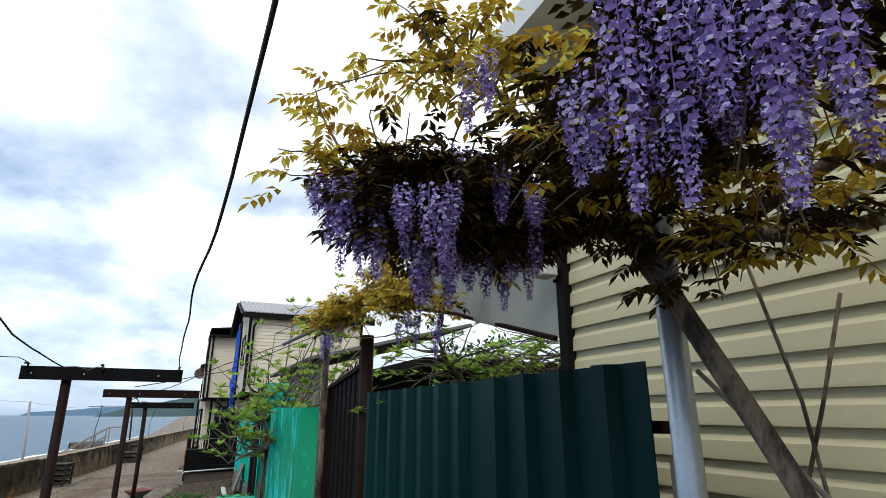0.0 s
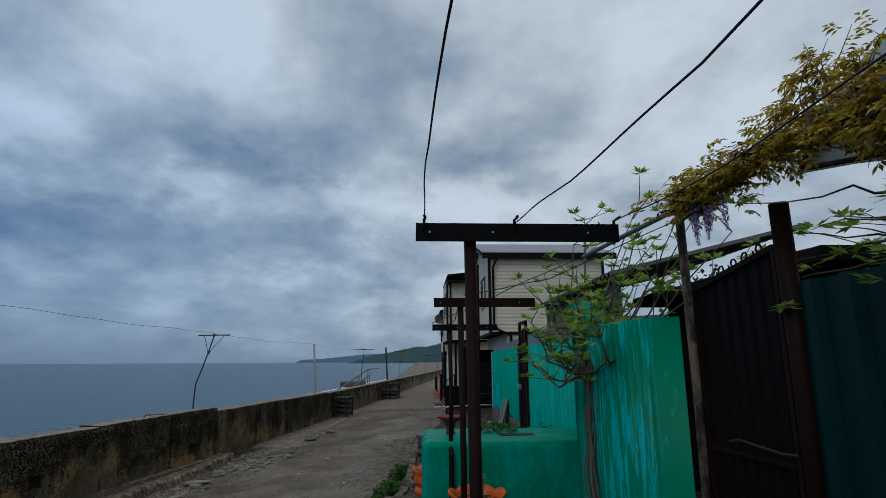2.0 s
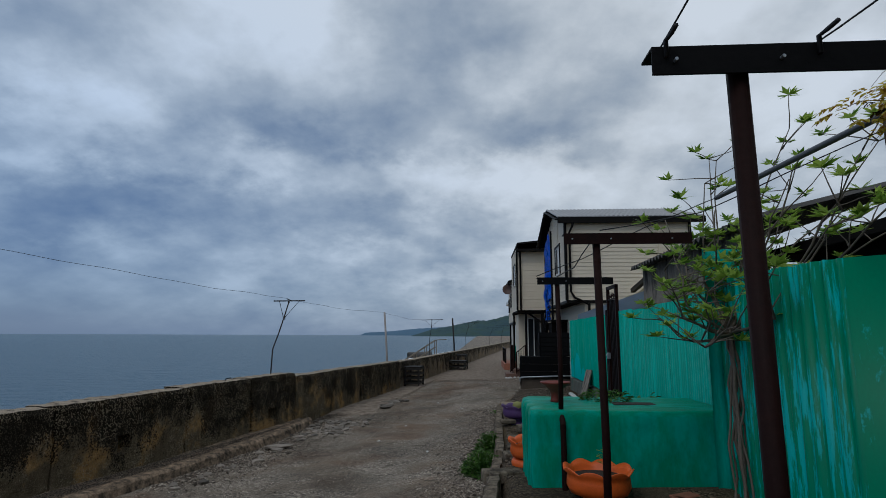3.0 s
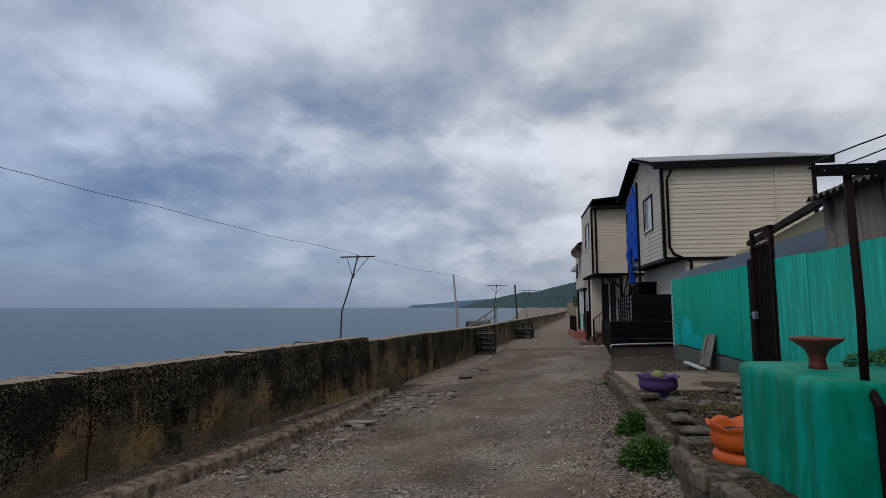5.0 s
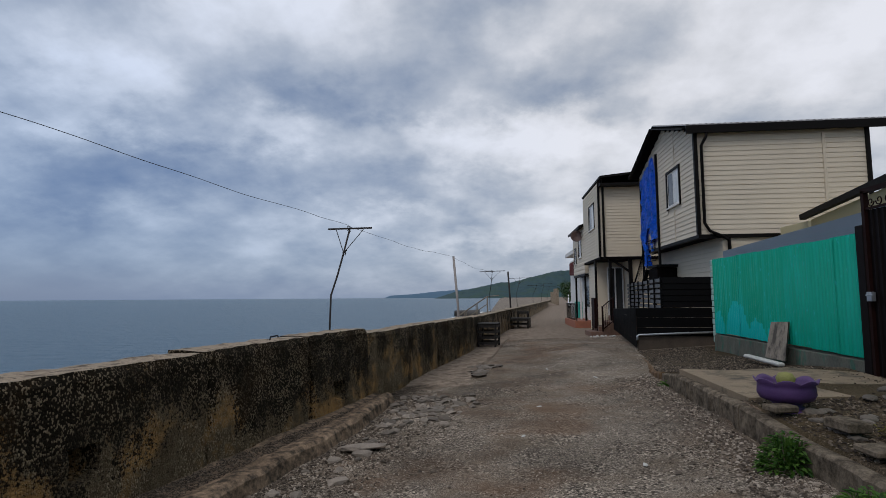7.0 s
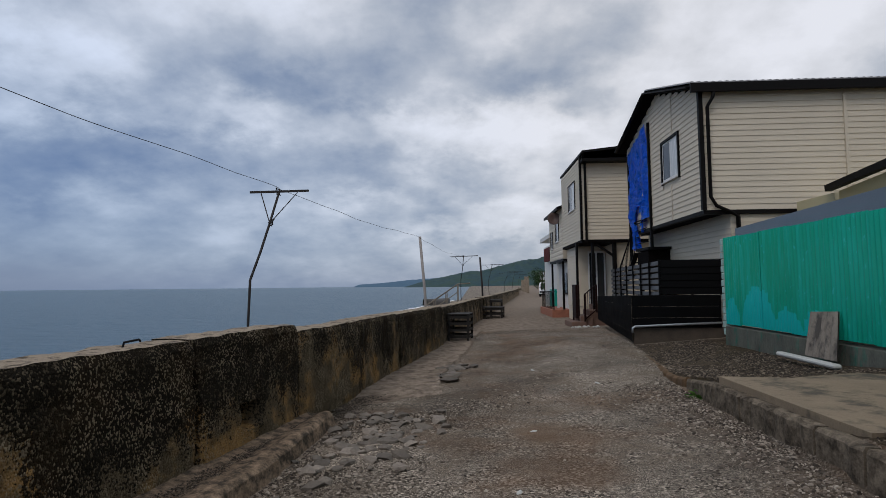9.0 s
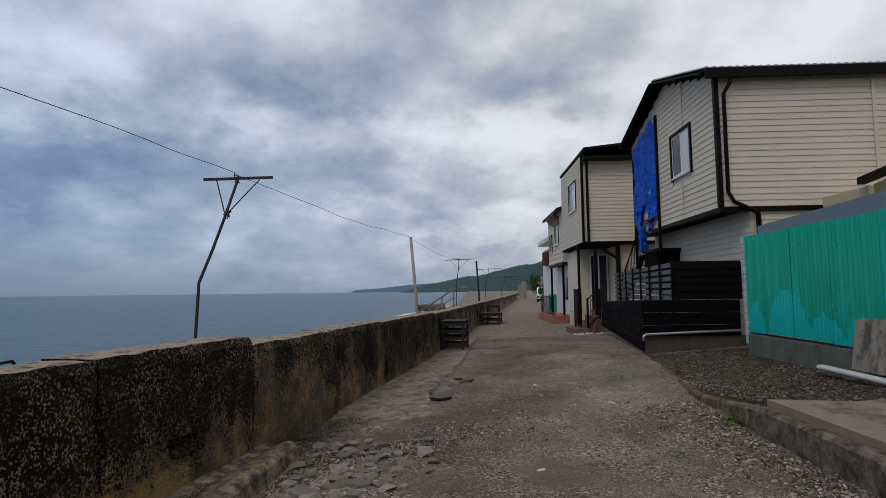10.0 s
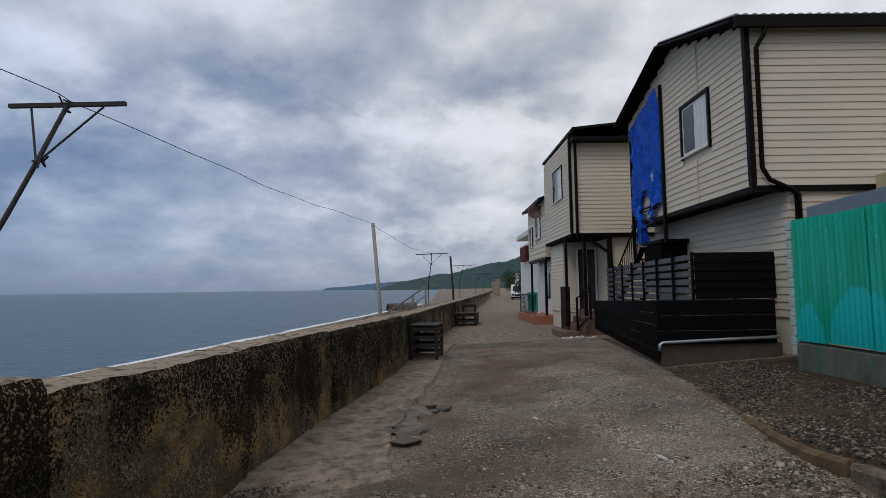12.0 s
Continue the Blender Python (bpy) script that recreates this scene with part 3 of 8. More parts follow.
def tube(bm, pts, radii, n=8, cap=True):
    """A round bar along points; radii: one number or one a point."""
    pts = [Vector(p) for p in pts]
    if isinstance(radii, (int, float)):
        radii = [radii] * len(pts)
    rings, ref = [], None
    for i, p in enumerate(pts):
        d = (pts[min(i + 1, len(pts) - 1)] - pts[max(i - 1, 0)]).normalized()
        if ref is None:
            ref = d.cross(Vector((0.3, 0.9, 0.2)))
            if ref.length < 0.1:
                ref = d.cross(Vector((1, 0, 0)))
        ref = (ref - d * ref.dot(d)).normalized()
        o = d.cross(ref)
        rings.append([bm.verts.new(p + (ref * math.cos(2 * math.pi * k / n) + o * math.sin(2 * math.pi * k / n)) * radii[i]) for k in range(n)])
    for r0, r1 in zip(rings, rings[1:]):
        for k in range(n):
            bm.faces.new((r0[k], r0[(k + 1) % n], r1[(k + 1) % n], r1[k]))
    if cap:
        bm.faces.new(rings[0][::-1])
        bm.faces.new(rings[-1])


def corrugated(bm, pts, z0, z1, pitch, depth, thick=0.004, wave=True, slant=None):
    """A standing profiled sheet along points of the plan. wave: rounded waves, else trapezoid ribs."""
    P, total = [Vector((*p, 0)) for p in pts], 0
    lens = [(b - a).length for a, b in zip(P, P[1:])]
    length = sum(lens)
    us = []
    if wave:
        n = max(4, int(length / pitch * 6))
        us = [(length * i / n, depth / 2 * math.sin(2 * math.pi * length * i / n / pitch)) for i in range(n + 1)]
    else:
        u = 0.0
        while u < length:
            for du, d in ((0, 0), (pitch * 0.54, 0), (pitch * 0.64, depth), (pitch * 0.90, depth)):
                if u + du <= length:
                    us.append((u + du, d))
            u += pitch
        us.append((length + 1e-4, 0))

    def at(u):
        for a, b, l in zip(P, P[1:], lens):
            if u <= l + 1e-6 or b is P[-1]:
                d = (b - a) / l
                return a + d * u, Vector((-d.y, d.x, 0))
            u -= l

    front, back = [], []
    for u, d in us:
        p, nrm = at(u)
        top = z1(u / length) if callable(z1) else z1
        bot = z0(u / length) if callable(z0) else z0
        row = []
        for off in (d, d - thick):
            q = p + nrm * off
            row.append((bm.verts.new((q.x, q.y, bot)), bm.verts.new((q.x, q.y, top))))
        front.append(row[0])
        back.append(row[1])
    for i in range(len(front) - 1):
        a, b, c, d = front[i], front[i + 1], back[i], back[i + 1]
        bm.faces.new((a[0], a[1], b[1], b[0]))
        bm.faces.new((c[0], d[0], d[1], c[1]))
        bm.faces.new((a[1], c[1], d[1], b[1]))


def lerp_table(table, y):
    return float(np.interp(y, [t[0] for t in table], [t[1] for t in table]))

# ---- ground, sea and hills ----
WALL_LINE = [(-6, -8.9), (0, -7.85), (4, -7.1), (8.5, -6.28), (10.4, -5.93), (13.1, -5.46), (15, -5.12), (16.1, -4.92), (18.1, -4.63), (21.5, -4.08), (26.5, -3.55), (40, -1.88), (70, 1.6), (120, 7.2)]
KERB_LINE = [(-6, -1.5), (0, -1.3), (4, -1.15), (8.6, -0.9), (10.3, -0.78), (12.3, -0.72), (14.5, -0.62), (16.2, -0.5), (18, -0.14), (20.5, 0.2)]
TERRACE_Z = [(-6, 0.1), (0, -0.05), (2.5, -0.2), (5, -0.18), (7.5, -0.16), (9.2, -0.33), (11, -0.33), (12.2, -0.27), (14.6, -0.29), (16, -0.46), (18, -0.545), (20.5, -0.57), (24, -0.6), (28, -0.68)]
KERB_RISE = [(5, 0.0), (8.6, 0.0), (9.9, -0.03), (12.3, -0.04), (15.5, -0.05), (20, -0.03)]


def wall_x(y):
    return lerp_table(WALL_LINE, y)


def foot_x(y):
    """Where the footing or the apron of the sea wall ends."""
    return wall_x(y) + lerp_table([(5, 0.62), (13, 0.58), (14.9, 0.32), (15.4, 1.4), (16.1, 1.28), (17.7, 0.92), (21, 0.8), (25, 0.62), (26.4, 0.7)], y)


def kerb_x(y):
    return lerp_table(KERB_LINE, y)


def road_z(x, y):
    """The promenade climbs a little towards the start of the walk and dips to the sea wall."""
    z = -0.72 + lerp_table([(-6, 0.6), (0, 0.55), (2.5, 0.36), (5, 0.14), (8, 0.03), (11, 0)], y)
    return z - 0.10 * min(max((-2.5 - x) / 2.5, 0), 1) + 0.19 * min(max((x + 2.4) / 1.6, 0), 1) * lerp_table([(7, 0.3), (10, 1), (22, 1), (27, 0.2)], y)


def ground_z(x, y):
    wx = wall_x(y)
    if x < wx - 0.2:
        return max(lerp_table([(12, -0.25), (15.2, -0.05), (16.0, 0.07), (18, 0.13), (60, 0.1)], y) - (wx - 0.2 - x) * 0.172, -3.0)
    z = road_z(x, y)
    kx = kerb_x(y)
    width = lerp_table([(13, 0.06), (21, 0.12)], y)
    if x > kx:
        side = min((x - kx) / width, 1) * min(max((29 - y) / 4, 0), 1)
        z += side * (lerp_table(TERRACE_Z, y) - z) + side * min(x - kx, 2.4) * lerp_table([(14, 0.03), (17, 0.06), (21, 0.08)], y)
    return z


def make_ground():
    xs = sorted({*np.arange(-12, 4.01, 0.14).round(3), *np.linspace(4, 60, 26).round(2), *np.linspace(-40, -12, 30).round(2), -3000, -600, -120, 150, 400, 1200, 3000})
    ys = sorted({*np.arange(-4, 30.01, 0.17).round(3), *np.linspace(30, 160, 70).round(2), -3000, -600, -100, -20, 400, 1200, 3000})
    bm = bmesh.new()
    grid = []
    for y in ys:
        row = []
        yc = min(max(y, -6), 120)
        for x in xs:
            z = ground_z(x, yc)
            if -8 < x < 6 and -4 < y < 40:
                k = 0.35 if y > 26.4 else 1.0
                z += k * (0.022 * noise.noise(Vector((x * 0.9, y * 0.9, 0))) + 0.012 * noise.noise(Vector((x * 4, y * 4, 3))))
            row.append(bm.verts.new((x, y, z)))
        grid.append(row)
    for j in range(len(ys) - 1):
        for i in range(len(xs) - 1):
            f = bm.faces.new((grid[j][i], grid[j][i + 1], grid[j + 1][i + 1], grid[j + 1][i]))
            xm, ym = (xs[i] + xs[i + 1]) / 2, (ys[j] + ys[j + 1]) / 2
            yc = min(max(ym, -6), 120)
            edge = 26.4 + 0.25 * noise.noise(Vector((xm, 0, 0)))
            if xm < wall_x(yc) - 0.2:
                f.material_index = 1
            elif xm > kerb_x(yc) and ym < 20.6:
                f.material_index = 2
            elif ym > edge:
                f.material_index = 3
    structure("ground", bm, [M["road"], M["sand"], M["terrace"], M["paving"]], "grey gravel promenade with patchy concrete, shingle beach and soil strip", smooth=True)


make_ground()


def make_sea():
    mat = bpy.data.materials.new("calm_sea")
    mat.use_nodes = True
    nt = mat.node_tree
    N, L = nt.nodes.new, nt.links.new
    b = nt.nodes["Principled BSDF"]
    b.inputs["Base Color"].default_value = (0.05, 0.115, 0.175, 1)
    b.inputs["Roughness"].default_value = 0.38
    b.inputs["Specular IOR Level"].default_value = 0.4
    geo, n1 = N("ShaderNodeNewGeometry"), N("ShaderNodeTexNoise")
    mp = N("ShaderNodeMapping")
    mp.inputs["Scale"].default_value = (0.5, 1.0, 1)
    L(geo.outputs["Position"], mp.inputs[0])
    L(mp.outputs[0], n1.inputs["Vector"])
    n1.inputs["Scale"].default_value, n1.inputs["Detail"].default_value, n1.inputs["Roughness"].default_value = 0.9, 9, 0.62
    bp = N("ShaderNodeBump")
    bp.inputs["Strength"].default_value, bp.inputs["Distance"].default_value = 1.0, 0.6
    L(n1.outputs[0], bp.inputs["Height"])
    L(bp.outputs[0], b.inputs["Normal"])
    bm = bmesh.new()
    box(bm, -4500, 400, -4500, 4900, -2.3, -2.0)
    structure("sea", bm, mat, "calm grey blue sea with small ripples")
    foam = material("sea_foam", (0.75, 0.77, 0.78), 0.6, vary=0.2, scale=4, bump=0.5, bump_scale=20)
    bm = bmesh.new()
    prev = None
    for y in np.arange(10, 110, 0.25):
        x = wall_x(y) - 12.25 + 0.5 * noise.noise(Vector((y * 0.25, 0, 0)))
        w = max(0.02, 0.5 + 0.55 * noise.noise(Vector((y * 0.45, 3, 0))))
        col = [bm.verts.new((x - w, y, -1.992)), bm.verts.new((x - w * 0.4, y, -1.9)), bm.verts.new((x + 0.3 * w, y, -1.985))]
        if prev:
            bm.faces.new((prev[0], prev[1], col[1], col[0]))
            bm.faces.new((prev[1], prev[2], col[2], col[1]))
        prev = col
    structure("surf_line", bm, foam, "thin white line of breaking foam along the beach", smooth=True)


make_sea()


def make_hills():
    # distance haze is mixed into both base colours, most strongly for the headland
    near = material("hazy_wooded_hills", (0.038, 0.075, 0.088), 0.95, vary=0.35, scale=0.02, bump=0, second=(0.040, 0.072, 0.062), second_amount=0.5, second_scale=0.02, bump_scale=0.06, spec=0.1)
    far = material("haze_blue_headland", (0.075, 0.14, 0.21), 0.95, vary=0.1, scale=0.01, bump=0, spec=0.1)
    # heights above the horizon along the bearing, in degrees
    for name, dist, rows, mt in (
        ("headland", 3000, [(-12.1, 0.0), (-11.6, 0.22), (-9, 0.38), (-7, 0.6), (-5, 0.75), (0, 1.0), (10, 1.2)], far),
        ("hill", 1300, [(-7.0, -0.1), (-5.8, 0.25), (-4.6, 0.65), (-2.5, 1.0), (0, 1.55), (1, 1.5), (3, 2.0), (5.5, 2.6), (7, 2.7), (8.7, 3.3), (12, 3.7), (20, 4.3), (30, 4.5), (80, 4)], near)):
        bm = bmesh.new()
        prev = None
        for a in np.arange(rows[0][0], rows[-1][0] + 0.01, 0.1):
            h = float(np.interp(a, [r[0] for r in rows], [r[1] for r in rows]))
            h += 0.07 * noise.noise(Vector((a * 2.2, dist, 0))) * min(1, max(h, 0)) + 0.03 * noise.noise(Vector((a * 9, dist, 0))) * min(1, max(h, 0))
            ca, sa = math.sin(radians(a)), math.cos(radians(a))
            col = []
            for k in range(8):
                d = dist * (1 + 0.04 * k)
                w = 1 + 0.2 * noise.noise(Vector((a * 1.5, k * 0.8, dist))) * (1 if 0 < k < 7 else 0)
                hh = (math.tan(radians(h)) * dist * 1.28 + 3.2) * (k / 7) ** 0.8 * w
                col.append(bm.verts.new((-3 + ca * d, 10 + sa * d, -2.4 + hh)))
            col.append(bm.verts.new((-3 + ca * dist * 1.5, 10 + sa * dist * 1.5, -3.2)))
            if prev:
                for p, q, r, s in zip(prev, col, col[1:], prev[1:]):
                    bm.faces.new((p, q, r, s))
            prev = col
        structure("backdrop_" + name, bm, mt, "wooded coastal hills beyond the bay", smooth=True)


make_hills()


# ---- sea wall ----
JOINTS = [-5.5, -2.0, 1.5, 4.4, 6.6, 8.9, 11.2, 13.0, 14.66, 16.5, 18.6, 20.6, 22.6, 24.6, 27.6, 30.8, 34, 38, 42, 47, 52, 58, 65, 73, 82, 92, 104, 118]


def make_sea_wall():
    """Cast blocks with open joints, each a little out of line."""
    rnd = random.Random(4)
    holes = {5: (9.96, -0.31), 7: (13.72, -0.44)}
    for i, (y0, y1) in enumerate(zip(JOINTS, JOINTS[1:])):
        bm = bmesh.new()
        gap = 0.012 if y0 < 30 else 0.03
        a, b = y0 + gap, y1 - gap
        top = lerp_table([(6, 0.28), (10, 0.31), (12.8, 0.35)], (y0 + y1) / 2) + rnd.uniform(-0.012, 0.012) if y1 < 15 else lerp_table([(15, 0.25), (18, 0.255), (21, 0.25), (24, 0.18), (33, 0.19)], (y0 + y1) / 2) + rnd.uniform(-0.012, 0.012)
        push = rnd.uniform(-0.015, 0.015)
        n, rows = max(2, int((b - a) / (0.06 if y0 < 24 else 0.5))), 20 if y0 < 24 else 5
        cols = []
        for k in range(n + 1):
            y = a + (b - a) * k / n
            x = wall_x(y) + push
            base = road_z(x + 0.5, y) - 0.15
            end = min(y - a, b - y)
            chip = 0.03 * max(0, 1 - end / 0.08) * (0.5 + 0.5 * noise.noise(Vector((y * 3, i, 2))))
            col = []
            for j in range(rows + 1):
                f = j / rows
                z = base + (top - base) * f
                w = 0.03 * noise.noise(Vector((y * 1.5, z * 2.5, i))) + 0.022 * noise.noise(Vector((y * 7, z * 8, i))) + 0.012 * noise.noise(Vector((y * 19, z * 19, i)))
                edge = 0.035 if j == rows else 0
                hole = 0
                if i in holes:
                    hy, hz = holes[i]
                    if abs(y - hy) < 0.12 and abs(z - hz) < 0.11:
                        hole = 0.35
                col.append(bm.verts.new((x + 0.04 * (1 - f) + w - edge - chip - hole, y, z + (0.022 * noise.noise(Vector((y * 5, 0, i))) - chip * 0.6 if j == rows else 0))))
            for dx in (-0.15, -0.27, -0.42):
                col.append(bm.verts.new((x + dx, y, top + 0.02 * noise.noise(Vector((y * 6, dx * 8, i))))))
            col.append(bm.verts.new((x - 0.44, y, -1.8)))
            cols.append(col)
        for c0, c1 in zip(cols, cols[1:]):
            for j in range(len(c0) - 1):
                f = bm.faces.new((c0[j], c1[j], c1[j + 1], c0[j + 1]))
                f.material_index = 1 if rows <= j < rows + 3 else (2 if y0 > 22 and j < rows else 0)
        bm.faces.new(cols[0])
        bm.faces.new(cols[-1][::-1])
        structure("sea_wall", bm, [M["concrete"], M["concrete_top"], M["concrete_far"]], "stained weathered concrete sea wall block beside the beach")
    # raised footing, then a thin cracked apron
    bm = bmesh.new()
    prev = None
    for y in np.arange(-5, 14.9, 0.08):
        x, g = wall_x(y), road_z(wall_x(y) + 0.9, y)
        e = foot_x(y) - x + 0.04 * noise.noise(Vector((y * 1.7, 0, 5))) + 0.02 * noise.noise(Vector((y * 8, 0, 5)))
        t = 0.14 + 0.02 * noise.noise(Vector((y * 3, 1, 5)))
        col = [bm.verts.new(p) for p in ((x + 0.0, y, g + 0.13), (x + 0.4 * e, y, g + 0.10 + 0.02 * noise.noise(Vector((y * 5, 4, 5)))), (x + 0.75 * e, y, g + t), (x + e - 0.04, y, g + t - 0.005), (x + e + 0.02 * noise.noise(Vector((y * 11, 4, 5))), y, g + t - 0.04), (x + e + 0.05 + 0.03 * noise.noise(Vector((y * 6, 9, 5))), y, g - 0.1))]
        if prev:
            for p, q, r, s in zip(prev, col, col[1:], prev[1:]):
                bm.faces.new((p, s, r, q)[::-1])
        prev = col
    structure("wall_footing", bm, M["footing"], "low chipped concrete footing along the sea wall")
    bm = bmesh.new()
    prev = None
    for y in np.arange(15.4, 26.4, 0.15):
        x, g = wall_x(y), road_z(wall_x(y) + 1.0, y) - 0.08 * max(0, 1 - (y - 15.6) / 1.0) + 0.012 * noise.noise(Vector((y * 5, 2, 8)))
        e = foot_x(y) - x + 0.09 * noise.noise(Vector((y * 2.1, 0, 8))) + 0.05 * noise.noise(Vector((y * 8, 0, 8)))
        col = [bm.verts.new(p) for p in ((x, y, g + 0.03), (x + 0.3, y, g + 0.028), (x + e, y, g + 0.035), (x + e + 0.05, y, g - 0.03))]
        if prev:
            for p, q, r, s in zip(prev, col, col[1:], prev[1:]):
                bm.faces.new((p, s, r, q)[::-1])
        prev = col
    structure("wall_apron", bm, M["paving"], "thin cracked concrete apron along the sea wall")


make_sea_wall()


def make_kerb():
    for i, (y0, y1) in enumerate(((5.2, 7.0), (7.03, 8.6), (8.63, 9.55), (9.95, 11.2), (11.23, 12.15), (12.18, 12.7), (12.73, 13.9), (13.93, 15.5), (15.53, 17.3), (17.33, 19.2))):
        bm = bmesh.new()
        prev = None
        for k in range(25):
            y = y0 + (y1 - y0) * k / 24
            x, g = kerb_x(y), road_z(kerb_x(y), y)
            t = lerp_table(TERRACE_Z, y) + 0.03 + lerp_table(KERB_RISE, y) + 0.02 * noise.noise(Vector((i * 7, 0, 1))) + (0.02 if y > 15.5 else 0)
            w = 0.02 * noise.noise(Vector((y * 3, 0, 9))) + 0.02 * noise.noise(Vector((i * 5, 0, 9)))
            wd = 0.09 if y < 15.5 else 0.04
            c = 0.03 * noise.noise(Vector((y * 9, 2, 9)))
            col = [bm.verts.new(p) for p in ((x - 0.07 + w, y, g - 0.12), (x - 0.07 + w + c, y, t - 0.025), (x - 0.045 + w, y, t + c), (x - 0.045 + w + wd, y, t), (x - 0.02 + w + wd, y, t - 0.25))]
            if prev:
                for p, q, r, s in zip(prev, col, col[1:], prev[1:]):
                    bm.faces.new((p, s, r, q)[::-1])
            else:
                bm.faces.new(col[::-1])
            prev = col
        bm.faces.new(prev)
        structure("kerb", bm, M["kerb"] if y0 < 15.5 else M["rust"], "worn concrete kerb stone along the soil strip")
    # level concrete slab between the kerb and the gate
    bm = bmesh.new()
    pts = [(-0.62, 12.35), (0.55, 12.5), (1.4, 12.9), (1.6, 14.2), (0.9, 14.7), (0.1, 14.5), (-0.6, 14.6)]
    lo = [bm.verts.new((x, y, -0.5)) for x, y in pts]
    hi = [bm.verts.new((x, y, -0.235 + 0.02 * (x > 0.8))) for x, y in pts]
    bm.faces.new(hi)
    for k in range(len(pts)):
        j = (k + 1) % len(pts)
        bm.faces.new((lo[k], lo[j], hi[j], hi[k]))
    structure("slab", bm, M["slab"], "brownish concrete slab in front of the gate")


make_kerb()

# ---- fences and gates ----
FENCE = [(5.65, 1.3), (5.8, 1.12), (6.1, 1.03), (6.6, 1.0), (7.4, 1.1), (8.6, 1.45), (10.0, 1.62), (12.0, 1.66), (13.3, 1.68)]
FENCE_FAR = [(14.1, 1.7), (19.55, 1.76)]


def tin_sheet(parent, y0, y1, table, z0, z1, mat, pitch=0.092, depth=0.036, off=0.0, wave=True, name="sheet"):
    n = max(1, int((y1 - y0) / 0.1))
    pts = [(lerp_table(table, y0 + (y1 - y0) * k / n) + off, y0 + (y1 - y0) * k / n) for k in range(n + 1)]
    bm = bmesh.new()
    corrugated(bm, pts, z0, z1, pitch, depth, wave=wave)
    return part(name, bm, mat, parent, smooth=True)


def make_fences():
    f = thing("tin_fence", "turquoise painted corrugated tin fence with streaky faded paint", "fence")
    bm = bmesh.new()
    corrugated(bm, [(1.3, 5.65), (1.12, 5.8)], -0.3, 1.66, 0.5, 0.006)
    part("smooth_sheet", bm, M["green_sheet"], f, "smooth green painted sheet with flaked turquoise spots", smooth=True)
    ys = [5.78, 6.75, 7.6, 8.6, 9.5, 10.4, 11.3, 12.3, 13.3]
    for i, (a, b) in enumerate(zip(ys, ys[1:])):
        tin_sheet(f, a, b + 0.03, FENCE, -0.3, 1.66 + (0.02 if i % 2 else 0) - (0.02 if i > 4 else 0), M["turquoise_streaky"] if i < 2 else M["turquoise"], off=-0.006 * (i % 2))
    bm = bmesh.new()
    corrugated(bm, [(0.98, 7.45), (1.35, 7.5)], -0.2, 1.98, 0.13, 0.02)
    part("tall_sheet", bm, M["turquoise"], f, smooth=True)
    g = thing("tin_fence", "turquoise corrugated tin fence with green patches", "fence")
    ys = [14.12, 14.85, 15.55, 16.4, 17.3, 18.2, 18.95, 19.55]
    for i, (a, b) in enumerate(zip(ys, ys[1:])):
        tin_sheet(g, a, b + 0.03, FENCE_FAR, -0.04 + 0.01 * (i % 3), 1.64 - 0.012 * (i % 2), M["turquoise_patchy"], off=-0.006 * (i % 2))
    for k, y in enumerate((19.62,)):
        for j in range(14):
            bm = bmesh.new()
            z = -0.25 + j * 0.135
            box(bm, 1.74, 1.92, 19.58, 19.66 + 0.02 * (j % 2), z, z + 0.12, 0.008)
            part("edge_fold", bm, M["pale_green"], g, "pale green folded sheet edge")
    bm = bmesh.new()
    prev = None
    for y in np.linspace(14.12, 19.5, 40):
        x = lerp_table(FENCE_FAR, y)
        w = 0.015 * noise.noise(Vector((y * 4, 0, 2)))
        col = [bm.verts.new(p) for p in ((x - 0.06 + w, y, -0.7), (x - 0.05 + w, y, -0.08), (x + 0.16, y, -0.06), (x + 0.16, y, -0.7))]
        if prev:
            for p, q, r, s in zip(prev, col, col[1:], prev[1:]):
                bm.faces.new((p, s, r, q)[::-1])
        else:
            bm.faces.new(col[::-1])
        prev = col
    bm.faces.new(prev)
    structure("fence_footing", bm, M["footing_green"], "concrete footing with green paint splashes below the fence")
    d = thing("profiled_fence", "dark green profiled steel sheet fence", "fence")
    for a, b in ((1.45, 2.62), (2.62, 3.79), (3.79, 4.62)):
        bm = bmesh.new()
        corrugated(bm, [(1.47, b), (1.47, a)], -0.3, lambda u: 1.76, 0.26, -0.045, wave=False)
        part("sheet", bm, M["dark_green"], d)
    bm = bmesh.new()
    beam(bm, (1.53, 1.45, 1.55), (1.53, 4.62, 1.55), 0.04)
    part("rail", bm, M["brown_iron"], d)
    bm = bmesh.new()
    beam(bm, (1.52, 1.415, -0.3), (1.52, 1.415, 1.45), 0.03)
    part("post", bm, M["pale_wood"], d, "thin pale wooden post")


make_fences()


def scroll(bm, c, r, turns, axis_y=True, start=0.0, rad=0.006, flip=1):
    pts = []
    for k in range(22):
        f = k / 21
        a = start + flip * 2 * math.pi * turns * f
        rr = r * (1 - 0.75 * f)
        pts.append((c[0], c[1] + rr * math.cos(a), c[2] + rr * math.sin(a)) if axis_y else (c[0] + rr * math.cos(a), c[1], c[2] + rr * math.sin(a)))
    tube(bm, pts, rad, 5)


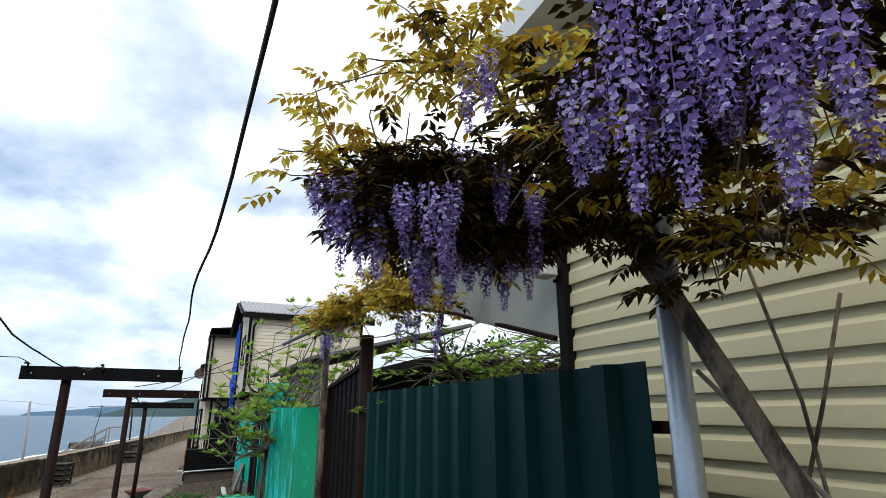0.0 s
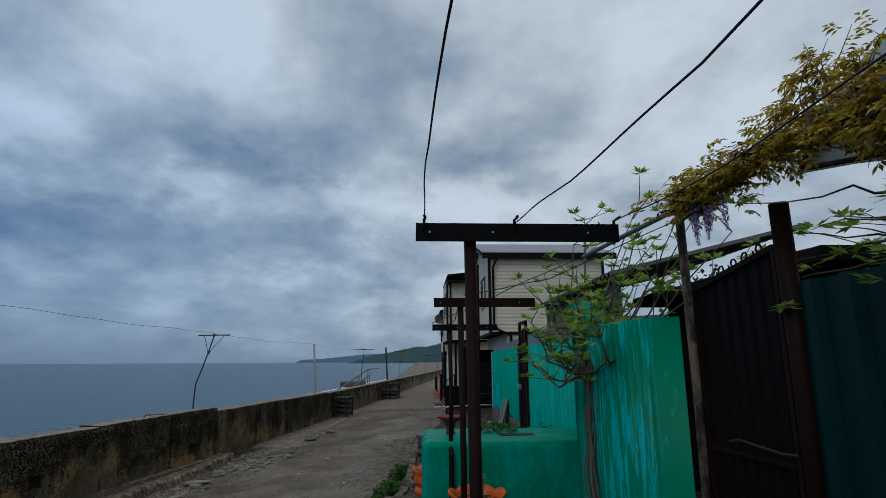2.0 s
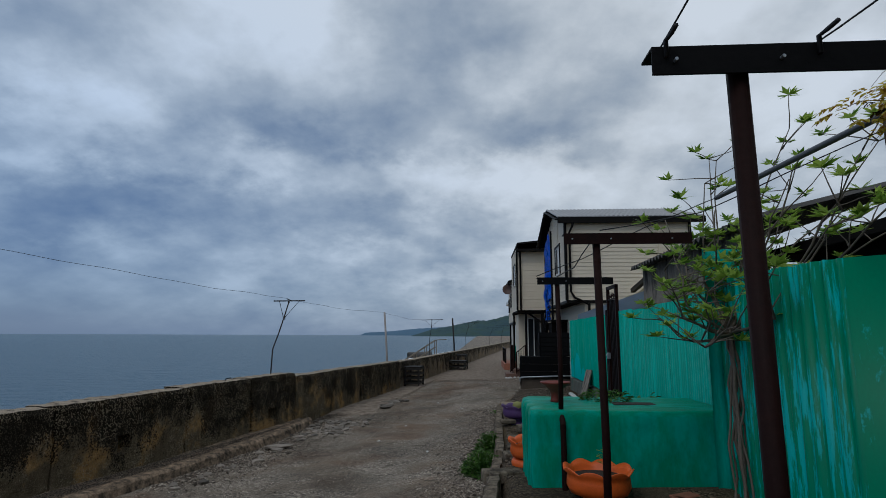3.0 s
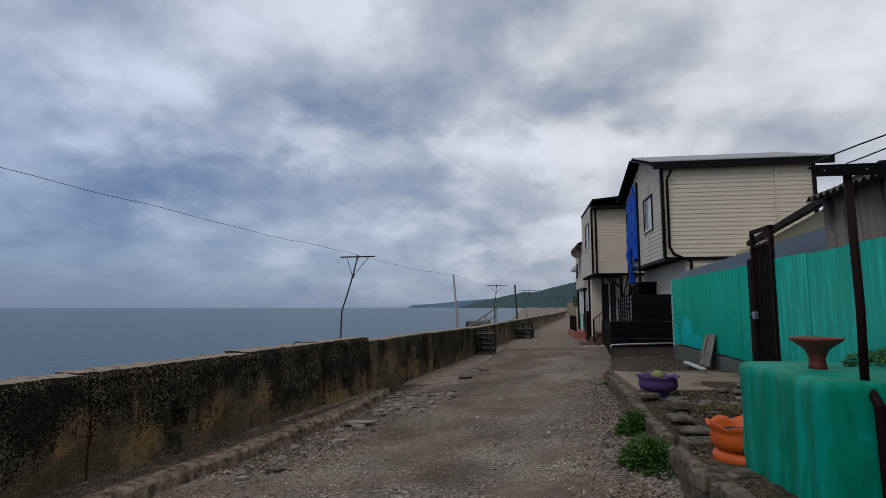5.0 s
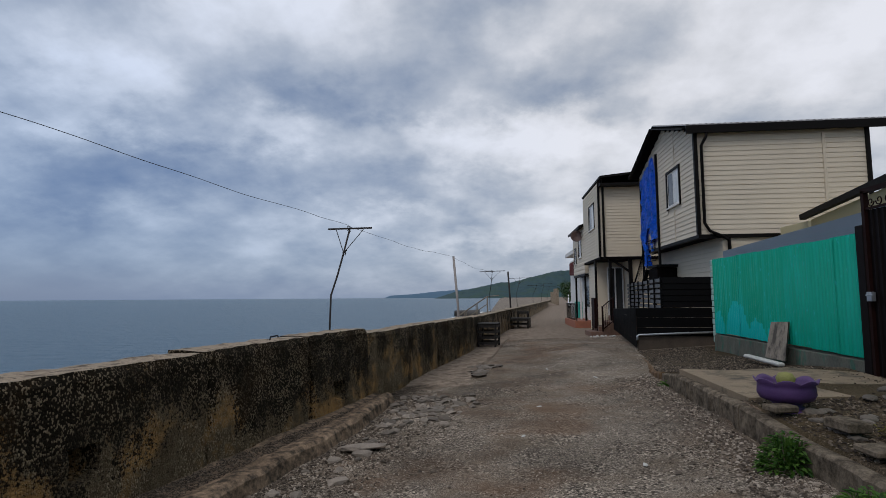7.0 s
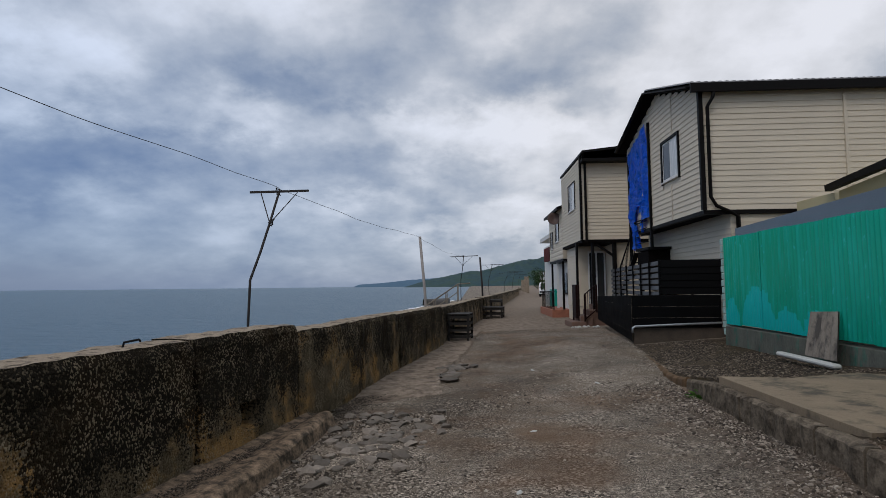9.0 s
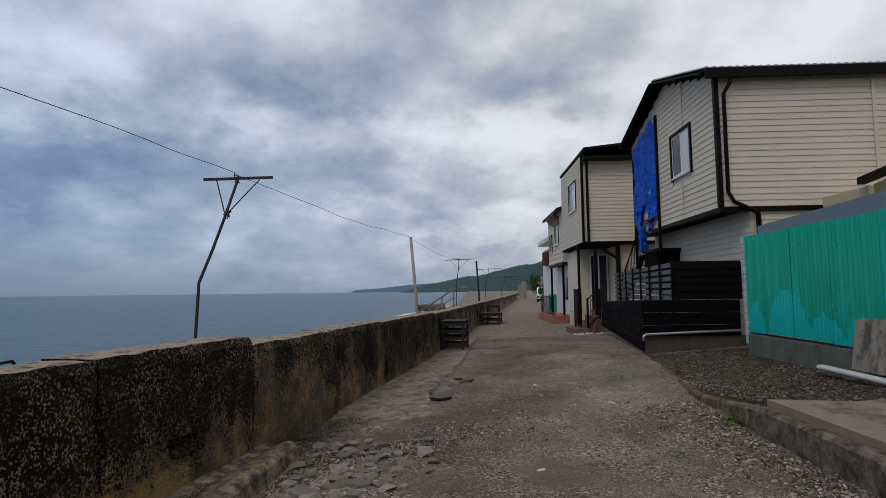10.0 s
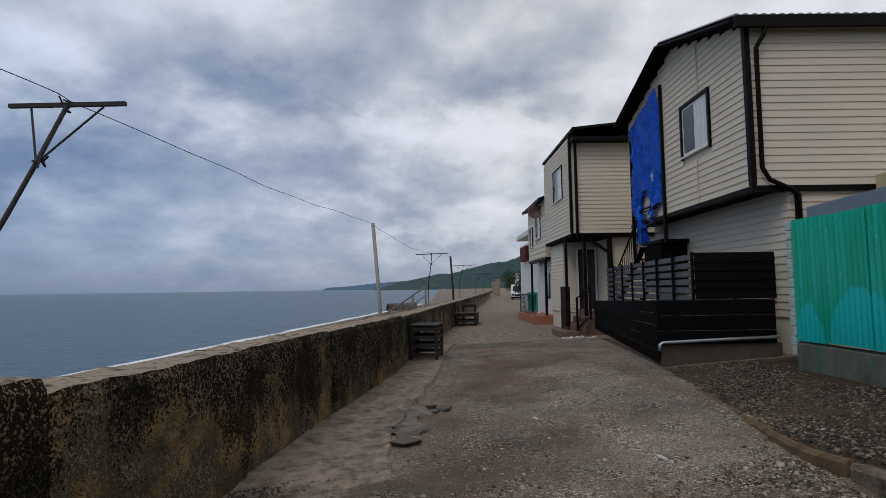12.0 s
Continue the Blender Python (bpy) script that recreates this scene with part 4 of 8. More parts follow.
def make_gates():
    gate = thing("garden_gate", "closed dark brown sheet metal garden gate with scrolls", "gate")
    bm = bmesh.new()
    corrugated(bm, [(1.36, 5.44), (1.44, 4.68)], -0.15, lambda u: 1.84 + 0.14 * u, 0.11, 0.014, wave=False)
    part("panel", bm, M["gate_dark"], gate)
    bm = bmesh.new()
    beam(bm, (1.35, 5.46, 1.84), (1.43, 4.66, 1.99), 0.035)
    beam(bm, (1.35, 5.46, -0.15), (1.35, 5.46, 1.84), 0.035)
    beam(bm, (1.43, 4.66, -0.15), (1.43, 4.66, 1.99), 0.035)
    beam(bm, (1.35, 5.46, 0.75), (1.43, 4.66, 0.75), 0.025)
    part("frame", bm, M["brown_iron"], gate)
    for k in range(4):
        bm = bmesh.new()
        scroll(bm, (1.41, 4.78 + k * 0.14, 2.0 - 0.02 * k), 0.055, 1.2, start=math.pi * (k % 2), flip=1 if k % 2 else -1)
        part("scroll", bm, M["brown_iron"], gate)
    bm = bmesh.new()
    tube(bm, [(1.39, 4.62, 0.82), (1.35, 4.7, 0.82), (1.35, 5.1, 0.84), (1.34, 5.2, 0.82)], 0.009, 6)
    part("latch", bm, M["grey_rust"], gate, "dark worn steel latch rod")
    for (x, y, z, r, mt, lab) in ((1.3, 5.5, 2.42, 0.032, M["bark"], "weathered wooden gate post"), (1.45, 4.6, 2.24, 0.055, M["brown_iron"], "thick dark pipe gate post")):
        p = thing("gate_post", lab + " beside the gate", "post")
        bm = bmesh.new()
        tube(bm, [(x, y, -0.4), (x + 0.01, y, z * 0.5), (x, y, z)], r, 12)
        part("post", bm, mt, p, smooth=True)
    g2 = thing("iron_gate", "closed dark iron gate with vertical ribs and scrollwork top", "gate")
    bm = bmesh.new()
    corrugated(bm, [(1.66, 13.95), (1.66, 13.3)], -0.25, 1.9, 0.11, -0.02, wave=False)
    part("panel", bm, M["gate_dark"], g2)
    bm = bmesh.new()
    for y in (13.28, 13.98):
        beam(bm, (1.64, y, -0.35), (1.64, y, 2.16), 0.06)
    beam(bm, (1.64, 13.25, 2.16), (1.64, 14.01, 2.16), 0.06)
    beam(bm, (1.64, 13.25, 1.92), (1.64, 14.01, 1.92), 0.03)
    part("frame", bm, M["brown_iron"], g2)
    for k in range(4):
        bm = bmesh.new()
        scroll(bm, (1.64, 13.38 + k * 0.16, 2.0), 0.065, 1.2, start=math.pi * (k % 2), flip=1 if k % 2 else -1, rad=0.008)
        part("scroll", bm, M["brown_iron"], g2)
    bm = bmesh.new()
    box(bm, 1.56, 1.62, 13.86, 13.95, 0.72, 0.84, 0.005)
    tube(bm, [(1.6, 13.9, 0.8), (1.53, 13.9, 0.8), (1.53, 13.78, 0.8)], 0.012, 6)
    part("handle", bm, M["galvanised"], g2, "steel handle")
    bm = bmesh.new()
    box(bm, 1.6, 1.72, 14.0, 14.16, -0.35, 1.72, 0.01)
    part("side_post", bm, M["gate_dark"], g2)


make_gates()


def laundry_rack(at, height, left, right, mat_bar, label):
    r = thing("laundry_post", label, "laundry post", at, 0, "laundry posts")
    bm = bmesh.new()
    tube(bm, [(0, 0, 0), (0.012, 0, height * 0.4), (0, 0, height - 0.01)], 0.023, 12)
    part("post", bm, M["brown_iron"], r, smooth=True)
    bm = bmesh.new()
    box(bm, -left, right, -0.038, -0.032, height - 0.068, height, 0.001)
    box(bm, -left, right, -0.032, 0.04, height - 0.006, height, 0.001)
    part("crossbar", bm, mat_bar, r)
    for x in (-left + 0.05, 0.08, right - 0.12):
        bm = bmesh.new()
        tube(bm, [(x, -0.05, height - 0.036), (x, -0.036, height - 0.036)], 0.004, 8)
        part("bolt", bm, M["galvanised"], r)
    return r


laundry_rack((-0.49, 3.55, -0.35), 2.18, 0.2, 0.55, M["black_iron"], "dark iron laundry post with an angle crossbar")
laundry_rack((-0.36, 5.68, -0.3), 2.1, 0.2, 0.56, M["brown_iron"], "rusty brown iron laundry post beside the flower bed")
laundry_rack((-0.33, 7.58, 0.35), 1.38, 0.19, 0.52, M["black_iron"], "slim iron laundry post standing at the flower bed")
bm = bmesh.new()
tube(bm, [(-0.33, 7.44, -0.3), (-0.33, 7.46, 0.4), (-0.33, 7.56, 0.5)], 0.026, 10)
tagged(part("post_foot", bm, M["brown_iron"]), "bent rusty foot of the slim laundry post", "post")


def cord(name, label, pts, r, mat, wig=0.012, seed=0, freq=2.2):
    """A slack kinked cord through points."""
    rnd = Vector((seed * 3.7, seed, 0))
    out = []
    for a, b in zip(pts, pts[1:]):
        a, b = Vector(a), Vector(b)
        n = max(2, int((b - a).length / 0.09))
        for k in range(n):
            p = a.lerp(b, k / n)
            q = p * freq + rnd
            out.append(p + Vector((noise.noise(q), 0, noise.noise(q + Vector((9, 9, 9))))) * wig)
    out.append(Vector(pts[-1]))
    bm = bmesh.new()
    tube(bm, out, r, 5)
    return tagged(part(name, bm, mat, smooth=True), label, "cord")


cord("clothes_line", "black twisted clothes line tied to the crossbar", [(-0.66, 3.56, 1.84), (-0.664, 3.3, 1.85), (-0.664, 2.86, 1.822), (-0.65, 2.26, 1.785), (-0.615, 1.56, 1.796), (-0.56, 0.56, 1.95), (-0.45, -2, 2.35), (-0.4, -4, 2.6)], 0.0022, M["black_cord"], 0.012, 1)
cord("clothes_line", "black twisted clothes line tied to the crossbar", [(-0.33, 3.56, 1.84), (-0.317, 3.26, 1.812), (-0.302, 2.86, 1.773), (-0.287, 2.26, 1.742), (-0.279, 1.56, 1.76), (-0.284, 0.56, 1.916), (-0.3, -2, 2.35), (-0.3, -4, 2.6)], 0.0022, M["black_cord"], 0.012, 2)
cord("clothes_line", "black clothes line running from the crossbar to the house", [(0.04, 3.52, 1.84), (0.043, 3.2, 1.81), (0.048, 2.8, 1.791), (0.059, 2.2, 1.81), (0.076, 1.5, 1.854), (0.11, 0.7, 1.86), (0.18, -1.5, 1.95), (0.25, -4, 2.1)], 0.0023, M["black_cord"], 0.012, 3)
for kx in (-0.66, -0.33, 0.04):
    bm = bmesh.new()
    tube(bm, [(kx, 3.505, 1.80), (kx, 3.505, 1.84), (kx + 0.004, 3.48, 1.842), (kx, 3.44, 1.838)], 0.0055, 6)
    tagged(part("cord_knot", bm, M["black_cord"], smooth=True), "black cord knot wound round the crossbar", "cord")
cord("wire", "thin wire from the laundry post to the pipe", [(-0.52, 7.58, 1.74), (-0.1, 7.55, 1.9), (0.5, 7.53, 2.2), (1.18, 7.53, 2.48)], 0.005, M["black_cord"], 0.01, 4)
cord("wire", "thin wire from the laundry post to the pipe", [(-0.33, 5.68, 1.82), (0.4, 6.0, 2.0), (1.25, 5.5, 2.36)], 0.004, M["black_cord"], 0.01, 5)
cord("wire", "thin wire between the laundry posts", [(-0.36, 5.68, 1.8), (-0.34, 6.6, 1.71), (-0.33, 7.58, 1.74)], 0.004, M["black_cord"], 0.01, 6)
for s, pts in ((7, [(-8.6, -3, 2.75), (-7.9, 2.5, 2.3), (-6.9, 8.7, 2.2), (-6.2, 12.5, 2.08), (-5.68, 15.46, 2.03)]), (8, [(-5.68, 15.46, 2.03), (-5.1, 18.9, 1.95), (-4.49, 22.23, 1.99)]), (9, [(-4.49, 22.23, 1.97), (-4.0, 27, 1.86), (-3.52, 31.3, 2.0)])):
    cord("wire", "thin sagging wire between the beach poles", pts, 0.0032, M["black_cord"], 0.03, s, 0.9)


# ---- poles behind the sea wall ----
def t_pole(base, kink, top, half, turn=0.0, label="crooked thin metal pole with a braced crossbar", r=0.015):
    p = thing("beach_pole", label, "pole", base, 0, "beach poles")
    b = Vector(base)
    k, t = Vector(kink) - b, Vector(top) - b
    bm = bmesh.new()
    side = Vector((-0.05, 0, 0))
    tube(bm, [(0, 0, 0), k * 0.35 + side * 0.6, k * 0.7 + side, k + side * 0.6, k.lerp(t, 0.3) + side * 0.15, k.lerp(t, 0.6), t], r, 8)
    part("pole", bm, M["grey_rust"], p, smooth=True)
    d = Vector((math.cos(radians(turn)), math.sin(radians(turn)), 0.01))
    bm = bmesh.new()
    beam(bm, t - d * half, t + d * half, 0.027)
    part("crossbar", bm, M["grey_rust"], p)
    j = k.lerp(t, 0.62)
    for s in (-1, 1):
        bm = bmesh.new()
        tube(bm, [j, t + d * half * 0.62 * s + Vector((0, 0, -0.02))], 0.007, 6)
        part("brace", bm, M["grey_rust"], p)
    rnd = random.Random(3)
    for q in (t, j):
        bm = bmesh.new()
        way = []
        for i in range(9):
            way.append(q + Vector((rnd.uniform(-1, 1), rnd.uniform(-1, 1), rnd.uniform(-1, 1))) * 0.055)
        tube(bm, way, 0.007, 4)
        part("binding", bm, M["black_cord"], p, "knotted dark wire")


def plain_pole(base, top, r, mat, label):
    p = thing("beach_pole", label, "pole", base, 0, "beach poles")
    bm = bmesh.new()
    d = Vector(top) - Vector(base)
    tube(bm, [(0, 0, 0), d * 0.5 + Vector((0.02, 0, 0)), d], r, 10)
    part("pole", bm, mat, p, smooth=True)


t_pole((-5.76, 14.82, -0.9), (-5.82, 14.95, 0.85), (-5.69, 15.46, 2.0), 0.385)
plain_pole((-4.28, 22.0, -0.8), (-4.49, 22.23, 2.0), 0.035, M["pale_pipe"], "pale leaning pole behind the sea wall")
t_pole((-3.55, 31.4, -1.0), (-3.6, 31.4, 1.0), (-3.5, 31.3, 1.98), 0.62, -20)
plain_pole((-2.55, 37.6, -1.0), (-2.71, 37.6, 2.25), 0.05, M["grey_rust"], "dark upright pole behind the sea wall")
t_pole((-1.9, 45, -1.0), (-2.0, 45, 1.1), (-1.77, 45.1, 2.13), 0.8, -20)
t_pole((0.3, 64, -1.0), (0.2, 64, 1.0), (0.6, 64, 2.0), 1.0, -20)
t_pole((2.2, 79, -1.0), (2.2, 79, 1.2), (2.5, 79, 2.5), 1.1, -20)
t_pole((4.4, 95, -1.0), (4.3, 95, 1.2), (4.6, 95, 2.4), 1.1, -20)


def make_pipe():
    """The long pipe that carries the climbing plant."""
    p = thing("support_pipe", "long grey pipe carrying the climbing plants above the gate", "pipe")
    bm = bmesh.new()
    tube(bm, [(1.18, 7.53, 2.48), (1.3, 5.5, 2.47), (1.42, 3.6, 2.5), (1.5, 1.33, 2.5)], 0.022, 10)
    part("pipe", bm, M["grey_pipe"], p, smooth=True)
    q = thing("support_post", "galvanised round post beside the wisteria trunk", "post", (1.478, 1.33, -0.2))
    bm = bmesh.new()
    tube(bm, [(0, 0, 0), (0, 0, 2.7)], 0.042, 20)
    part("post", bm, M["galvanised"], q, smooth=True)
    bm = bmesh.new()
    tube(bm, [(0, 0, 2.7), (0, 0, 2.715)], 0.044, 20)
    part("cap", bm, M["galvanised"], q)
    rods = ((1.72, 1.28, 2.35, 1.78, 1.0, 0.9), (1.9, 1.05, 1.95, 1.75, 1.2, 1.3), (1.85, 1.2, 2.3, 1.93, 1.1, 2.18), (1.75, 1.25, 1.45, 1.95, 0.95, 1.05))
    for x0, y0, z0, x1, y1, z1 in rods:
        cane = thing("plant_stake", "thin dark stake behind the wisteria trunk", "stake")
        bm = bmesh.new()
        tube(bm, [(x0, y0, z0), ((x0 + x1) / 2 + 0.01, (y0 + y1) / 2, (z0 + z1) / 2), (x1, y1, z1 - 0.9 if z1 < 1.3 else z1)], 0.0065, 6)
        part("stake", bm, M["bark"], cane)
    cord("rope", "frayed pale rope tied from the post past the trunk", [(1.53, 1.3, 1.72), (1.56, 1.05, 1.45), (1.6, 0.7, 1.1)], 0.008, M["pale_wood"], 0.004, 12, 20)


make_pipe()


# ---- planters ----
def lathe(bm, profile, n=28, jag=0.0, waves=0):
    """Turned shape of (radius, height) pairs; jag waves the top rows."""
    rings = []
    for i, (r, z) in enumerate(profile):
        ring = []
        for k in range(n):
            a = 2 * math.pi * k / n
            w = 0.0
            if waves and i in jag:
                w = jag[i] * abs(math.sin(a * waves / 2))
            ring.append(bm.verts.new((r * math.cos(a) * (1 + (0.5 * w if waves else 0)), r * math.sin(a) * (1 + (0.5 * w if waves else 0)), z + w)))
        rings.append(ring)
    for a, b in zip(rings, rings[1:]):
        for k in range(n):
            bm.faces.new((a[k], a[(k + 1) % n], b[(k + 1) % n], b[k]))
    bm.faces.new(rings[0][::-1])
    return rings


def tyre_planter(at, mat, label, s=1.0, foot=True, turn=0.0):
    """A tyre turned inside out, its rim cut into petals, on a tyre or hub foot."""
    p = thing("tyre_planter", label, "planter", at, turn)
    bm = bmesh.new()
    prof = [(0.20 * s, 0.13 * s), (0.285 * s, 0.16 * s), (0.315 * s, 0.22 * s), (0.31 * s, 0.29 * s), (0.30 * s, 0.33 * s), (0.345 * s, 0.36 * s), (0.335 * s, 0.365 * s), (0.285 * s, 0.335 * s), (0.28 * s, 0.25 * s), (0.02, 0.24 * s)]
    lathe(bm, prof, 48, {4: 0.02 * s, 5: 0.045 * s, 6: 0.045 * s, 7: 0.02 * s}, 8)
    part("bowl", bm, mat, p, smooth=True)
    bm = bmesh.new()
    if foot:
        lathe(bm, [(0.25 * s, 0.0), (0.27 * s, 0.02 * s), (0.19 * s, 0.05 * s), (0.15 * s, 0.09 * s), (0.2 * s, 0.14 * s), (0.05, 0.14 * s)], 32)
    else:
        lathe(bm, [(0.22 * s, -0.02), (0.29 * s, 0.02 * s), (0.30 * s, 0.08 * s), (0.28 * s, 0.12 * s), (0.22 * s, 0.15 * s), (0.05, 0.15 * s)], 32)
    part("foot", bm, mat, p, smooth=True)
    bm = bmesh.new()
    rnd = random.Random(int(abs(at[0] * 100)))
    n = 20
    ring = [bm.verts.new((0.283 * s * math.cos(2 * math.pi * k / n), 0.283 * s * math.sin(2 * math.pi * k / n), 0.30 * s)) for k in range(n)]
    c = bm.verts.new((0, 0, 0.325 * s))
    for k in range(n):
        bm.faces.new((c, ring[k], ring[(k + 1) % n]))
    part("soil", bm, M["soil"], p, "dark potting soil", smooth=True)
    return p


tyre_planter((-0.10, 7.15, -0.21), M["orange"], "orange painted tyre planter with petal cut rim and small seedling", 0.82)
tyre_planter((-0.47, 8.95, -0.31), M["orange"], "orange tyre planter standing on a second cut tyre", 0.80, False)
tyre_planter((-0.42, 12.0, -0.30), M["purple"], "purple painted tyre planter holding a pale cactus", 0.79)
tyre_planter((1.17, 12.4, -0.29), M["pot_green"], "green painted tyre planter beside the iron gate", 0.86)


def make_small_plants():
    rnd = random.Random(11)
    c = thing("cactus", "pale yellow green round cactus in the purple planter", "cactus", (-0.42, 12.0, -0.055))
    bm = bmesh.new()
    lathe(bm, [(0.05, -0.02), (0.075, 0.03), (0.085, 0.07), (0.06, 0.115), (0.005, 0.13)], 22)
    part("body", bm, M["cactus"], c, smooth=True)
    s = thing("seedling", "small green seedling growing in the orange planter", "plant", (-0.04, 7.2, 0.04))
    bm = bmesh.new()
    tube(bm, [(0, 0, 0), (0.01, 0.01, 0.12), (0.0, 0.02, 0.22)], 0.005, 5)
    part("stem", bm, M["leaf_green"], s)
    bm = bmesh.new()
    for k in range(10):
        a = rnd.uniform(0, 6.3)
        z = 0.08 + 0.014 * k
        leaf(bm, Vector((0, 0.01, z)), Vector((math.cos(a), math.sin(a), 0.5)), 0.07, 0.022)
    part("leaves", bm, M["leaf_green"], s)


def leaf(bm, at, d, length, width, droop=0.3, up=(0, 0, 1)):
    """One pointed leaf of two folded halves."""
    d = d.normalized()
    side = d.cross(Vector(up))
    if side.length < 0.05:
        side = Vector((1, 0, 0))
    side.normalize()
    mid = at + d * length * 0.5
    tip = at + d * length - Vector((0, 0, droop * length * 0.5))
    a, t = bm.verts.new(at), bm.verts.new(tip)
    l, r = bm.verts.new(mid + side * width), bm.verts.new(mid - side * width)
    bm.faces.new((a, l, t))
    bm.faces.new((a, t, r))


make_small_plants()


def make_flower_bed():
    ob = thing("flower_bed", "green painted concrete flower bed with streaky turquoise side", "flower bed", (-0.61, 7.5, -0.3))
    bm = bmesh.new()
    nx, ny, nz = 24, 60, 14
    X, Y, Z = 1.85, 1.15, 0.82

    def vert(u, v, w):
        p = Vector((u * X, v * Y, w * Z))
        r = 0.045
        q = Vector((min(max(p.x, r), X - r), min(max(p.y, r), Y - r), min(max(p.z, r), Z - r)))
        d = p - q
        if d.length > 1e-6:
            p = q + d.normalized() * r
        nn = 0.014 * noise.noise(p * 4) + 0.005 * noise.noise(p * 18)
        if u == 0:
            nn += 0.03 * noise.noise(Vector((p.y * 7, p.z * 0.9, 4))) + 0.012 * noise.noise(Vector((p.y * 19, p.z * 2, 2)))
        return p + (p - Vector((X / 2, Y / 2, Z / 2))).normalized() * nn

    def grid(f, a, b):
        g = [[bm.verts.new(f(i / a, j / b)) for j in range(b + 1)] for i in range(a + 1)]
        for i in range(a):
            for j in range(b):
                bm.faces.new((g[i][j], g[i + 1][j], g[i + 1][j + 1], g[i][j + 1]))

    grid(lambda u, w: vert(u, 0, w), nx, nz)
    grid(lambda u, w: vert(u, 1, w), nx, nz)
    grid(lambda v, w: vert(0, v, w), ny, nz)
    grid(lambda v, w: vert(1, v, w), ny, nz)
    grid(lambda u, v: vert(u, v, 1), nx, ny)
    bmesh.ops.remove_doubles(bm, verts=bm.verts[:], dist=0.0005)
    bmesh.ops.recalc_face_normals(bm, faces=bm.faces[:])
    part("bed", bm, M["bed_paint"], ob, smooth=True)
    bm = bmesh.new()
    box(bm, 0.85, 1.25, 0.42, 0.6, Z - 0.004, Z + 0.006)
    part("opening", bm, M["soil"], ob, "dark planting hole")
    u = thing("urn", "rusty red funnel shaped urn on the flower bed", "urn", (-0.30, 8.12, 0.515))
    bm = bmesh.new()
    lathe(bm, [(0.055, 0.0), (0.05, 0.03), (0.045, 0.07), (0.07, 0.13), (0.15, 0.19), (0.155, 0.205), (0.145, 0.205), (0.06, 0.14), (0.005, 0.1)], 28)
    part("body", bm, M["urn_red"], u, smooth=True)


make_flower_bed()


# ---- houses ----
def siding_boards(parent, a, b, z0, z1, step=0.2, depth=0.016, top=None, mat=None, holes=()):
    """Lapped boards, each a part of its own, on the wall from a to b in the plan; the outside lies on the right hand."""
    a, b = Vector((*a, 0)), Vector((*b, 0))
    d = b - a
    length = d.length
    n = Vector((d.y, -d.x, 0)).normalized()
    zmax = z1 if top is None else max(t[1] for t in top)
    z, flat = z0, {}
    us = np.linspace(0, 1, 401)
    hs = np.interp(us, [t[0] for t in top], [t[1] for t in top]) if top else None
    while z < zmax - 0.02:
        zt = min(z + step, zmax)
        runs = [(0.0, 1.0)]
        if top:
            ok = us[hs >= (z + zt) / 2]
            if not len(ok):
                break
            runs = [(ok[0], ok[-1])]
        for h0, h1, hz0, hz1 in holes:
            if z < hz1 - 0.01 and zt > hz0 + 0.01:
                runs = [q for r0, r1 in runs for q in ((r0, min(r1, h0)), (max(r0, h1), r1)) if q[1] - q[0] > 0.004]
        for r0, r1 in runs:
            key = (round(r0, 3), round(r1, 3), round(zt - z, 3))
            if key not in flat:
                bm = bmesh.new()
                p, q = d * r0, d * r1
                up = Vector((0, 0, zt - z))
                t = zt - z
                prof = ((0.0, 0.0), (depth, 0.0), (depth, t * 0.1), (depth * 0.8, t * 0.55), (depth * 0.1, t * 0.72), (0.003, t)) if t > 0.128 else ((0.0, 0.0), (depth, 0.0), (depth, 0.012), (depth * 0.5, t * 0.6), (0.003, t))
                cols = [[bm.verts.new(e + n * o + Vector((0, 0, h))) for o, h in prof] for e in (p, q)]
                for k in range(len(prof) - 1):
                    bm.faces.new((cols[0][k], cols[1][k], cols[1][k + 1], cols[0][k + 1]))
                bm.faces.new(cols[0][::-1])
                bm.faces.new(cols[1])
                me = bpy.data.meshes.new("board")
                bm.to_mesh(me)
                bm.free()
                me.materials.append(mat or M["siding"])
                flat[key] = me
            ob = new("board", flat[key])
            ob.parent = parent
            ob.matrix_basis = pose(a.x, a.y, z)
        z = zt


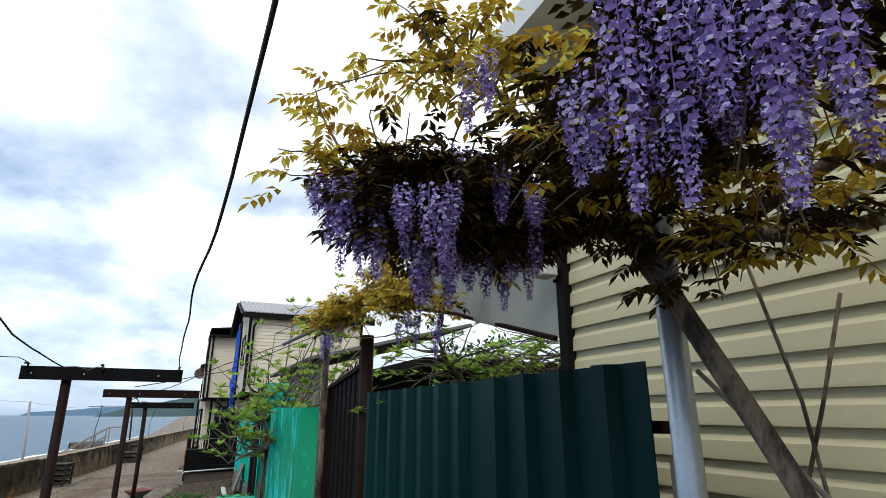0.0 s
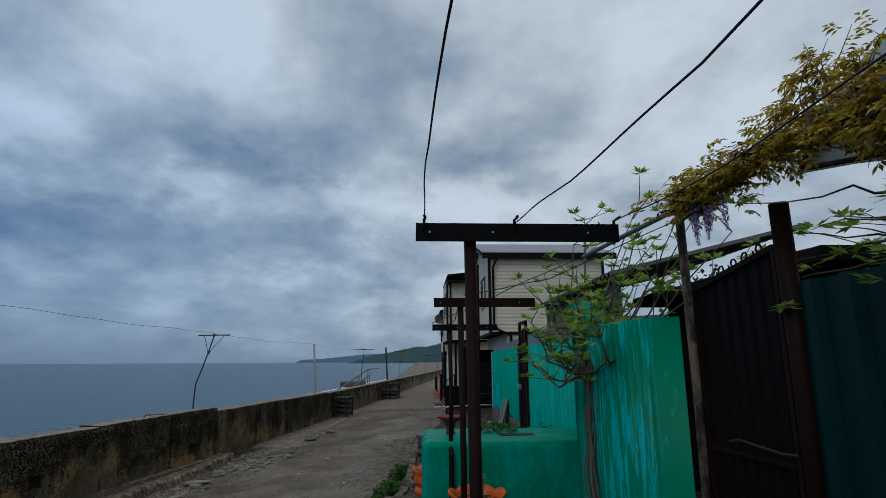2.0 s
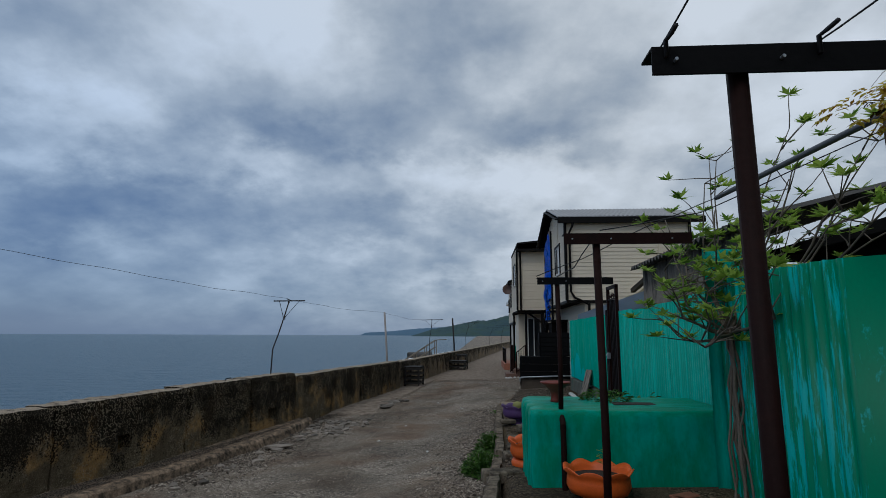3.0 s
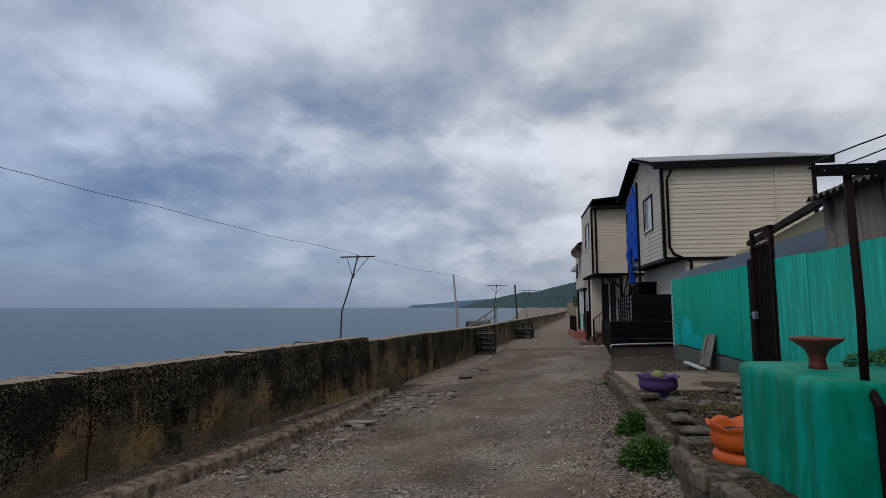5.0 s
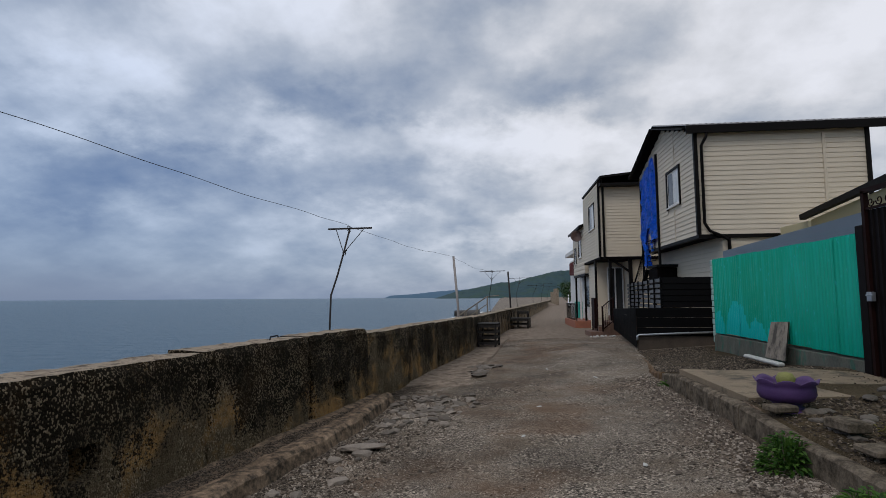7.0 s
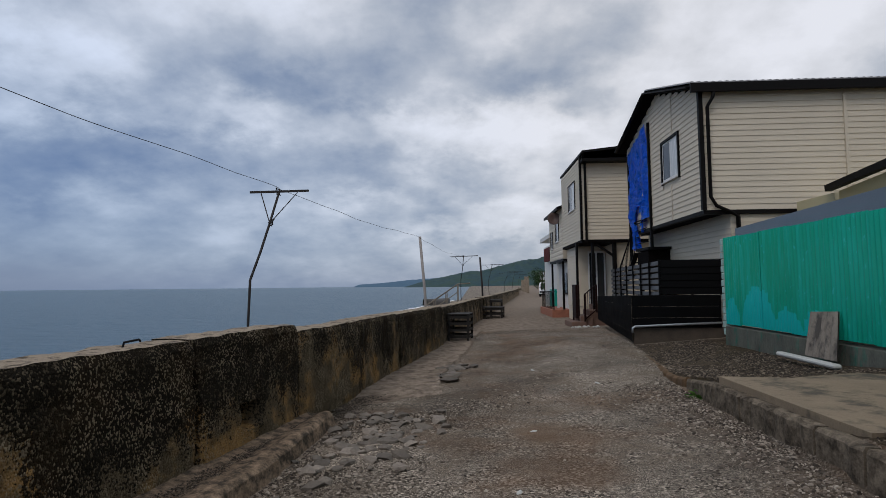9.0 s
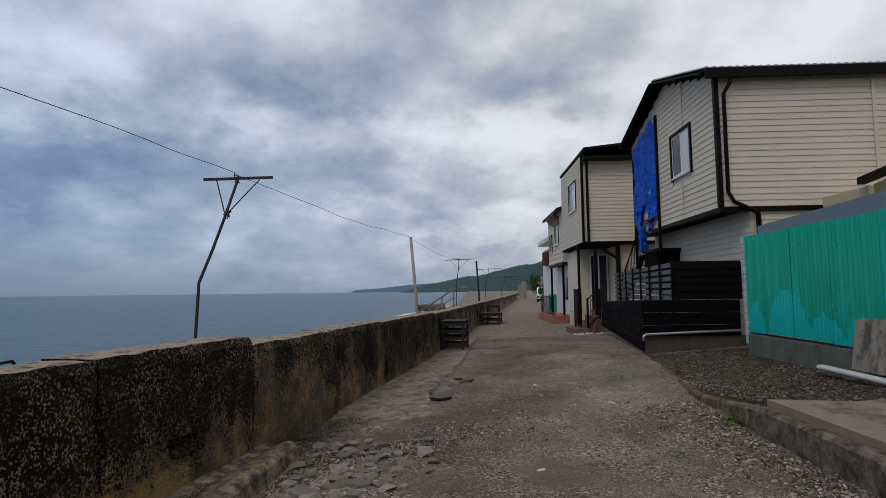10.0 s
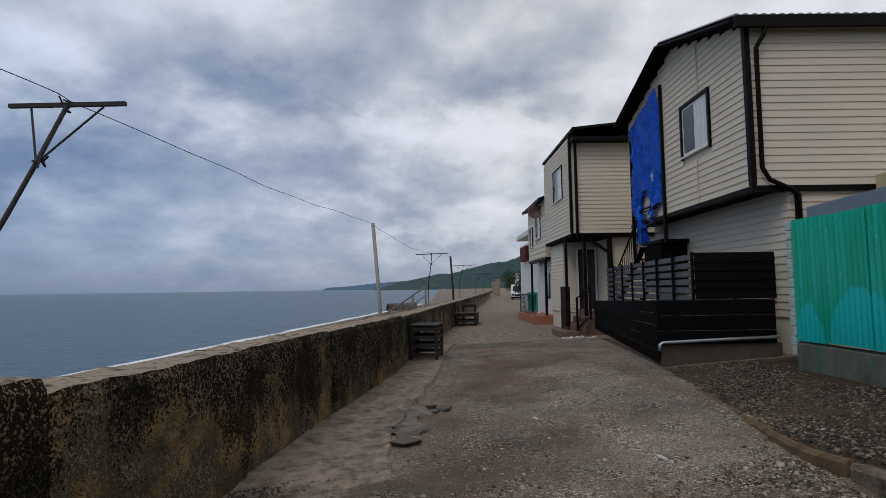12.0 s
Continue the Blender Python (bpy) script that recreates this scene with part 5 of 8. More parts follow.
def window(parent, x, y0, y1, z0, z1, frame_mat, reveal=0.06, outer=0.07):
    """A window in a wall that faces the sea (towards -x)."""
    w = part("window", (lambda b: (box(b, x - 0.03, x + 0.02, y0 - outer, y0, z0 - outer, z1 + outer, 0.003), box(b, x - 0.03, x + 0.02, y1, y1 + outer, z0 - outer, z1 + outer, 0.003), box(b, x - 0.03, x + 0.02, y0, y1, z1, z1 + outer, 0.003), b)[-1])(bmesh.new()), M["dark_trim"], parent)
    bm = bmesh.new()
    f = 0.05
    mid = (y0 + y1) / 2
    for c in ((y0, y0 + f, z0, z1), (y1 - f, y1, z0, z1), (y0 + f, y1 - f, z0, z0 + f), (y0 + f, y1 - f, z1 - f, z1), (mid - f / 2, mid + f / 2, z0 + f, z1 - f)):
        box(bm, x, x + 0.05, *c, 0.004)
    part("window_frame", bm, frame_mat, w, "white plastic window frame")
    bm = bmesh.new()
    box(bm, x - 0.05, x + 0.03, y0 - 0.02, y1 + 0.02, z0 - 0.05, z0 - 0.012, 0.003)
    part("window_sill", bm, M["white"], w)
    for a, b in ((y0 + f, mid - f / 2), (mid + f / 2, y1 - f)):
        bm = bmesh.new()
        box(bm, x + 0.002, x + 0.009, a, b, z0 + f, z1 - f)
        part("pane", bm, M["glass_dark"] if b > mid + 0.1 else M["curtain_glass"], w, "dark window pane" if b > mid + 0.1 else "window pane with a pale curtain behind it")


def make_house_one():
    h = thing("house", "two storey cream sided house with grey metal gable roof", "house")
    x0, x1, y0, y1, ridge = 1.88, 5.93, 20.62, 26.2, 23.42
    zb, ze, zr = 2.34, 5.05, 5.9
    bm = bmesh.new()
    box(bm, x0 + 0.01, x1, y0 + 0.01, y1, zb, ze - 0.05)
    v = [bm.verts.new(p) for p in ((x0 + 0.012, y0 + 0.02, ze - 0.05), (x0 + 0.012, y1, ze - 0.05), (x0 + 0.012, ridge, zr - 0.1), (x1, y0 + 0.02, ze - 0.05), (x1, y1, ze - 0.05), (x1, ridge, zr - 0.1))]
    bm.faces.new((v[0], v[2], v[1]))
    bm.faces.new((v[3], v[4], v[5]))
    upper = part("upper_wall", bm, M["siding"], h)
    siding_boards(upper, (x0, y0), (x1, y0), zb, ze - 0.02, 0.125)
    L = y1 - y0
    u = lambda y: (y1 - y) / L
    siding_boards(upper, (x0, y1), (x0, y0), zb, 0, 0.125, top=[(0, 5.05), (u(ridge), zr - 0.02), (1, 5.05)], holes=[(u(23.05), u(21.85), 3.32, 4.42)])
    bm = bmesh.new()
    box(bm, 2.46, x1 - 0.1, y0 + 0.05, y1, -0.9, zb)
    lower = part("lower_wall", bm, M["siding"], h)
    siding_boards(lower, (2.45, y1 - 0.6), (2.45, y0 + 0.05), 0.2, zb - 0.06, 0.125)
    siding_boards(lower, (2.45, y0 + 0.05), (x1, y0 + 0.05), 0.2, zb - 0.06, 0.125)
    # ribbed roof sheets
    for name, (ye, yr) in (("roof_sheet", (20.45, ridge)), ("roof_sheet", (26.4, ridge))):
        bm = bmesh.new()
        prev = None
        n = 128
        for i in range(n + 1):
            x = 1.6 + (6.42 - 1.6) * i / n
            dz = 0.022 if i % 4 in (1, 2) else 0
            col = [bm.verts.new((x, ye, 5.13 + dz)), bm.verts.new((x, yr, 6.04 + dz)), bm.verts.new((x, yr, 6.02)), bm.verts.new((x, ye, 5.11))]
            if prev:
                for k in range(4):
                    bm.faces.new((prev[k], col[k], col[(k + 1) % 4], prev[(k + 1) % 4]))
            else:
                bm.faces.new(col)
            prev = col
        part(name, bm, M["roof_metal"], h)
    bm = bmesh.new()
    for ye, yr in ((20.47, ridge), (26.38, ridge)):
        vs = [bm.verts.new(p) for p in ((1.62, ye, 4.99), (6.4, ye, 4.99), (6.4, yr, 5.9), (1.62, yr, 5.9), (1.62, ye, 5.09), (6.4, ye, 5.09), (6.4, yr, 6.0), (1.62, yr, 6.0))]
        for q in ((0, 1, 2, 3), (7, 6, 5, 4), (0, 4, 5, 1), (3, 2, 6, 7), (0, 3, 7, 4), (1, 5, 6, 2)):
            bm.faces.new([vs[i] for i in q])
    part("soffit", bm, M["roof_under"], h)
    bm = bmesh.new()
    box(bm, 1.6, 6.42, 20.39, 20.46, 4.9, 5.1, 0.004)
    part("gutter", bm, M["dark_trim"], h)
    for ye in (20.47, 26.38):
        bm = bmesh.new()
        beam(bm, (1.6, ye, 5.03), (1.6, ridge, 5.94), 0.03, 0.17, up=(1, 0, 0))
        part("bargeboard", bm, M["dark_trim"], h)
    bm = bmesh.new()
    beam(bm, (x0 - 0.02, y0 - 0.02, zb), (x0 - 0.02, y0 - 0.02, ze), 0.09)
    part("corner_trim", bm, M["dark_trim"], h)
    bm = bmesh.new()
    box(bm, x0 - 0.03, x1, y0 - 0.03, y0 + 0.1, zb - 0.09, zb, 0.003)
    box(bm, x0 - 0.03, x0 + 0.1, y0 + 0.1, y1, zb - 0.09, zb, 0.003)
    part("base_trim", bm, M["dark_trim"], h)
    bm = bmesh.new()
    box(bm, x0 + 0.1, 2.46, y0 + 0.1, y1, zb - 0.05, zb - 0.003)
    part("underside", bm, M["roof_under"], h)
    bm = bmesh.new()
    tube(bm, [(2.1, 20.43, 4.92), (2.08, 20.44, 4.8), (1.985, 20.52, 4.6), (1.985, 20.53, 2.62), (2.1, 20.53, 2.42), (2.42, 20.53, 2.27), (2.56, 20.55, 2.18), (2.58, 20.57, 0.6)], 0.038, 10)
    part("downpipe", bm, M["dark_trim"], h, smooth=True)
    for y, za, zc in ((22.45, zb, 3.25), (22.3, 4.5, 5.48)):
        bm = bmesh.new()
        box(bm, x0 - 0.03, x0 - 0.018, y - 0.02, y + 0.02, za, zc)
        part("joint_strip", bm, M["siding"], h)
    bm = bmesh.new()
    box(bm, 4.9, 4.97, y0 - 0.045, y0 - 0.018, zb, ze - 0.2, 0.003)
    part("cover_strip", bm, M["siding"], h, "cream vertical cover strip")
    bm = bmesh.new()
    beam(bm, (x1 + 0.02, y0 - 0.02, zb), (x1 + 0.02, y0 - 0.02, ze), 0.09)
    part("corner_trim", bm, M["dark_trim"], h)
    bm = bmesh.new()
    box(bm, 2.55, 2.62, y0 + 0.0, y0 + 0.03, 0.3, zb - 0.1)
    part("corner_strip", bm, M["dark_trim"], h)
    window(h, x0 - 0.012, 21.95, 23.03, 3.4, 4.4, M["white"])


make_house_one()


def make_tarp():
    t = thing("tarpaulin", "torn bright blue tarpaulin hanging over the stair landing", "tarpaulin")
    bm = bmesh.new()
    nu, nv = 22, 46
    rnd = random.Random(5)
    g = []
    for j in range(nv + 1):
        v = j / nv
        row = []
        for i in range(nu + 1):
            u = i / nu
            y = 24.05 + 1.85 * u
            ztop = 5.3 - 0.5 * u
            z = ztop - 3.3 * v
            x = 1.78 + 0.09 * noise.noise(Vector((y * 2.2, z * 1.0, 0))) + 0.05 * noise.noise(Vector((y * 7, z * 2.5, 4))) + 0.05 * math.sin(u * 19 + v * 2) * (0.3 + v) + 0.10 * abs(noise.noise(Vector((u * 6 + v * 3, v * 9, 8)))) * (0.4 + v)
            if v > 0.55:
                y = y + 0.15 * noise.noise(Vector((z * 2, u * 3, 7))) + (0.5 - u) * 0.5 * (v - 0.55)
            row.append(bm.verts.new((x, y, z)))
        g.append(row)
    for j in range(nv):
        for i in range(nu):
            v, u = j / nv, i / nu
            if v > 0.6 and noise.noise(Vector((u * 5, v * 9, 2))) > 0.12 + (0.95 - v):
                continue
            if v > 0.62 and abs(u - 0.45) < 0.18 * (v - 0.5) * 2 * (0.7 + noise.noise(Vector((v * 9, 0, 0)))):
                continue
            if v > 0.8 and (u < 0.25 + 0.2 * noise.noise(Vector((v * 12, 1, 0))) or u > 0.82):
                continue
            bm.faces.new((g[j][i], g[j + 1][i], g[j + 1][i + 1], g[j][i + 1]))
    bmesh.ops.solidify(bm, geom=bm.faces[:], thickness=0.004)
    part("sheet", bm, M["tarp"], t, smooth=True)
    bm = bmesh.new()
    beam(bm, (1.84, 24.0, 1.7), (1.84, 24.0, 5.3), 0.07)
    part("post", bm, M["black_iron"], t)
    bm = bmesh.new()
    beam(bm, (1.84, 25.97, 1.2), (1.84, 25.97, 4.8), 0.07)
    part("post", bm, M["black_iron"], t)


make_tarp()


def make_stairs():
    s = thing("outside_stair", "black iron outside stair with handrail up to the landing", "stair")
    n = 9
    for k in range(n):
        y, z = 27.6 - 0.26 * k, 0.1 + 0.19 * k
        bm = bmesh.new()
        box(bm, 1.8, 2.42, y - 0.14, y + 0.14, z - 0.035, z, 0.003)
        part("tread", bm, M["black_iron"], s)
    for x in (1.8, 2.42):
        bm = bmesh.new()
        beam(bm, (x, 27.7, -0.05), (x, 25.3, 1.68), 0.04, 0.14, up=(1, 0, 0))
        part("stringer", bm, M["black_iron"], s)
    bm = bmesh.new()
    box(bm, 1.8, 2.45, 24.2, 25.35, 1.72, 1.8, 0.004)
    part("landing", bm, M["black_iron"], s)
    bm = bmesh.new()
    tube(bm, [(1.8, 27.8, 0.85), (1.8, 25.35, 2.62), (1.8, 24.3, 2.62)], 0.022, 8)
    part("handrail", bm, M["black_iron"], s)
    for k in range(17):
        f = k / 16
        y = 27.75 - 2.4 * f
        z = -0.02 + 1.76 * f
        bm = bmesh.new()
        beam(bm, (1.8, y, z), (1.8, y, z + 0.86), 0.016)
        part("baluster", bm, M["black_iron"], s)
    for k in range(4):
        bm = bmesh.new()
        beam(bm, (1.8, 24.3, 1.95 + 0.2 * k), (1.8, 25.35, 1.95 + 0.2 * k), 0.02)
        part("rail", bm, M["black_iron"], s)
    bm = bmesh.new()
    box(bm, 1.83, 2.44, 24.3, 25.3, 0.6, 1.7)
    part("under_panel", bm, M["roof_under"], s)
    # brick porch steps with a railing
    p = thing("porch", "brown tiled porch steps with dark iron railing", "steps", (0, 0, 0))
    for i, (xa, xb, ya, yb, za, zc) in enumerate(((0.15, 0.65, 27.2, 28.6, -0.8, -0.5), (0.5, 0.9, 27.4, 28.7, -0.8, -0.32), (0.85, 1.7, 27.6, 28.8, -0.8, -0.14), (1.3, 2.3, 27.8, 29.8, -0.8, 0.02))):
        bm = bmesh.new()
        box(bm, xa, xb, ya, yb, za, zc, 0.012)
        part("step", bm, M["brown_tile"], p)
    for a, b in (((0.62, 27.3, -0.5), (0.62, 27.3, 0.45)), ((1.05, 27.45, -0.2), (1.05, 27.45, 0.75)), ((0.5, 27.7, -0.5), (0.5, 27.7, 0.75)), ((0.42, 28.3, -0.5), (0.42, 28.3, 0.75))):
        bm = bmesh.new()
        beam(bm, a, b, 0.05)
        part("post", bm, M["brown_iron"], p)
    for a, b in (((0.62, 27.3, 0.42), (1.05, 27.45, 0.75)), ((0.62, 27.3, -0.42), (1.05, 27.45, -0.1))):
        bm = bmesh.new()
        beam(bm, a, b, 0.03)
        part("rail", bm, M["brown_iron"], p)
    for k in range(6):
        f = (k + 0.5) / 6
        a = Vector((0.62, 27.3, -0.42)).lerp(Vector((1.05, 27.45, -0.1)), f)
        bm = bmesh.new()
        beam(bm, a, a + Vector((0, 0, 0.82)), 0.014)
        part("baluster", bm, M["brown_iron"], p)
    bm = bmesh.new()
    box(bm, 0.4, 0.52, 27.72, 28.3, -0.4, 0.75)
    part("side_panel", bm, M["brown_iron"], p)


make_stairs()


def make_house_two():
    h = thing("house", "cream sided house with single pitch roof and dark corner posts", "house")
    x0, x1, y0, y1 = 0.80, 3.5, 28.3, 32.4
    zb = 2.36
    bm = bmesh.new()
    v = [bm.verts.new(p) for p in ((x0 + 0.01, y0 + 0.01, zb), (x1, y0 + 0.01, zb), (x1, y1, zb), (x0 + 0.01, y1, zb), (x0 + 0.01, y0 + 0.01, 5.3), (x1, y0 + 0.01, 5.3), (x1, y1, 5.3), (x0 + 0.01, y1, 5.3))]
    for q in ((0, 3, 2, 1), (4, 5, 6, 7), (0, 1, 5, 4), (1, 2, 6, 5), (2, 3, 7, 6), (3, 0, 4, 7)):
        bm.faces.new([v[i] for i in q])
    up = part("upper_wall", bm, M["siding"], h)
    siding_boards(up, (x0, y0), (x1, y0), zb, 5.2, 0.125)
    L = y1 - y0
    siding_boards(up, (x0, y1), (x0, y0), zb, 5.35, 0.125, holes=[((y1 - 30.75) / L, (y1 - 29.35) / L, 3.6, 4.72)])
    window(h, x0 - 0.012, 29.4, 30.7, 3.65, 4.68, M["white"], outer=0.03)
    bm = bmesh.new()
    v = [bm.verts.new(p) for p in ((x0 + 0.06, y0 - 0.43, 5.22), (x1 - 0.1, y0 - 0.43, 5.25), (x1 - 0.1, y0 - 0.43, 5.69), (x0 + 0.06, y0 - 0.43, 5.42))]
    bm.faces.new(v)
    bmesh.ops.solidify(bm, geom=bm.faces[:], thickness=-0.02)
    part("gable_board", bm, M["plywood"], h, "yellow plywood gable board")
    bm = bmesh.new()
    v = [bm.verts.new(p) for p in ((x0 - 0.02, y0 - 0.45, 5.42), (x0 - 0.02, y1 + 0.2, 5.42), (x1, y1 + 0.2, 5.7), (x1, y0 - 0.45, 5.7), (x0 - 0.02, y0 - 0.45, 5.5), (x0 - 0.02, y1 + 0.2, 5.5), (x1, y1 + 0.2, 5.78), (x1, y0 - 0.45, 5.78))]
    for q in ((0, 3, 2, 1), (4, 5, 6, 7), (0, 1, 5, 4), (3, 7, 6, 2), (0, 4, 7, 3), (1, 2, 6, 5)):
        bm.faces.new([v[i] for i in q])
    part("roof", bm, M["dark_trim"], h)
    bm = bmesh.new()
    box(bm, x0 - 0.02, x1, y0 - 0.43, y0 - 0.005, 5.12, 5.22)
    part("eaves_board", bm, M["dark_trim"], h)
    for y in (y0 - 0.02,):
        bm = bmesh.new()
        beam(bm, (x0 - 0.02, y, zb), (x0 - 0.02, y, 5.4), 0.08)
        part("corner_trim", bm, M["dark_trim"], h)
    bm = bmesh.new()
    tube(bm, [(x0 - 0.02, y0 - 0.4, 5.42), (x0 + 0.14, y0 - 0.08, 5.1), (x0 + 0.14, y0 - 0.08, zb - 0.1)], 0.045, 8)
    part("downpipe", bm, M["dark_trim"], h)
    bm = bmesh.new()
    box(bm, x0 - 0.02, x1, y0 - 0.02, y1, zb - 0.1, zb - 0.004, 0.003)
    part("underside", bm, M["roof_under"], h)
    # lower storey, set back
    bm = bmesh.new()
    box(bm, 1.0, x1, 30.4, y1, -0.8, zb - 0.1)
    box(bm, 2.1, x1, 28.6, 30.4, -0.8, zb - 0.1)
    lo = part("lower_wall", bm, M["siding"], h)
    siding_boards(lo, (0.98, 30.38), (1.95, 30.38), -0.1, zb - 0.12, 0.125)
    siding_boards(lo, (0.98, y1), (0.98, 30.4), -0.1, zb - 0.12, 0.125)
    siding_boards(lo, (2.08, 28.58), (x1, 28.58), 0.1, zb - 0.12, 0.125)
    for x, y, w in ((0.62, 28.45, 0.08), (1.18, 28.42, 0.1), (1.95, 28.42, 0.13)):
        bm = bmesh.new()
        beam(bm, (x, y, -0.8), (x, y, zb - 0.1), w)
        part("porch_post", bm, M["dark_trim"], h)
    bm = bmesh.new()
    beam(bm, (1.3, 28.42, zb - 0.15), (1.95, 28.42, 1.75), 0.08)
    part("porch_brace", bm, M["dark_trim"], h)
    door = part("door", (lambda b: (box(b, 1.42, 2.05, 30.3, 30.34, 0.0, 2.0, 0.004), b)[-1])(bmesh.new()), M["glass_dark"], h)
    bm = bmesh.new()
    for x in (1.4, 1.7, 2.02):
        box(bm, x, x + 0.05, 30.24, 30.3, 0.0, 2.05, 0.004)
    box(bm, 1.45, 1.7, 30.24, 30.3, 2.0, 2.05, 0.004)
    box(bm, 1.75, 2.02, 30.24, 30.3, 2.0, 2.05, 0.004)
    part("door_frame", bm, M["white"], door, "white sliding door frame")


make_house_two()


def make_house_three():
    h = thing("house", "cream sided house with dark pitched roof further along", "house")
    x0, x1, y0, y1 = 0.85, 4.5, 32.7, 36.6
    bm = bmesh.new()
    box(bm, x0 + 0.01, x1, y0, y1, 1.9, 4.2)
    up = part("upper_wall", bm, M["siding"], h)
    siding_boards(up, (x0, y1), (x0, y0), 1.92, 4.2, 0.2, holes=[((y1 - 34.6) / 3.9, (y1 - 33.6) / 3.9, 2.7, 3.7)])
    window(h, x0 - 0.012, 33.65, 34.55, 2.75, 3.65, M["white"], outer=0.02)
    window(h, x0 - 0.03, 35.4, 36.0, 2.5, 3.3, M["white"], outer=0.02)
    bm = bmesh.new()
    box(bm, 1.25, x1, y0, y1, -0.8, 1.85)
    part("lower_wall", bm, M["white"], h)
    bm = bmesh.new()
    v = [bm.verts.new(p) for p in ((0.6, y0 - 0.1, 4.05), (0.6, y1 + 0.25, 4.05), (x1, y1 + 0.25, 5.4), (x1, y0 - 0.1, 5.4), (0.6, y0 - 0.1, 4.17), (0.6, y1 + 0.25, 4.17), (x1, y1 + 0.25, 5.52), (x1, y0 - 0.1, 5.52))]
    for q in ((0, 3, 2, 1), (4, 5, 6, 7), (0, 1, 5, 4), (3, 7, 6, 2), (0, 4, 7, 3), (1, 2, 6, 5)):
        bm.faces.new([v[i] for i in q])
    part("roof", bm, M["dark_trim"], h)
    for y in (33.2, 34.8, 36.4):
        bm = bmesh.new()
        beam(bm, (0.92, y, -0.7), (0.92, y, 1.9), 0.09)
        part("porch_post", bm, M["white"] if y == 34.8 else M["dark_trim"], h)
    bm = bmesh.new()
    box(bm, x0 - 0.02, x1, y0, y1, 1.8, 1.89)
    part("base_trim", bm, M["dark_trim"], h)
    bm = bmesh.new()
    box(bm, 1.2, 1.24, 34.0, 34.9, 0.3, 1.3)
    part("window", bm, M["glass_dark"], h)
    bm = bmesh.new()
    box(bm, 0.35, 1.25, 32.9, 37, -0.8, -0.35, 0.01)
    part("brick_base", bm, M["brick"], h, "low red brick porch base")
    bm = bmesh.new()
    beam(bm, (0.45, 32.9, 0.45), (0.45, 37, 0.45), 0.04)
    for k in range(18):
        beam(bm, (0.45, 32.95 + k * 0.235, -0.35), (0.45, 32.95 + k * 0.235, 0.45), 0.02)
    part("railing", bm, M["dark_trim"], h)
    d = thing("satellite_dish", "brown satellite dish mounted on the house corner", "satellite dish", (0.62, 33.6, 3.75), 20)
    bm = bmesh.new()
    lathe(bm, [(0.005, 0.0), (0.12, 0.012), (0.22, 0.045), (0.29, 0.09), (0.28, 0.10), (0.2, 0.05), (0.01, 0.01)], 28)
    bmesh.ops.transform(bm, matrix=pose(0, 0, 0, 80, 0, -25), verts=bm.verts[:])
    part("dish", bm, M["dish"], d, smooth=True)
    bm = bmesh.new()
    tube(bm, [(0, 0, 0), (0.1, 0.05, -0.1), (0.25, 0.05, -0.1)], 0.015, 6)
    part("bracket", bm, M["dark_trim"], d)
    # houses beyond
    h4 = thing("house", "white rendered house with flat white canopy and red awning", "house")
    bm = bmesh.new()
    box(bm, 1.7, 7, 37.4, 45, -0.9, 3.2)
    part("wall", bm, M["white"], h4)
    bm = bmesh.new()
    box(bm, 0.9, 7, 37.2, 41, 3.2, 3.42, 0.01)
    part("canopy", bm, M["white"], h4)
    bm = bmesh.new()
    for k in range(8):
        box(bm, 1.45, 1.68, 41.2 + 0.3 * k, 41.35 + 0.3 * k, 2.2, 3.0)
    part("awning", bm, M["red_paint"], h4, "red striped awning")
    bm = bmesh.new()
    box(bm, 1.3, 1.68, 38.2, 40.2, -0.8, 0.5, 0.01)
    part("porch_wall", bm, M["turquoise"], h4, "turquoise painted porch wall")
    h5 = thing("house", "plain pale house in the distance behind the van", "house")
    bm = bmesh.new()
    box(bm, 9.5, 16, 92, 110, -1, 3.0)
    part("wall", bm, M["white"], h5)
    for k, x in enumerate((5.6, 6.4)):
        p = thing("gate_pillar", "pale square gate pillar far along the wall", "pillar", (x, 100 + 3 * k, -1))
        bm = bmesh.new()
        box(bm, -0.4, 0.4, -0.4, 0.4, 0, 2.6 + k * 0.6, 0.03)
        part("pillar", bm, M["concrete_top"], p)


make_house_three()


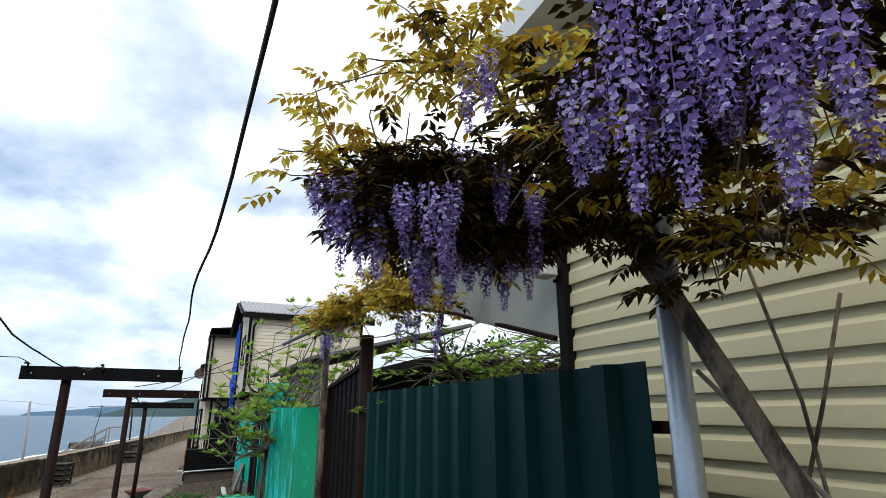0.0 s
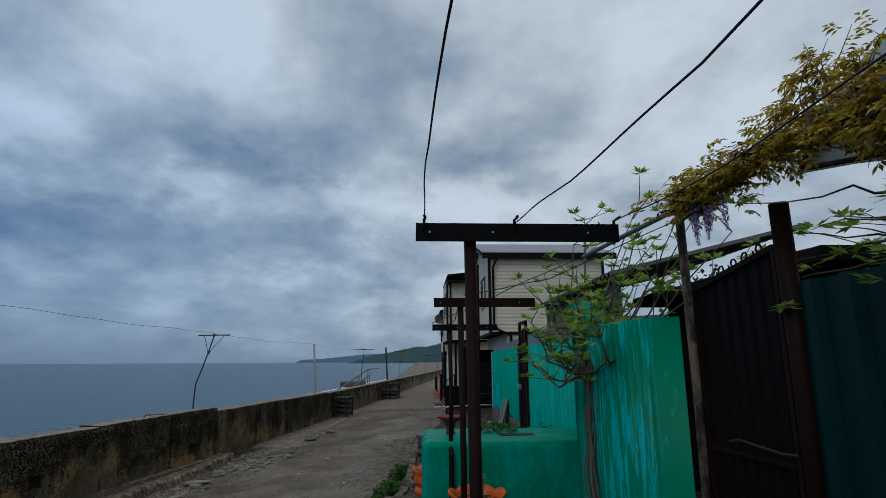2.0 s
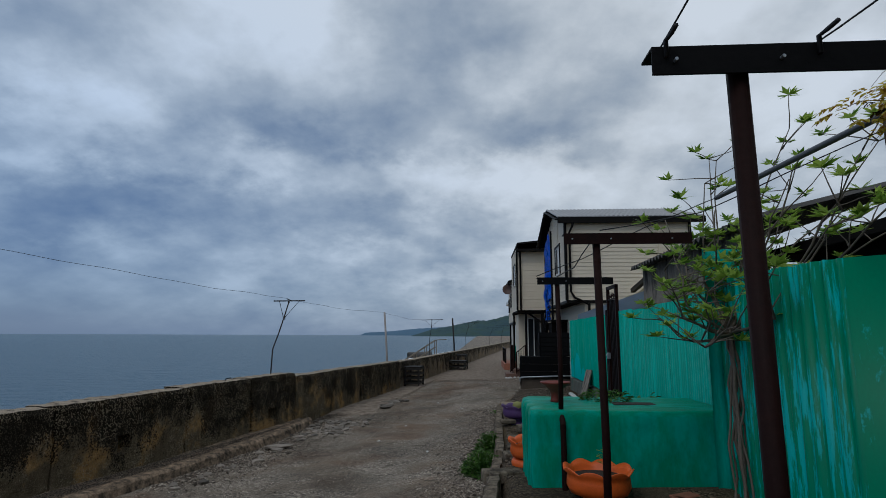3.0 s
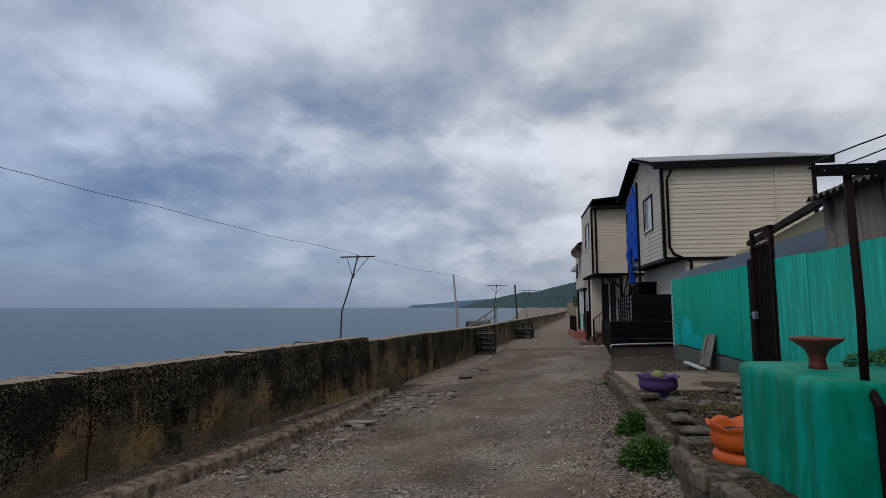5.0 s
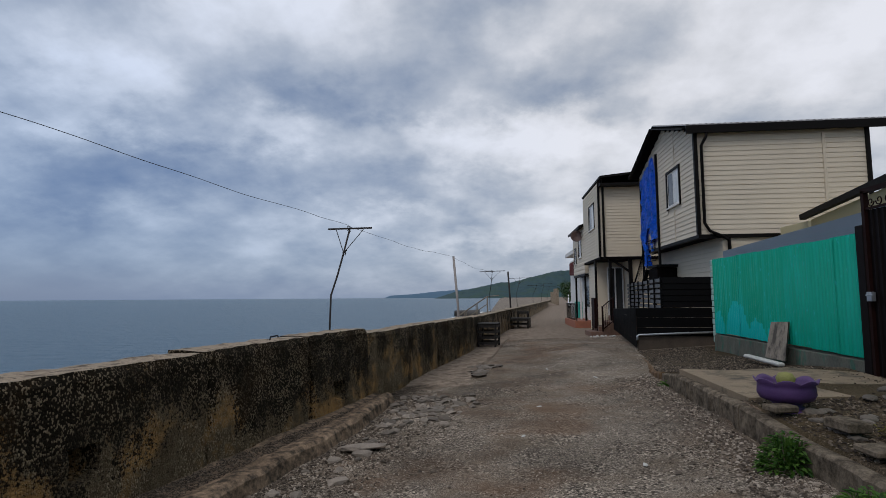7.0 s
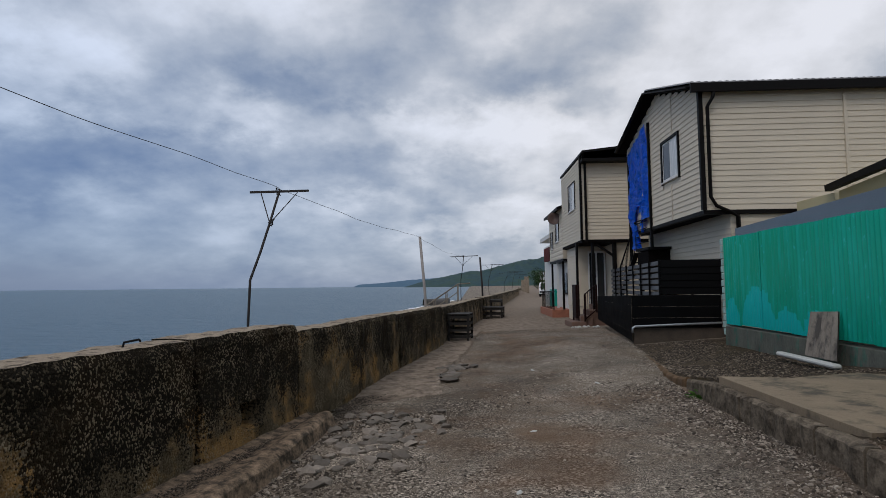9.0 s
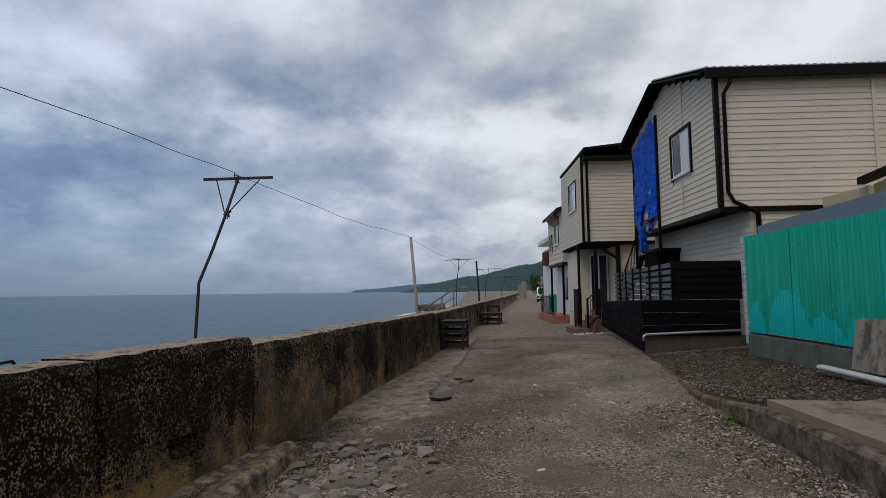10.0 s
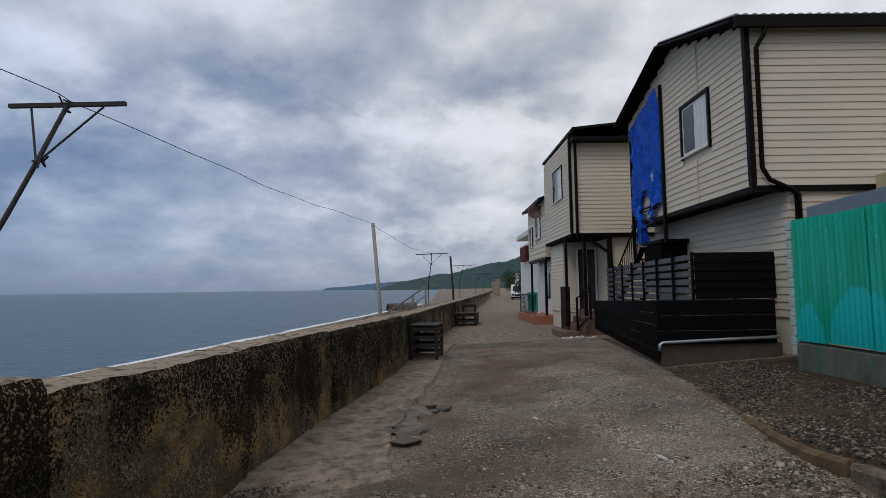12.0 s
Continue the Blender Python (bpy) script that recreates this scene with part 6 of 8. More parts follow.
def make_black_fences():
    b = thing("bin_box", "black panelled low enclosure on a concrete base with grey pipe", "enclosure")
    x0, y0, x1 = 0.30, 20.75, 2.2
    for k in range(4):
        bm = bmesh.new()
        zt = 0.5 - 0.245 * k
        box(bm, x0 - 0.01, x1, y0, y0 + 0.03, zt - 0.241 if k < 2 else -0.2, zt, 0.002) if k < 3 else None
        if k < 3:
            part("front_board", bm, M["black_panel"], b)
        else:
            bm.free()
    for k in range(5):
        bm = bmesh.new()
        zt = 0.5 - 0.2 * k
        za = zt - 0.198
        v = [bm.verts.new(p) for p in ((x0 - 0.02, y0, za), (x0 + 0.5, 26.2, 0.73 * za + 0.015), (x0 + 0.5, 26.2, 0.73 * zt + 0.015), (x0 - 0.02, y0, zt))]
        bm.faces.new(v[::-1])
        bmesh.ops.solidify(bm, geom=bm.faces[:], thickness=0.03)
        part("side_board", bm, M["black_panel"], b)
    bm = bmesh.new()
    box(bm, x0 + 0.02, x1, y0 + 0.03, 21.2, 0.46, 0.5, 0.004)
    part("top_board", bm, M["black_panel"], b)
    bm = bmesh.new()
    box(bm, x0 + 0.02, x1 + 0.1, y0 + 0.02, y0 + 0.14, -0.75, -0.2, 0.01)
    part("concrete_base", bm, M["base_concrete"], b, "stained brown concrete base")
    bm = bmesh.new()
    tube(bm, [(x0 - 0.02, y0 - 0.05, -0.3), (x0 - 0.02, y0 - 0.05, -0.2), (x0 + 0.03, y0 - 0.05, -0.17), (1.3, y0 - 0.05, -0.13), (x1, y0 - 0.05, -0.10)], 0.026, 10)
    part("pipe", bm, M["galvanised"], b, "grey plastic pipe", smooth=True)
    f = thing("slat_fence", "black louvred metal fence screening the stair", "fence")
    cx, cy = 1.0, 20.95
    ex, ey = 1.72, 28.0
    nrow = 7
    posts = 7
    for i in range(posts):
        t0, t1 = i / posts, (i + 1) / posts
        for k in range(nrow):
            z = 0.3 + 0.14 * k
            bm = bmesh.new()
            a = Vector((cx + (ex - cx) * t0, cy + (ey - cy) * t0, z))
            c = Vector((cx + (ex - cx) * t1, cy + (ey - cy) * t1, z))
            v = [bm.verts.new(p) for p in (a + Vector((0.03, 0, 0.02)), c + Vector((0.03, 0, 0.02)), c + Vector((-0.02, 0, 0.035)), a + Vector((-0.02, 0, 0.035)), a + Vector((0.0, 0, 0.128)), c + Vector((0.0, 0, 0.128)))]
            bm.faces.new((v[0], v[3], v[2], v[1]))
            bm.faces.new((v[3], v[4], v[5], v[2]))
            part("slat", bm, M["slat"], f)
        bm = bmesh.new()
        a = Vector((cx + (ex - cx) * t0 - 0.03, cy + (ey - cy) * t0, 0))
        beam(bm, a + Vector((0, 0, 0.1)), a + Vector((0, 0, 1.3)), 0.035)
        part("post", bm, M["black_panel"], f)
    for k in range(5):
        z = 0.52 + 0.15 * k
        bm = bmesh.new()
        v = [bm.verts.new(p) for p in ((cx, cy + 0.03, z - 0.01), (2.35, cy + 0.03, z - 0.01), (2.35, cy - 0.02, z + 0.005), (cx, cy - 0.02, z + 0.005), (cx, cy, z + 0.165), (2.35, cy, z + 0.165))]
        bm.faces.new((v[0], v[1], v[2], v[3]))
        bm.faces.new((v[3], v[2], v[5], v[4]))
        part("front_slat", bm, M["black_panel"], f)
    for x in (cx, 1.7, 2.33):
        bm = bmesh.new()
        beam(bm, (x, cy + 0.06, 0.5), (x, cy + 0.06, 1.29), 0.04)
        part("post", bm, M["black_panel"], f)


make_black_fences()


# ---- side buildings behind the fences ----
def make_side_buildings():
    s = thing("house", "yellow vinyl sided house wall with white fascia and dark corner", "house")
    bm = bmesh.new()
    box(bm, 2.16, 5.5, -4, 2.66, -0.5, 3.85)
    wall = part("wall", bm, M["siding_yellow"], s)
    siding_boards(wall, (2.14, 2.68), (2.14, -4), -0.3, 3.85, 0.132, 0.022, mat=M["siding_yellow"])
    bm = bmesh.new()
    beam(bm, (2.11, 2.7, -0.3), (2.11, 2.7, 3.8), 0.07)
    part("corner_trim", bm, M["dark_trim"], s)
    bm = bmesh.new()
    v = [bm.verts.new(p) for p in ((1.75, 3.05, 3.95), (1.75, -4, 3.95), (5.5, -4, 4.0), (5.5, 3.05, 4.0), (1.75, 3.05, 4.15), (1.75, -4, 4.15), (5.5, -4, 5.0), (5.5, 3.05, 5.0))]
    for q in ((0, 3, 2, 1), (4, 5, 6, 7), (0, 1, 5, 4), (3, 7, 6, 2), (0, 4, 7, 3), (1, 2, 6, 5)):
        bm.faces.new([v[i] for i in q])
    part("roof", bm, M["white"], s, "white eaves board")
    lamp = thing("floodlight", "small grey security light on the house corner", "lamp", (2.05, 2.72, 2.42))
    bm = bmesh.new()
    box(bm, -0.10, 0.0, -0.05, 0.07, -0.03, 0.05, 0.008)
    part("housing", bm, M["white_grey"], lamp)
    bm = bmesh.new()
    box(bm, -0.24, -0.11, -0.02, 0.08, 0.0, 0.07, 0.02)
    part("sensor", bm, M["white_grey"], lamp)
    bm = bmesh.new()
    beam(bm, (0.0, 0, -0.05), (0.06, 0, -0.05), 0.02)
    part("bracket", bm, M["dark_trim"], lamp)
    # arched canopy of translucent sheet
    c = thing("canopy", "arched translucent canopy with dark iron frame and scrolls", "canopy")
    arc = [(5.02, 2.60), (4.88, 2.76), (4.64, 2.91), (4.33, 3.02), (3.98, 3.07), (3.55, 3.07), (3.15, 3.02), (2.74, 2.94)]
    def at(u, w):
        yy = float(np.interp(u, np.linspace(0, 1, 8), [p[0] for p in arc]))
        zz = float(np.interp(u, np.linspace(0, 1, 8), [p[1] for p in arc]))
        return Vector((1.9 + 0.2 * max(0, (3.4 - yy) / 0.7) + 0.5 * w, yy - 0.25 * w, zz))
    bm = bmesh.new()
    g = [[bm.verts.new(at(i / 24, j / 4)) for j in range(5)] for i in range(25)]
    for i in range(24):
        for j in range(4):
            bm.faces.new((g[i][j], g[i + 1][j], g[i + 1][j + 1], g[i][j + 1]))
    bmesh.ops.solidify(bm, geom=bm.faces[:], thickness=0.008)
    part("sheet", bm, M["polycarb"], c, smooth=True)
    bm = bmesh.new()
    pts = [at(i / 24, 0) for i in range(25)]
    v0 = [bm.verts.new(p) for p in pts]
    v1 = [bm.verts.new((p.x + 0.03, p.y, lerp_table([(2.6, 1.98), (3.95, 2.35), (5.02, 2.58)], p.y))) for p in pts]
    for v in v0:
        v.co.x += 0.03
    for i in range(24):
        if (v0[i].co - v1[i].co).length > 1e-4 or i > 0:
            bm.faces.new((v0[i], v0[i + 1], v1[i + 1], v1[i]))
    part("end_panel", bm, M["polycarb"], c)
    bm = bmesh.new()
    tube(bm, [p + Vector((-0.03, -0.03, -0.10)) for p in pts[1:]], 0.018, 6)
    tube(bm, [(1.9, 4.9, 2.58), (1.9, 3.95, 2.37), (2.04, 2.72, 2.02)], 0.017, 6)
    tube(bm, [(1.9, 4.45, 2.86), (1.9, 3.5, 2.68), (2.05, 2.72, 2.5)], 0.016, 6)
    tube(bm, [(2.2, 4.4, 2.95), (2.2, 2.9, 2.72)], 0.012, 6)
    tube(bm, [(1.7, 3.64, 2.2), (1.7, 3.58, 2.42), (1.7, 3.35, 2.58), (1.8, 3.0, 2.75), (1.95, 2.75, 2.85)], 0.022, 8)
    part("frame", bm, M["brown_iron"], c)
    bm = bmesh.new()
    prev = None
    for p in pts:
        col = [bm.verts.new(p + Vector((-0.035, 0.0, 0.01))), bm.verts.new(p + Vector((-0.035, -0.05, -0.08)))]
        if prev:
            bm.faces.new((prev[0], col[0], col[1], prev[1]))
        prev = col
    part("edge_strip", bm, M["white_grey"], c)
    for y, z, r in ((3.22, 2.44, 0.07), (3.0, 2.55, 0.06), (3.42, 2.32, 0.05)):
        bm = bmesh.new()
        scroll(bm, (1.97, y, z), r, 1.6, rad=0.009)
        part("scroll", bm, M["brown_iron"], c)
    # lean-to shed with corrugated sheets
    sh = thing("shed", "lean-to shed of weathered corrugated asbestos sheets", "shed")
    for i, (a, b) in enumerate(((8.2, 9.3), (9.33, 10.3), (10.33, 11.3), (11.33, 12.1))):
        bm = bmesh.new()
        corrugated(bm, [(1.84, a), (1.84, b)], 1.2, 2.36, 0.15, 0.05)
        part("wall_sheet", bm, M["asbestos"], sh, smooth=True)
    bm = bmesh.new()
    prev = None
    for k in range(170):
        y = 7.9 + k * 0.025
        dz = 0.03 * math.sin(2 * math.pi * y / 0.15)
        col = [bm.verts.new((1.62, y, 2.36 + dz)), bm.verts.new((4.2, y, 3.0 + dz)), bm.verts.new((4.2, y, 2.985 + dz)), bm.verts.new((1.62, y, 2.345 + dz))]
        if prev:
            for j in range(4):
                bm.faces.new((prev[j], col[j], col[(j + 1) % 4], prev[(j + 1) % 4]))
        prev = col
    part("roof", bm, M["asbestos_dark"], sh)
    # long low grey blue wall and cream outbuilding
    w = thing("outbuilding", "cream sided outbuilding with dark low pitched roof", "outbuilding")
    bm = bmesh.new()
    box(bm, 3.7, 8.5, 19.2, 20.4, 0, 2.45)
    wl = part("wall", bm, M["siding_yellow"], w)
    bm = bmesh.new()
    vs = [bm.verts.new(p) for p in ((3.72, 19.1, 0.0), (2.9, 12.5, 0.0), (2.9, 12.5, 2.78), (3.72, 19.1, 2.46))]
    bm.faces.new(vs)
    bmesh.ops.solidify(bm, geom=bm.faces[:], thickness=0.1)
    part("side_wall", bm, M["siding_yellow"], w)
    bm = bmesh.new()
    beam(bm, (3.62, 19.25, 2.54), (2.8, 12.4, 2.88), 0.12, 0.12)
    part("eaves_beam", bm, M["dark_trim"], w)
    gw = thing("boundary_wall", "smooth pale blue grey boundary wall behind the fence", "wall")
    bm = bmesh.new()
    vs = [bm.verts.new(p) for p in ((2.02, 19.6, 0.0), (2.35, 12.0, 0.0), (2.35, 12.0, 2.15), (2.02, 19.6, 1.83))]
    bm.faces.new(vs)
    bmesh.ops.solidify(bm, geom=bm.faces[:], thickness=0.08)
    part("wall", bm, M["blue_grey"], gw)
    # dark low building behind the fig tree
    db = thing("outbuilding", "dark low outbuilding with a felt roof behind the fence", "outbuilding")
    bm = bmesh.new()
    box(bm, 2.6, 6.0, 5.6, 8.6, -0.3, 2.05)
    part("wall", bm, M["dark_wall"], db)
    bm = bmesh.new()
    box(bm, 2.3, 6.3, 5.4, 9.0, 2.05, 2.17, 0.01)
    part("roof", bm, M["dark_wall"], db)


make_side_buildings()


def make_van():
    v = thing("van", "small white van parked on the promenade far away", "van", (6.3, 78, -0.85), -8)
    bm = bmesh.new()
    prof = [(-2.3, 0.35), (-2.3, 0.95), (-1.6, 1.1), (-1.05, 1.75), (-0.4, 1.95), (2.2, 1.95), (2.3, 0.4)]
    l = [bm.verts.new((-0.85, y, z)) for y, z in prof]
    r = [bm.verts.new((0.85, y, z)) for y, z in prof]
    bm.faces.new(l)
    bm.faces.new(r[::-1])
    for k in range(len(prof)):
        j = (k + 1) % len(prof)
        bm.faces.new((l[k], r[k], r[j], l[j]))
    bmesh.ops.recalc_face_normals(bm, faces=bm.faces[:])
    bmesh.ops.bevel(bm, geom=bm.edges[:], offset=0.07, segments=2, affect="EDGES")
    part("body", bm, M["van_white"], v, smooth=False)
    bm = bmesh.new()
    vs = [bm.verts.new(p) for p in ((-0.72, -1.62, 1.14), (0.72, -1.62, 1.14), (0.66, -1.12, 1.72), (-0.66, -1.12, 1.72))]
    bm.faces.new(vs)
    bmesh.ops.translate(bm, vec=(0, -0.02, 0.02), verts=bm.verts[:])
    part("windscreen", bm, M["glass_dark"], v)
    bm = bmesh.new()
    box(bm, -0.5, 0.5, -2.36, -2.31, 0.6, 0.8, 0.01)
    part("grille", bm, M["black_iron"], v)
    bm = bmesh.new()
    box(bm, -0.88, 0.88, -2.4, -2.28, 0.33, 0.52, 0.02)
    part("bumper", bm, M["black_iron"], v)
    for x in (-0.68, 0.68):
        bm = bmesh.new()
        box(bm, x - 0.12, x + 0.12, -2.35, -2.3, 0.65, 0.85, 0.01)
        part("headlight", bm, M["glass_dark"], v)
    for x in (-0.75, 0.75):
        for y in (-1.5, 1.5):
            bm = bmesh.new()
            tube(bm, [(x - 0.1, y, 0.32), (x + 0.1, y, 0.32)], 0.32, 18)
            part("wheel", bm, M["black_iron"], v)


make_van()


def make_beach_stairs():
    s = thing("beach_stairs", "pale wooden railing of the stairs down to the beach", "stairs", (-3.55, 37.4, -0.6))
    for side in (0.0, 0.8):
        bm = bmesh.new()
        tube(bm, [(-2.4, side * 2, 0.1), (-0.4, side * 2 + 1.5, 1.45), (0.3, side * 2 + 1.5, 1.5)], 0.026, 8)
        part("handrail", bm, M["pale_wood"], s)
        bm = bmesh.new()
        tube(bm, [(-2.4, side * 2, -0.35), (-0.4, side * 2 + 1.5, 1.0)], 0.022, 8)
        part("handrail", bm, M["pale_wood"], s)
        for k in range(4):
            f = k / 3
            x, y, z = -2.3 + 1.9 * f, side * 2 + 0.1 + 1.4 * f, 0.15 + 1.3 * f
            bm = bmesh.new()
            beam(bm, (x, y, z - 1.6), (x, y, z), 0.05)
            part("post", bm, M["pale_wood"], s)
    bt = thing("upturned_boat", "dark upturned rowing boat on the beach", "boat", (-5.4, 43.5, -0.75), 60)
    bm = bmesh.new()
    rings = []
    for i in range(9):
        x = -1.5 + 3.0 * i / 8
        w = 0.55 * math.sin(math.pi * (i + 0.3) / 8.6)
        rings.append([bm.verts.new((x, w * math.cos(a), 0.3 + 0.4 * math.sin(a))) for a in np.linspace(0, math.pi, 9)])
    for a, b in zip(rings, rings[1:]):
        for k in range(8):
            bm.faces.new((a[k], a[k + 1], b[k + 1], b[k]))
    part("hull", bm, M["boat"], bt, smooth=True)


make_beach_stairs()


# ---- crates and rubbish beside the sea wall ----
def crate(at, turn, label, sx=0.55, sy=0.75, sz=0.78, slats=5):
    c = thing("wooden_crate", label, "crate", at, turn)
    for x in (0, sx):
        for y in (0, sy):
            bm = bmesh.new()
            beam(bm, (x, y, 0), (x + 0.01, y, sz), 0.055)
            part("corner_post", bm, M["dark_wood"], c)
    for k in range(slats):
        z = 0.06 + (sz - 0.12) * k / (slats - 1)
        for (a, b) in (((0, -0.03, z), (sx, -0.03, z)), ((0, sy + 0.03, z), (sx, sy + 0.03, z)), ((sx + 0.03, 0, z), (sx + 0.03, sy, z)), ((-0.03, 0, z), (-0.03, sy, z))):
            bm = bmesh.new()
            beam(bm, a, b, 0.018, 0.07, up=(0, 0, 1)) if a[1] == b[1] else beam(bm, a, b, 0.018, 0.07)
            part("slat", bm, M["dark_wood"], c)
    bm = bmesh.new()
    box(bm, -0.04, sx + 0.04, -0.04, sy + 0.04, sz, sz + 0.03, 0.005)
    part("lid", bm, M["dark_wood"], c, "dark weathered board lid")


crate((-3.83, 23.2, -0.82), -8, "dark wooden slatted crate standing against the sea wall", 0.52, 0.75, 0.8)
crate((-2.75, 33.2, -0.8), -8, "dark wooden bench frame standing against the sea wall", 0.9, 1.1, 0.55, 3)
crate((-2.3, 34.6, -0.8), -8, "dark broken wooden chair frame beside the wall", 0.5, 0.5, 0.85, 3)
for k, (x, y, r, ln) in enumerate(((-3.75, 22.6, 70, 0.9), (-3.95, 22.9, 60, 0.7), (-3.3, 23.3, 85, 0.5), (-4.1, 21.6, 40, 0.4))):
    t = thing("driftwood", "short dark plank lying by the sea wall", "plank", (x, y, -0.76), r, "planks by the wall")
    bm = bmesh.new()
    box(bm, -ln / 2, ln / 2, -0.04, 0.04, -0.02, 0.03, 0.008)
    part("plank", bm, M["dark_wood"], t)


def make_litter():
    """Small things that lie about: a pale cuttlebone, chips and twigs on the gravel."""
    rnd = random.Random(91)
    for k in range(16):
        x, y = rnd.uniform(-3.2, -1.2), rnd.uniform(8.5, 20)
        t = thing("twig", "short dry twig lying on the gravel", "twig", (x, y, ground_z(x, y) + 0.012), rnd.uniform(0, 360), "twigs on the gravel")
        bm = bmesh.new()
        ln = rnd.uniform(0.06, 0.16)
        tube(bm, [(-ln, 0, 0), (0, 0.01, 0.004), (ln, -0.008, 0)], 0.0035, 5)
        part("stick", bm, M["twig"], t)
    for k, (x, y) in enumerate(((-2.62, 14.2), (-1.9, 11.4), (-1.5, 16.3), (-2.9, 12.6), (-2.2, 18.0))):
        stone("pale_stone", (x, y, ground_z(x, y) + 0.01), (0.045, 0.02, 0.014), 500 + k, M["white_grey"], "small flat white stone on the gravel", "stone", "white stones on the gravel")


def make_leaning_sheet():
    s = thing("leaning_sheet", "weathered corrugated sheet leaning against the fence", "sheet", (1.47, 16.27, -0.27))
    bm = bmesh.new()
    n = 30
    f, b = [], []
    for k in range(n + 1):
        u = k / n
        w = 0.022 * math.sin(2 * math.pi * u * 5.5)
        f.append((bm.verts.new((0.0 + w, -0.35 + 0.68 * u, 0)), bm.verts.new((0.2 + w, -0.12 + 0.6 * u, 0.63 - 0.03 * u))))
        b.append((bm.verts.new((0.012 + w, -0.35 + 0.68 * u, 0)), bm.verts.new((0.212 + w, -0.12 + 0.6 * u, 0.63 - 0.03 * u))))
    for k in range(n):
        bm.faces.new((f[k][0], f[k][1], f[k + 1][1], f[k + 1][0]))
        bm.faces.new((b[k][0], b[k + 1][0], b[k + 1][1], b[k][1]))
        bm.faces.new((f[k][1], b[k][1], b[k + 1][1], f[k + 1][1]))
    part("sheet", bm, M["asbestos"], s, smooth=True)
    p = thing("plank", "long white painted plank lying below the leaning sheet", "plank", (1.25, 16.2, -0.28), 88)
    bm = bmesh.new()
    box(bm, -0.68, 0.68, -0.055, 0.055, -0.03, 0.03, 0.02)
    part("plank", bm, M["white_grey"], p)


make_leaning_sheet()


# ---- climbing plants ----
def branch_points(a, b, sag=0.0, n=7, wig=0.04, seed=0):
    a, b = Vector(a), Vector(b)
    out = []
    for k in range(n + 1):
        f = k / n
        p = a.lerp(b, f) + Vector((0, 0, 4 * sag * f * (1 - f)))
        q = p * 3 + Vector((seed, seed * 2.3, 0))
        w = wig * min(1, 4 * f * (1 - f) + 0.2) if 0 < k < n else 0
        out.append(p + Vector((noise.noise(q), noise.noise(q + Vector((5, 5, 5))), noise.noise(q + Vector((9, 1, 3))))) * w)
    return out


def compound_leaf(bm, at, d, length, rnd, leaflets=5, width=0.011, size=0.045):
    """A pinnate leaf: pairs of pointed leaflets that hang a little along a stalk."""
    d = d.normalized()
    side = d.cross(Vector((0, 0, 1)))
    if side.length < 0.1:
        side = Vector((1, 0, 0))
    side.normalize()
    for k in range(leaflets):
        f = (k + 1) / (leaflets + 0.5)
        p = at + d * length * f - Vector((0, 0, 0.25 * length * f * f))
        for s in (-1, 1):
            v = side * s + d * 0.5 + Vector((0, 0, rnd.uniform(-0.9, 0.1)))
            leaf(bm, p, v, size * rnd.uniform(0.75, 1.15), width * rnd.uniform(0.8, 1.2), 0.5)
    p = at + d * length - Vector((0, 0, 0.25 * length))
    leaf(bm, p, d + Vector((0, 0, -0.5)), size * 1.1, width, 0.4)


def raceme_mesh(length, rnd, wide=0.034):
    """A hanging cluster: a stalk with many small two-lipped flowers, wide above and narrow at the tip."""
    bm = bmesh.new()
    tube(bm, [(0, 0, 0), (0.004, 0, -length * 0.5), (0, 0.003, -length)], 0.0016, 4)
    n = int(length * 600)
    for k in range(n):
        f = (k + rnd.random()) / n
        r = wide * (1 - 0.75 * f ** 1.6) * rnd.uniform(0.55, 1.1)
        a = k * 2.4 + rnd.uniform(-0.4, 0.4)
        c = Vector((r * math.cos(a), r * math.sin(a), -length * f - 0.006))
        out = Vector((math.cos(a), math.sin(a), rnd.uniform(-0.6, 0.2))).normalized()
        s = (0.0078 if f < 0.75 else 0.0055) * rnd.uniform(0.8, 1.2)
        side = out.cross(Vector((0, 0, 1))).normalized()
        up = side.cross(out).normalized()
        # upper petal, cupped, and a folded keel below it
        c0 = bm.verts.new(c)
        ring = [bm.verts.new(c + side * s * x + up * s * y + out * s * z) for x, y, z in ((-0.95, 0.2, 0.35), (-0.6, 1.05, 0.15), (0.6, 1.05, 0.15), (0.95, 0.2, 0.35))]
        for i in range(3):
            bm.faces.new((c0, ring[i], ring[i + 1]))
        k0, k1, k2, k3 = (bm.verts.new(c + side * s * x + up * s * y + out * s * z) for x, y, z in ((0, 0.1, 0.2), (-0.32, -0.5, 1.0), (0, -0.35, 1.5), (0.32, -0.5, 1.0)))
        bm.faces.new((k0, k1, k2))
        bm.faces.new((k0, k2, k3))
    return bm


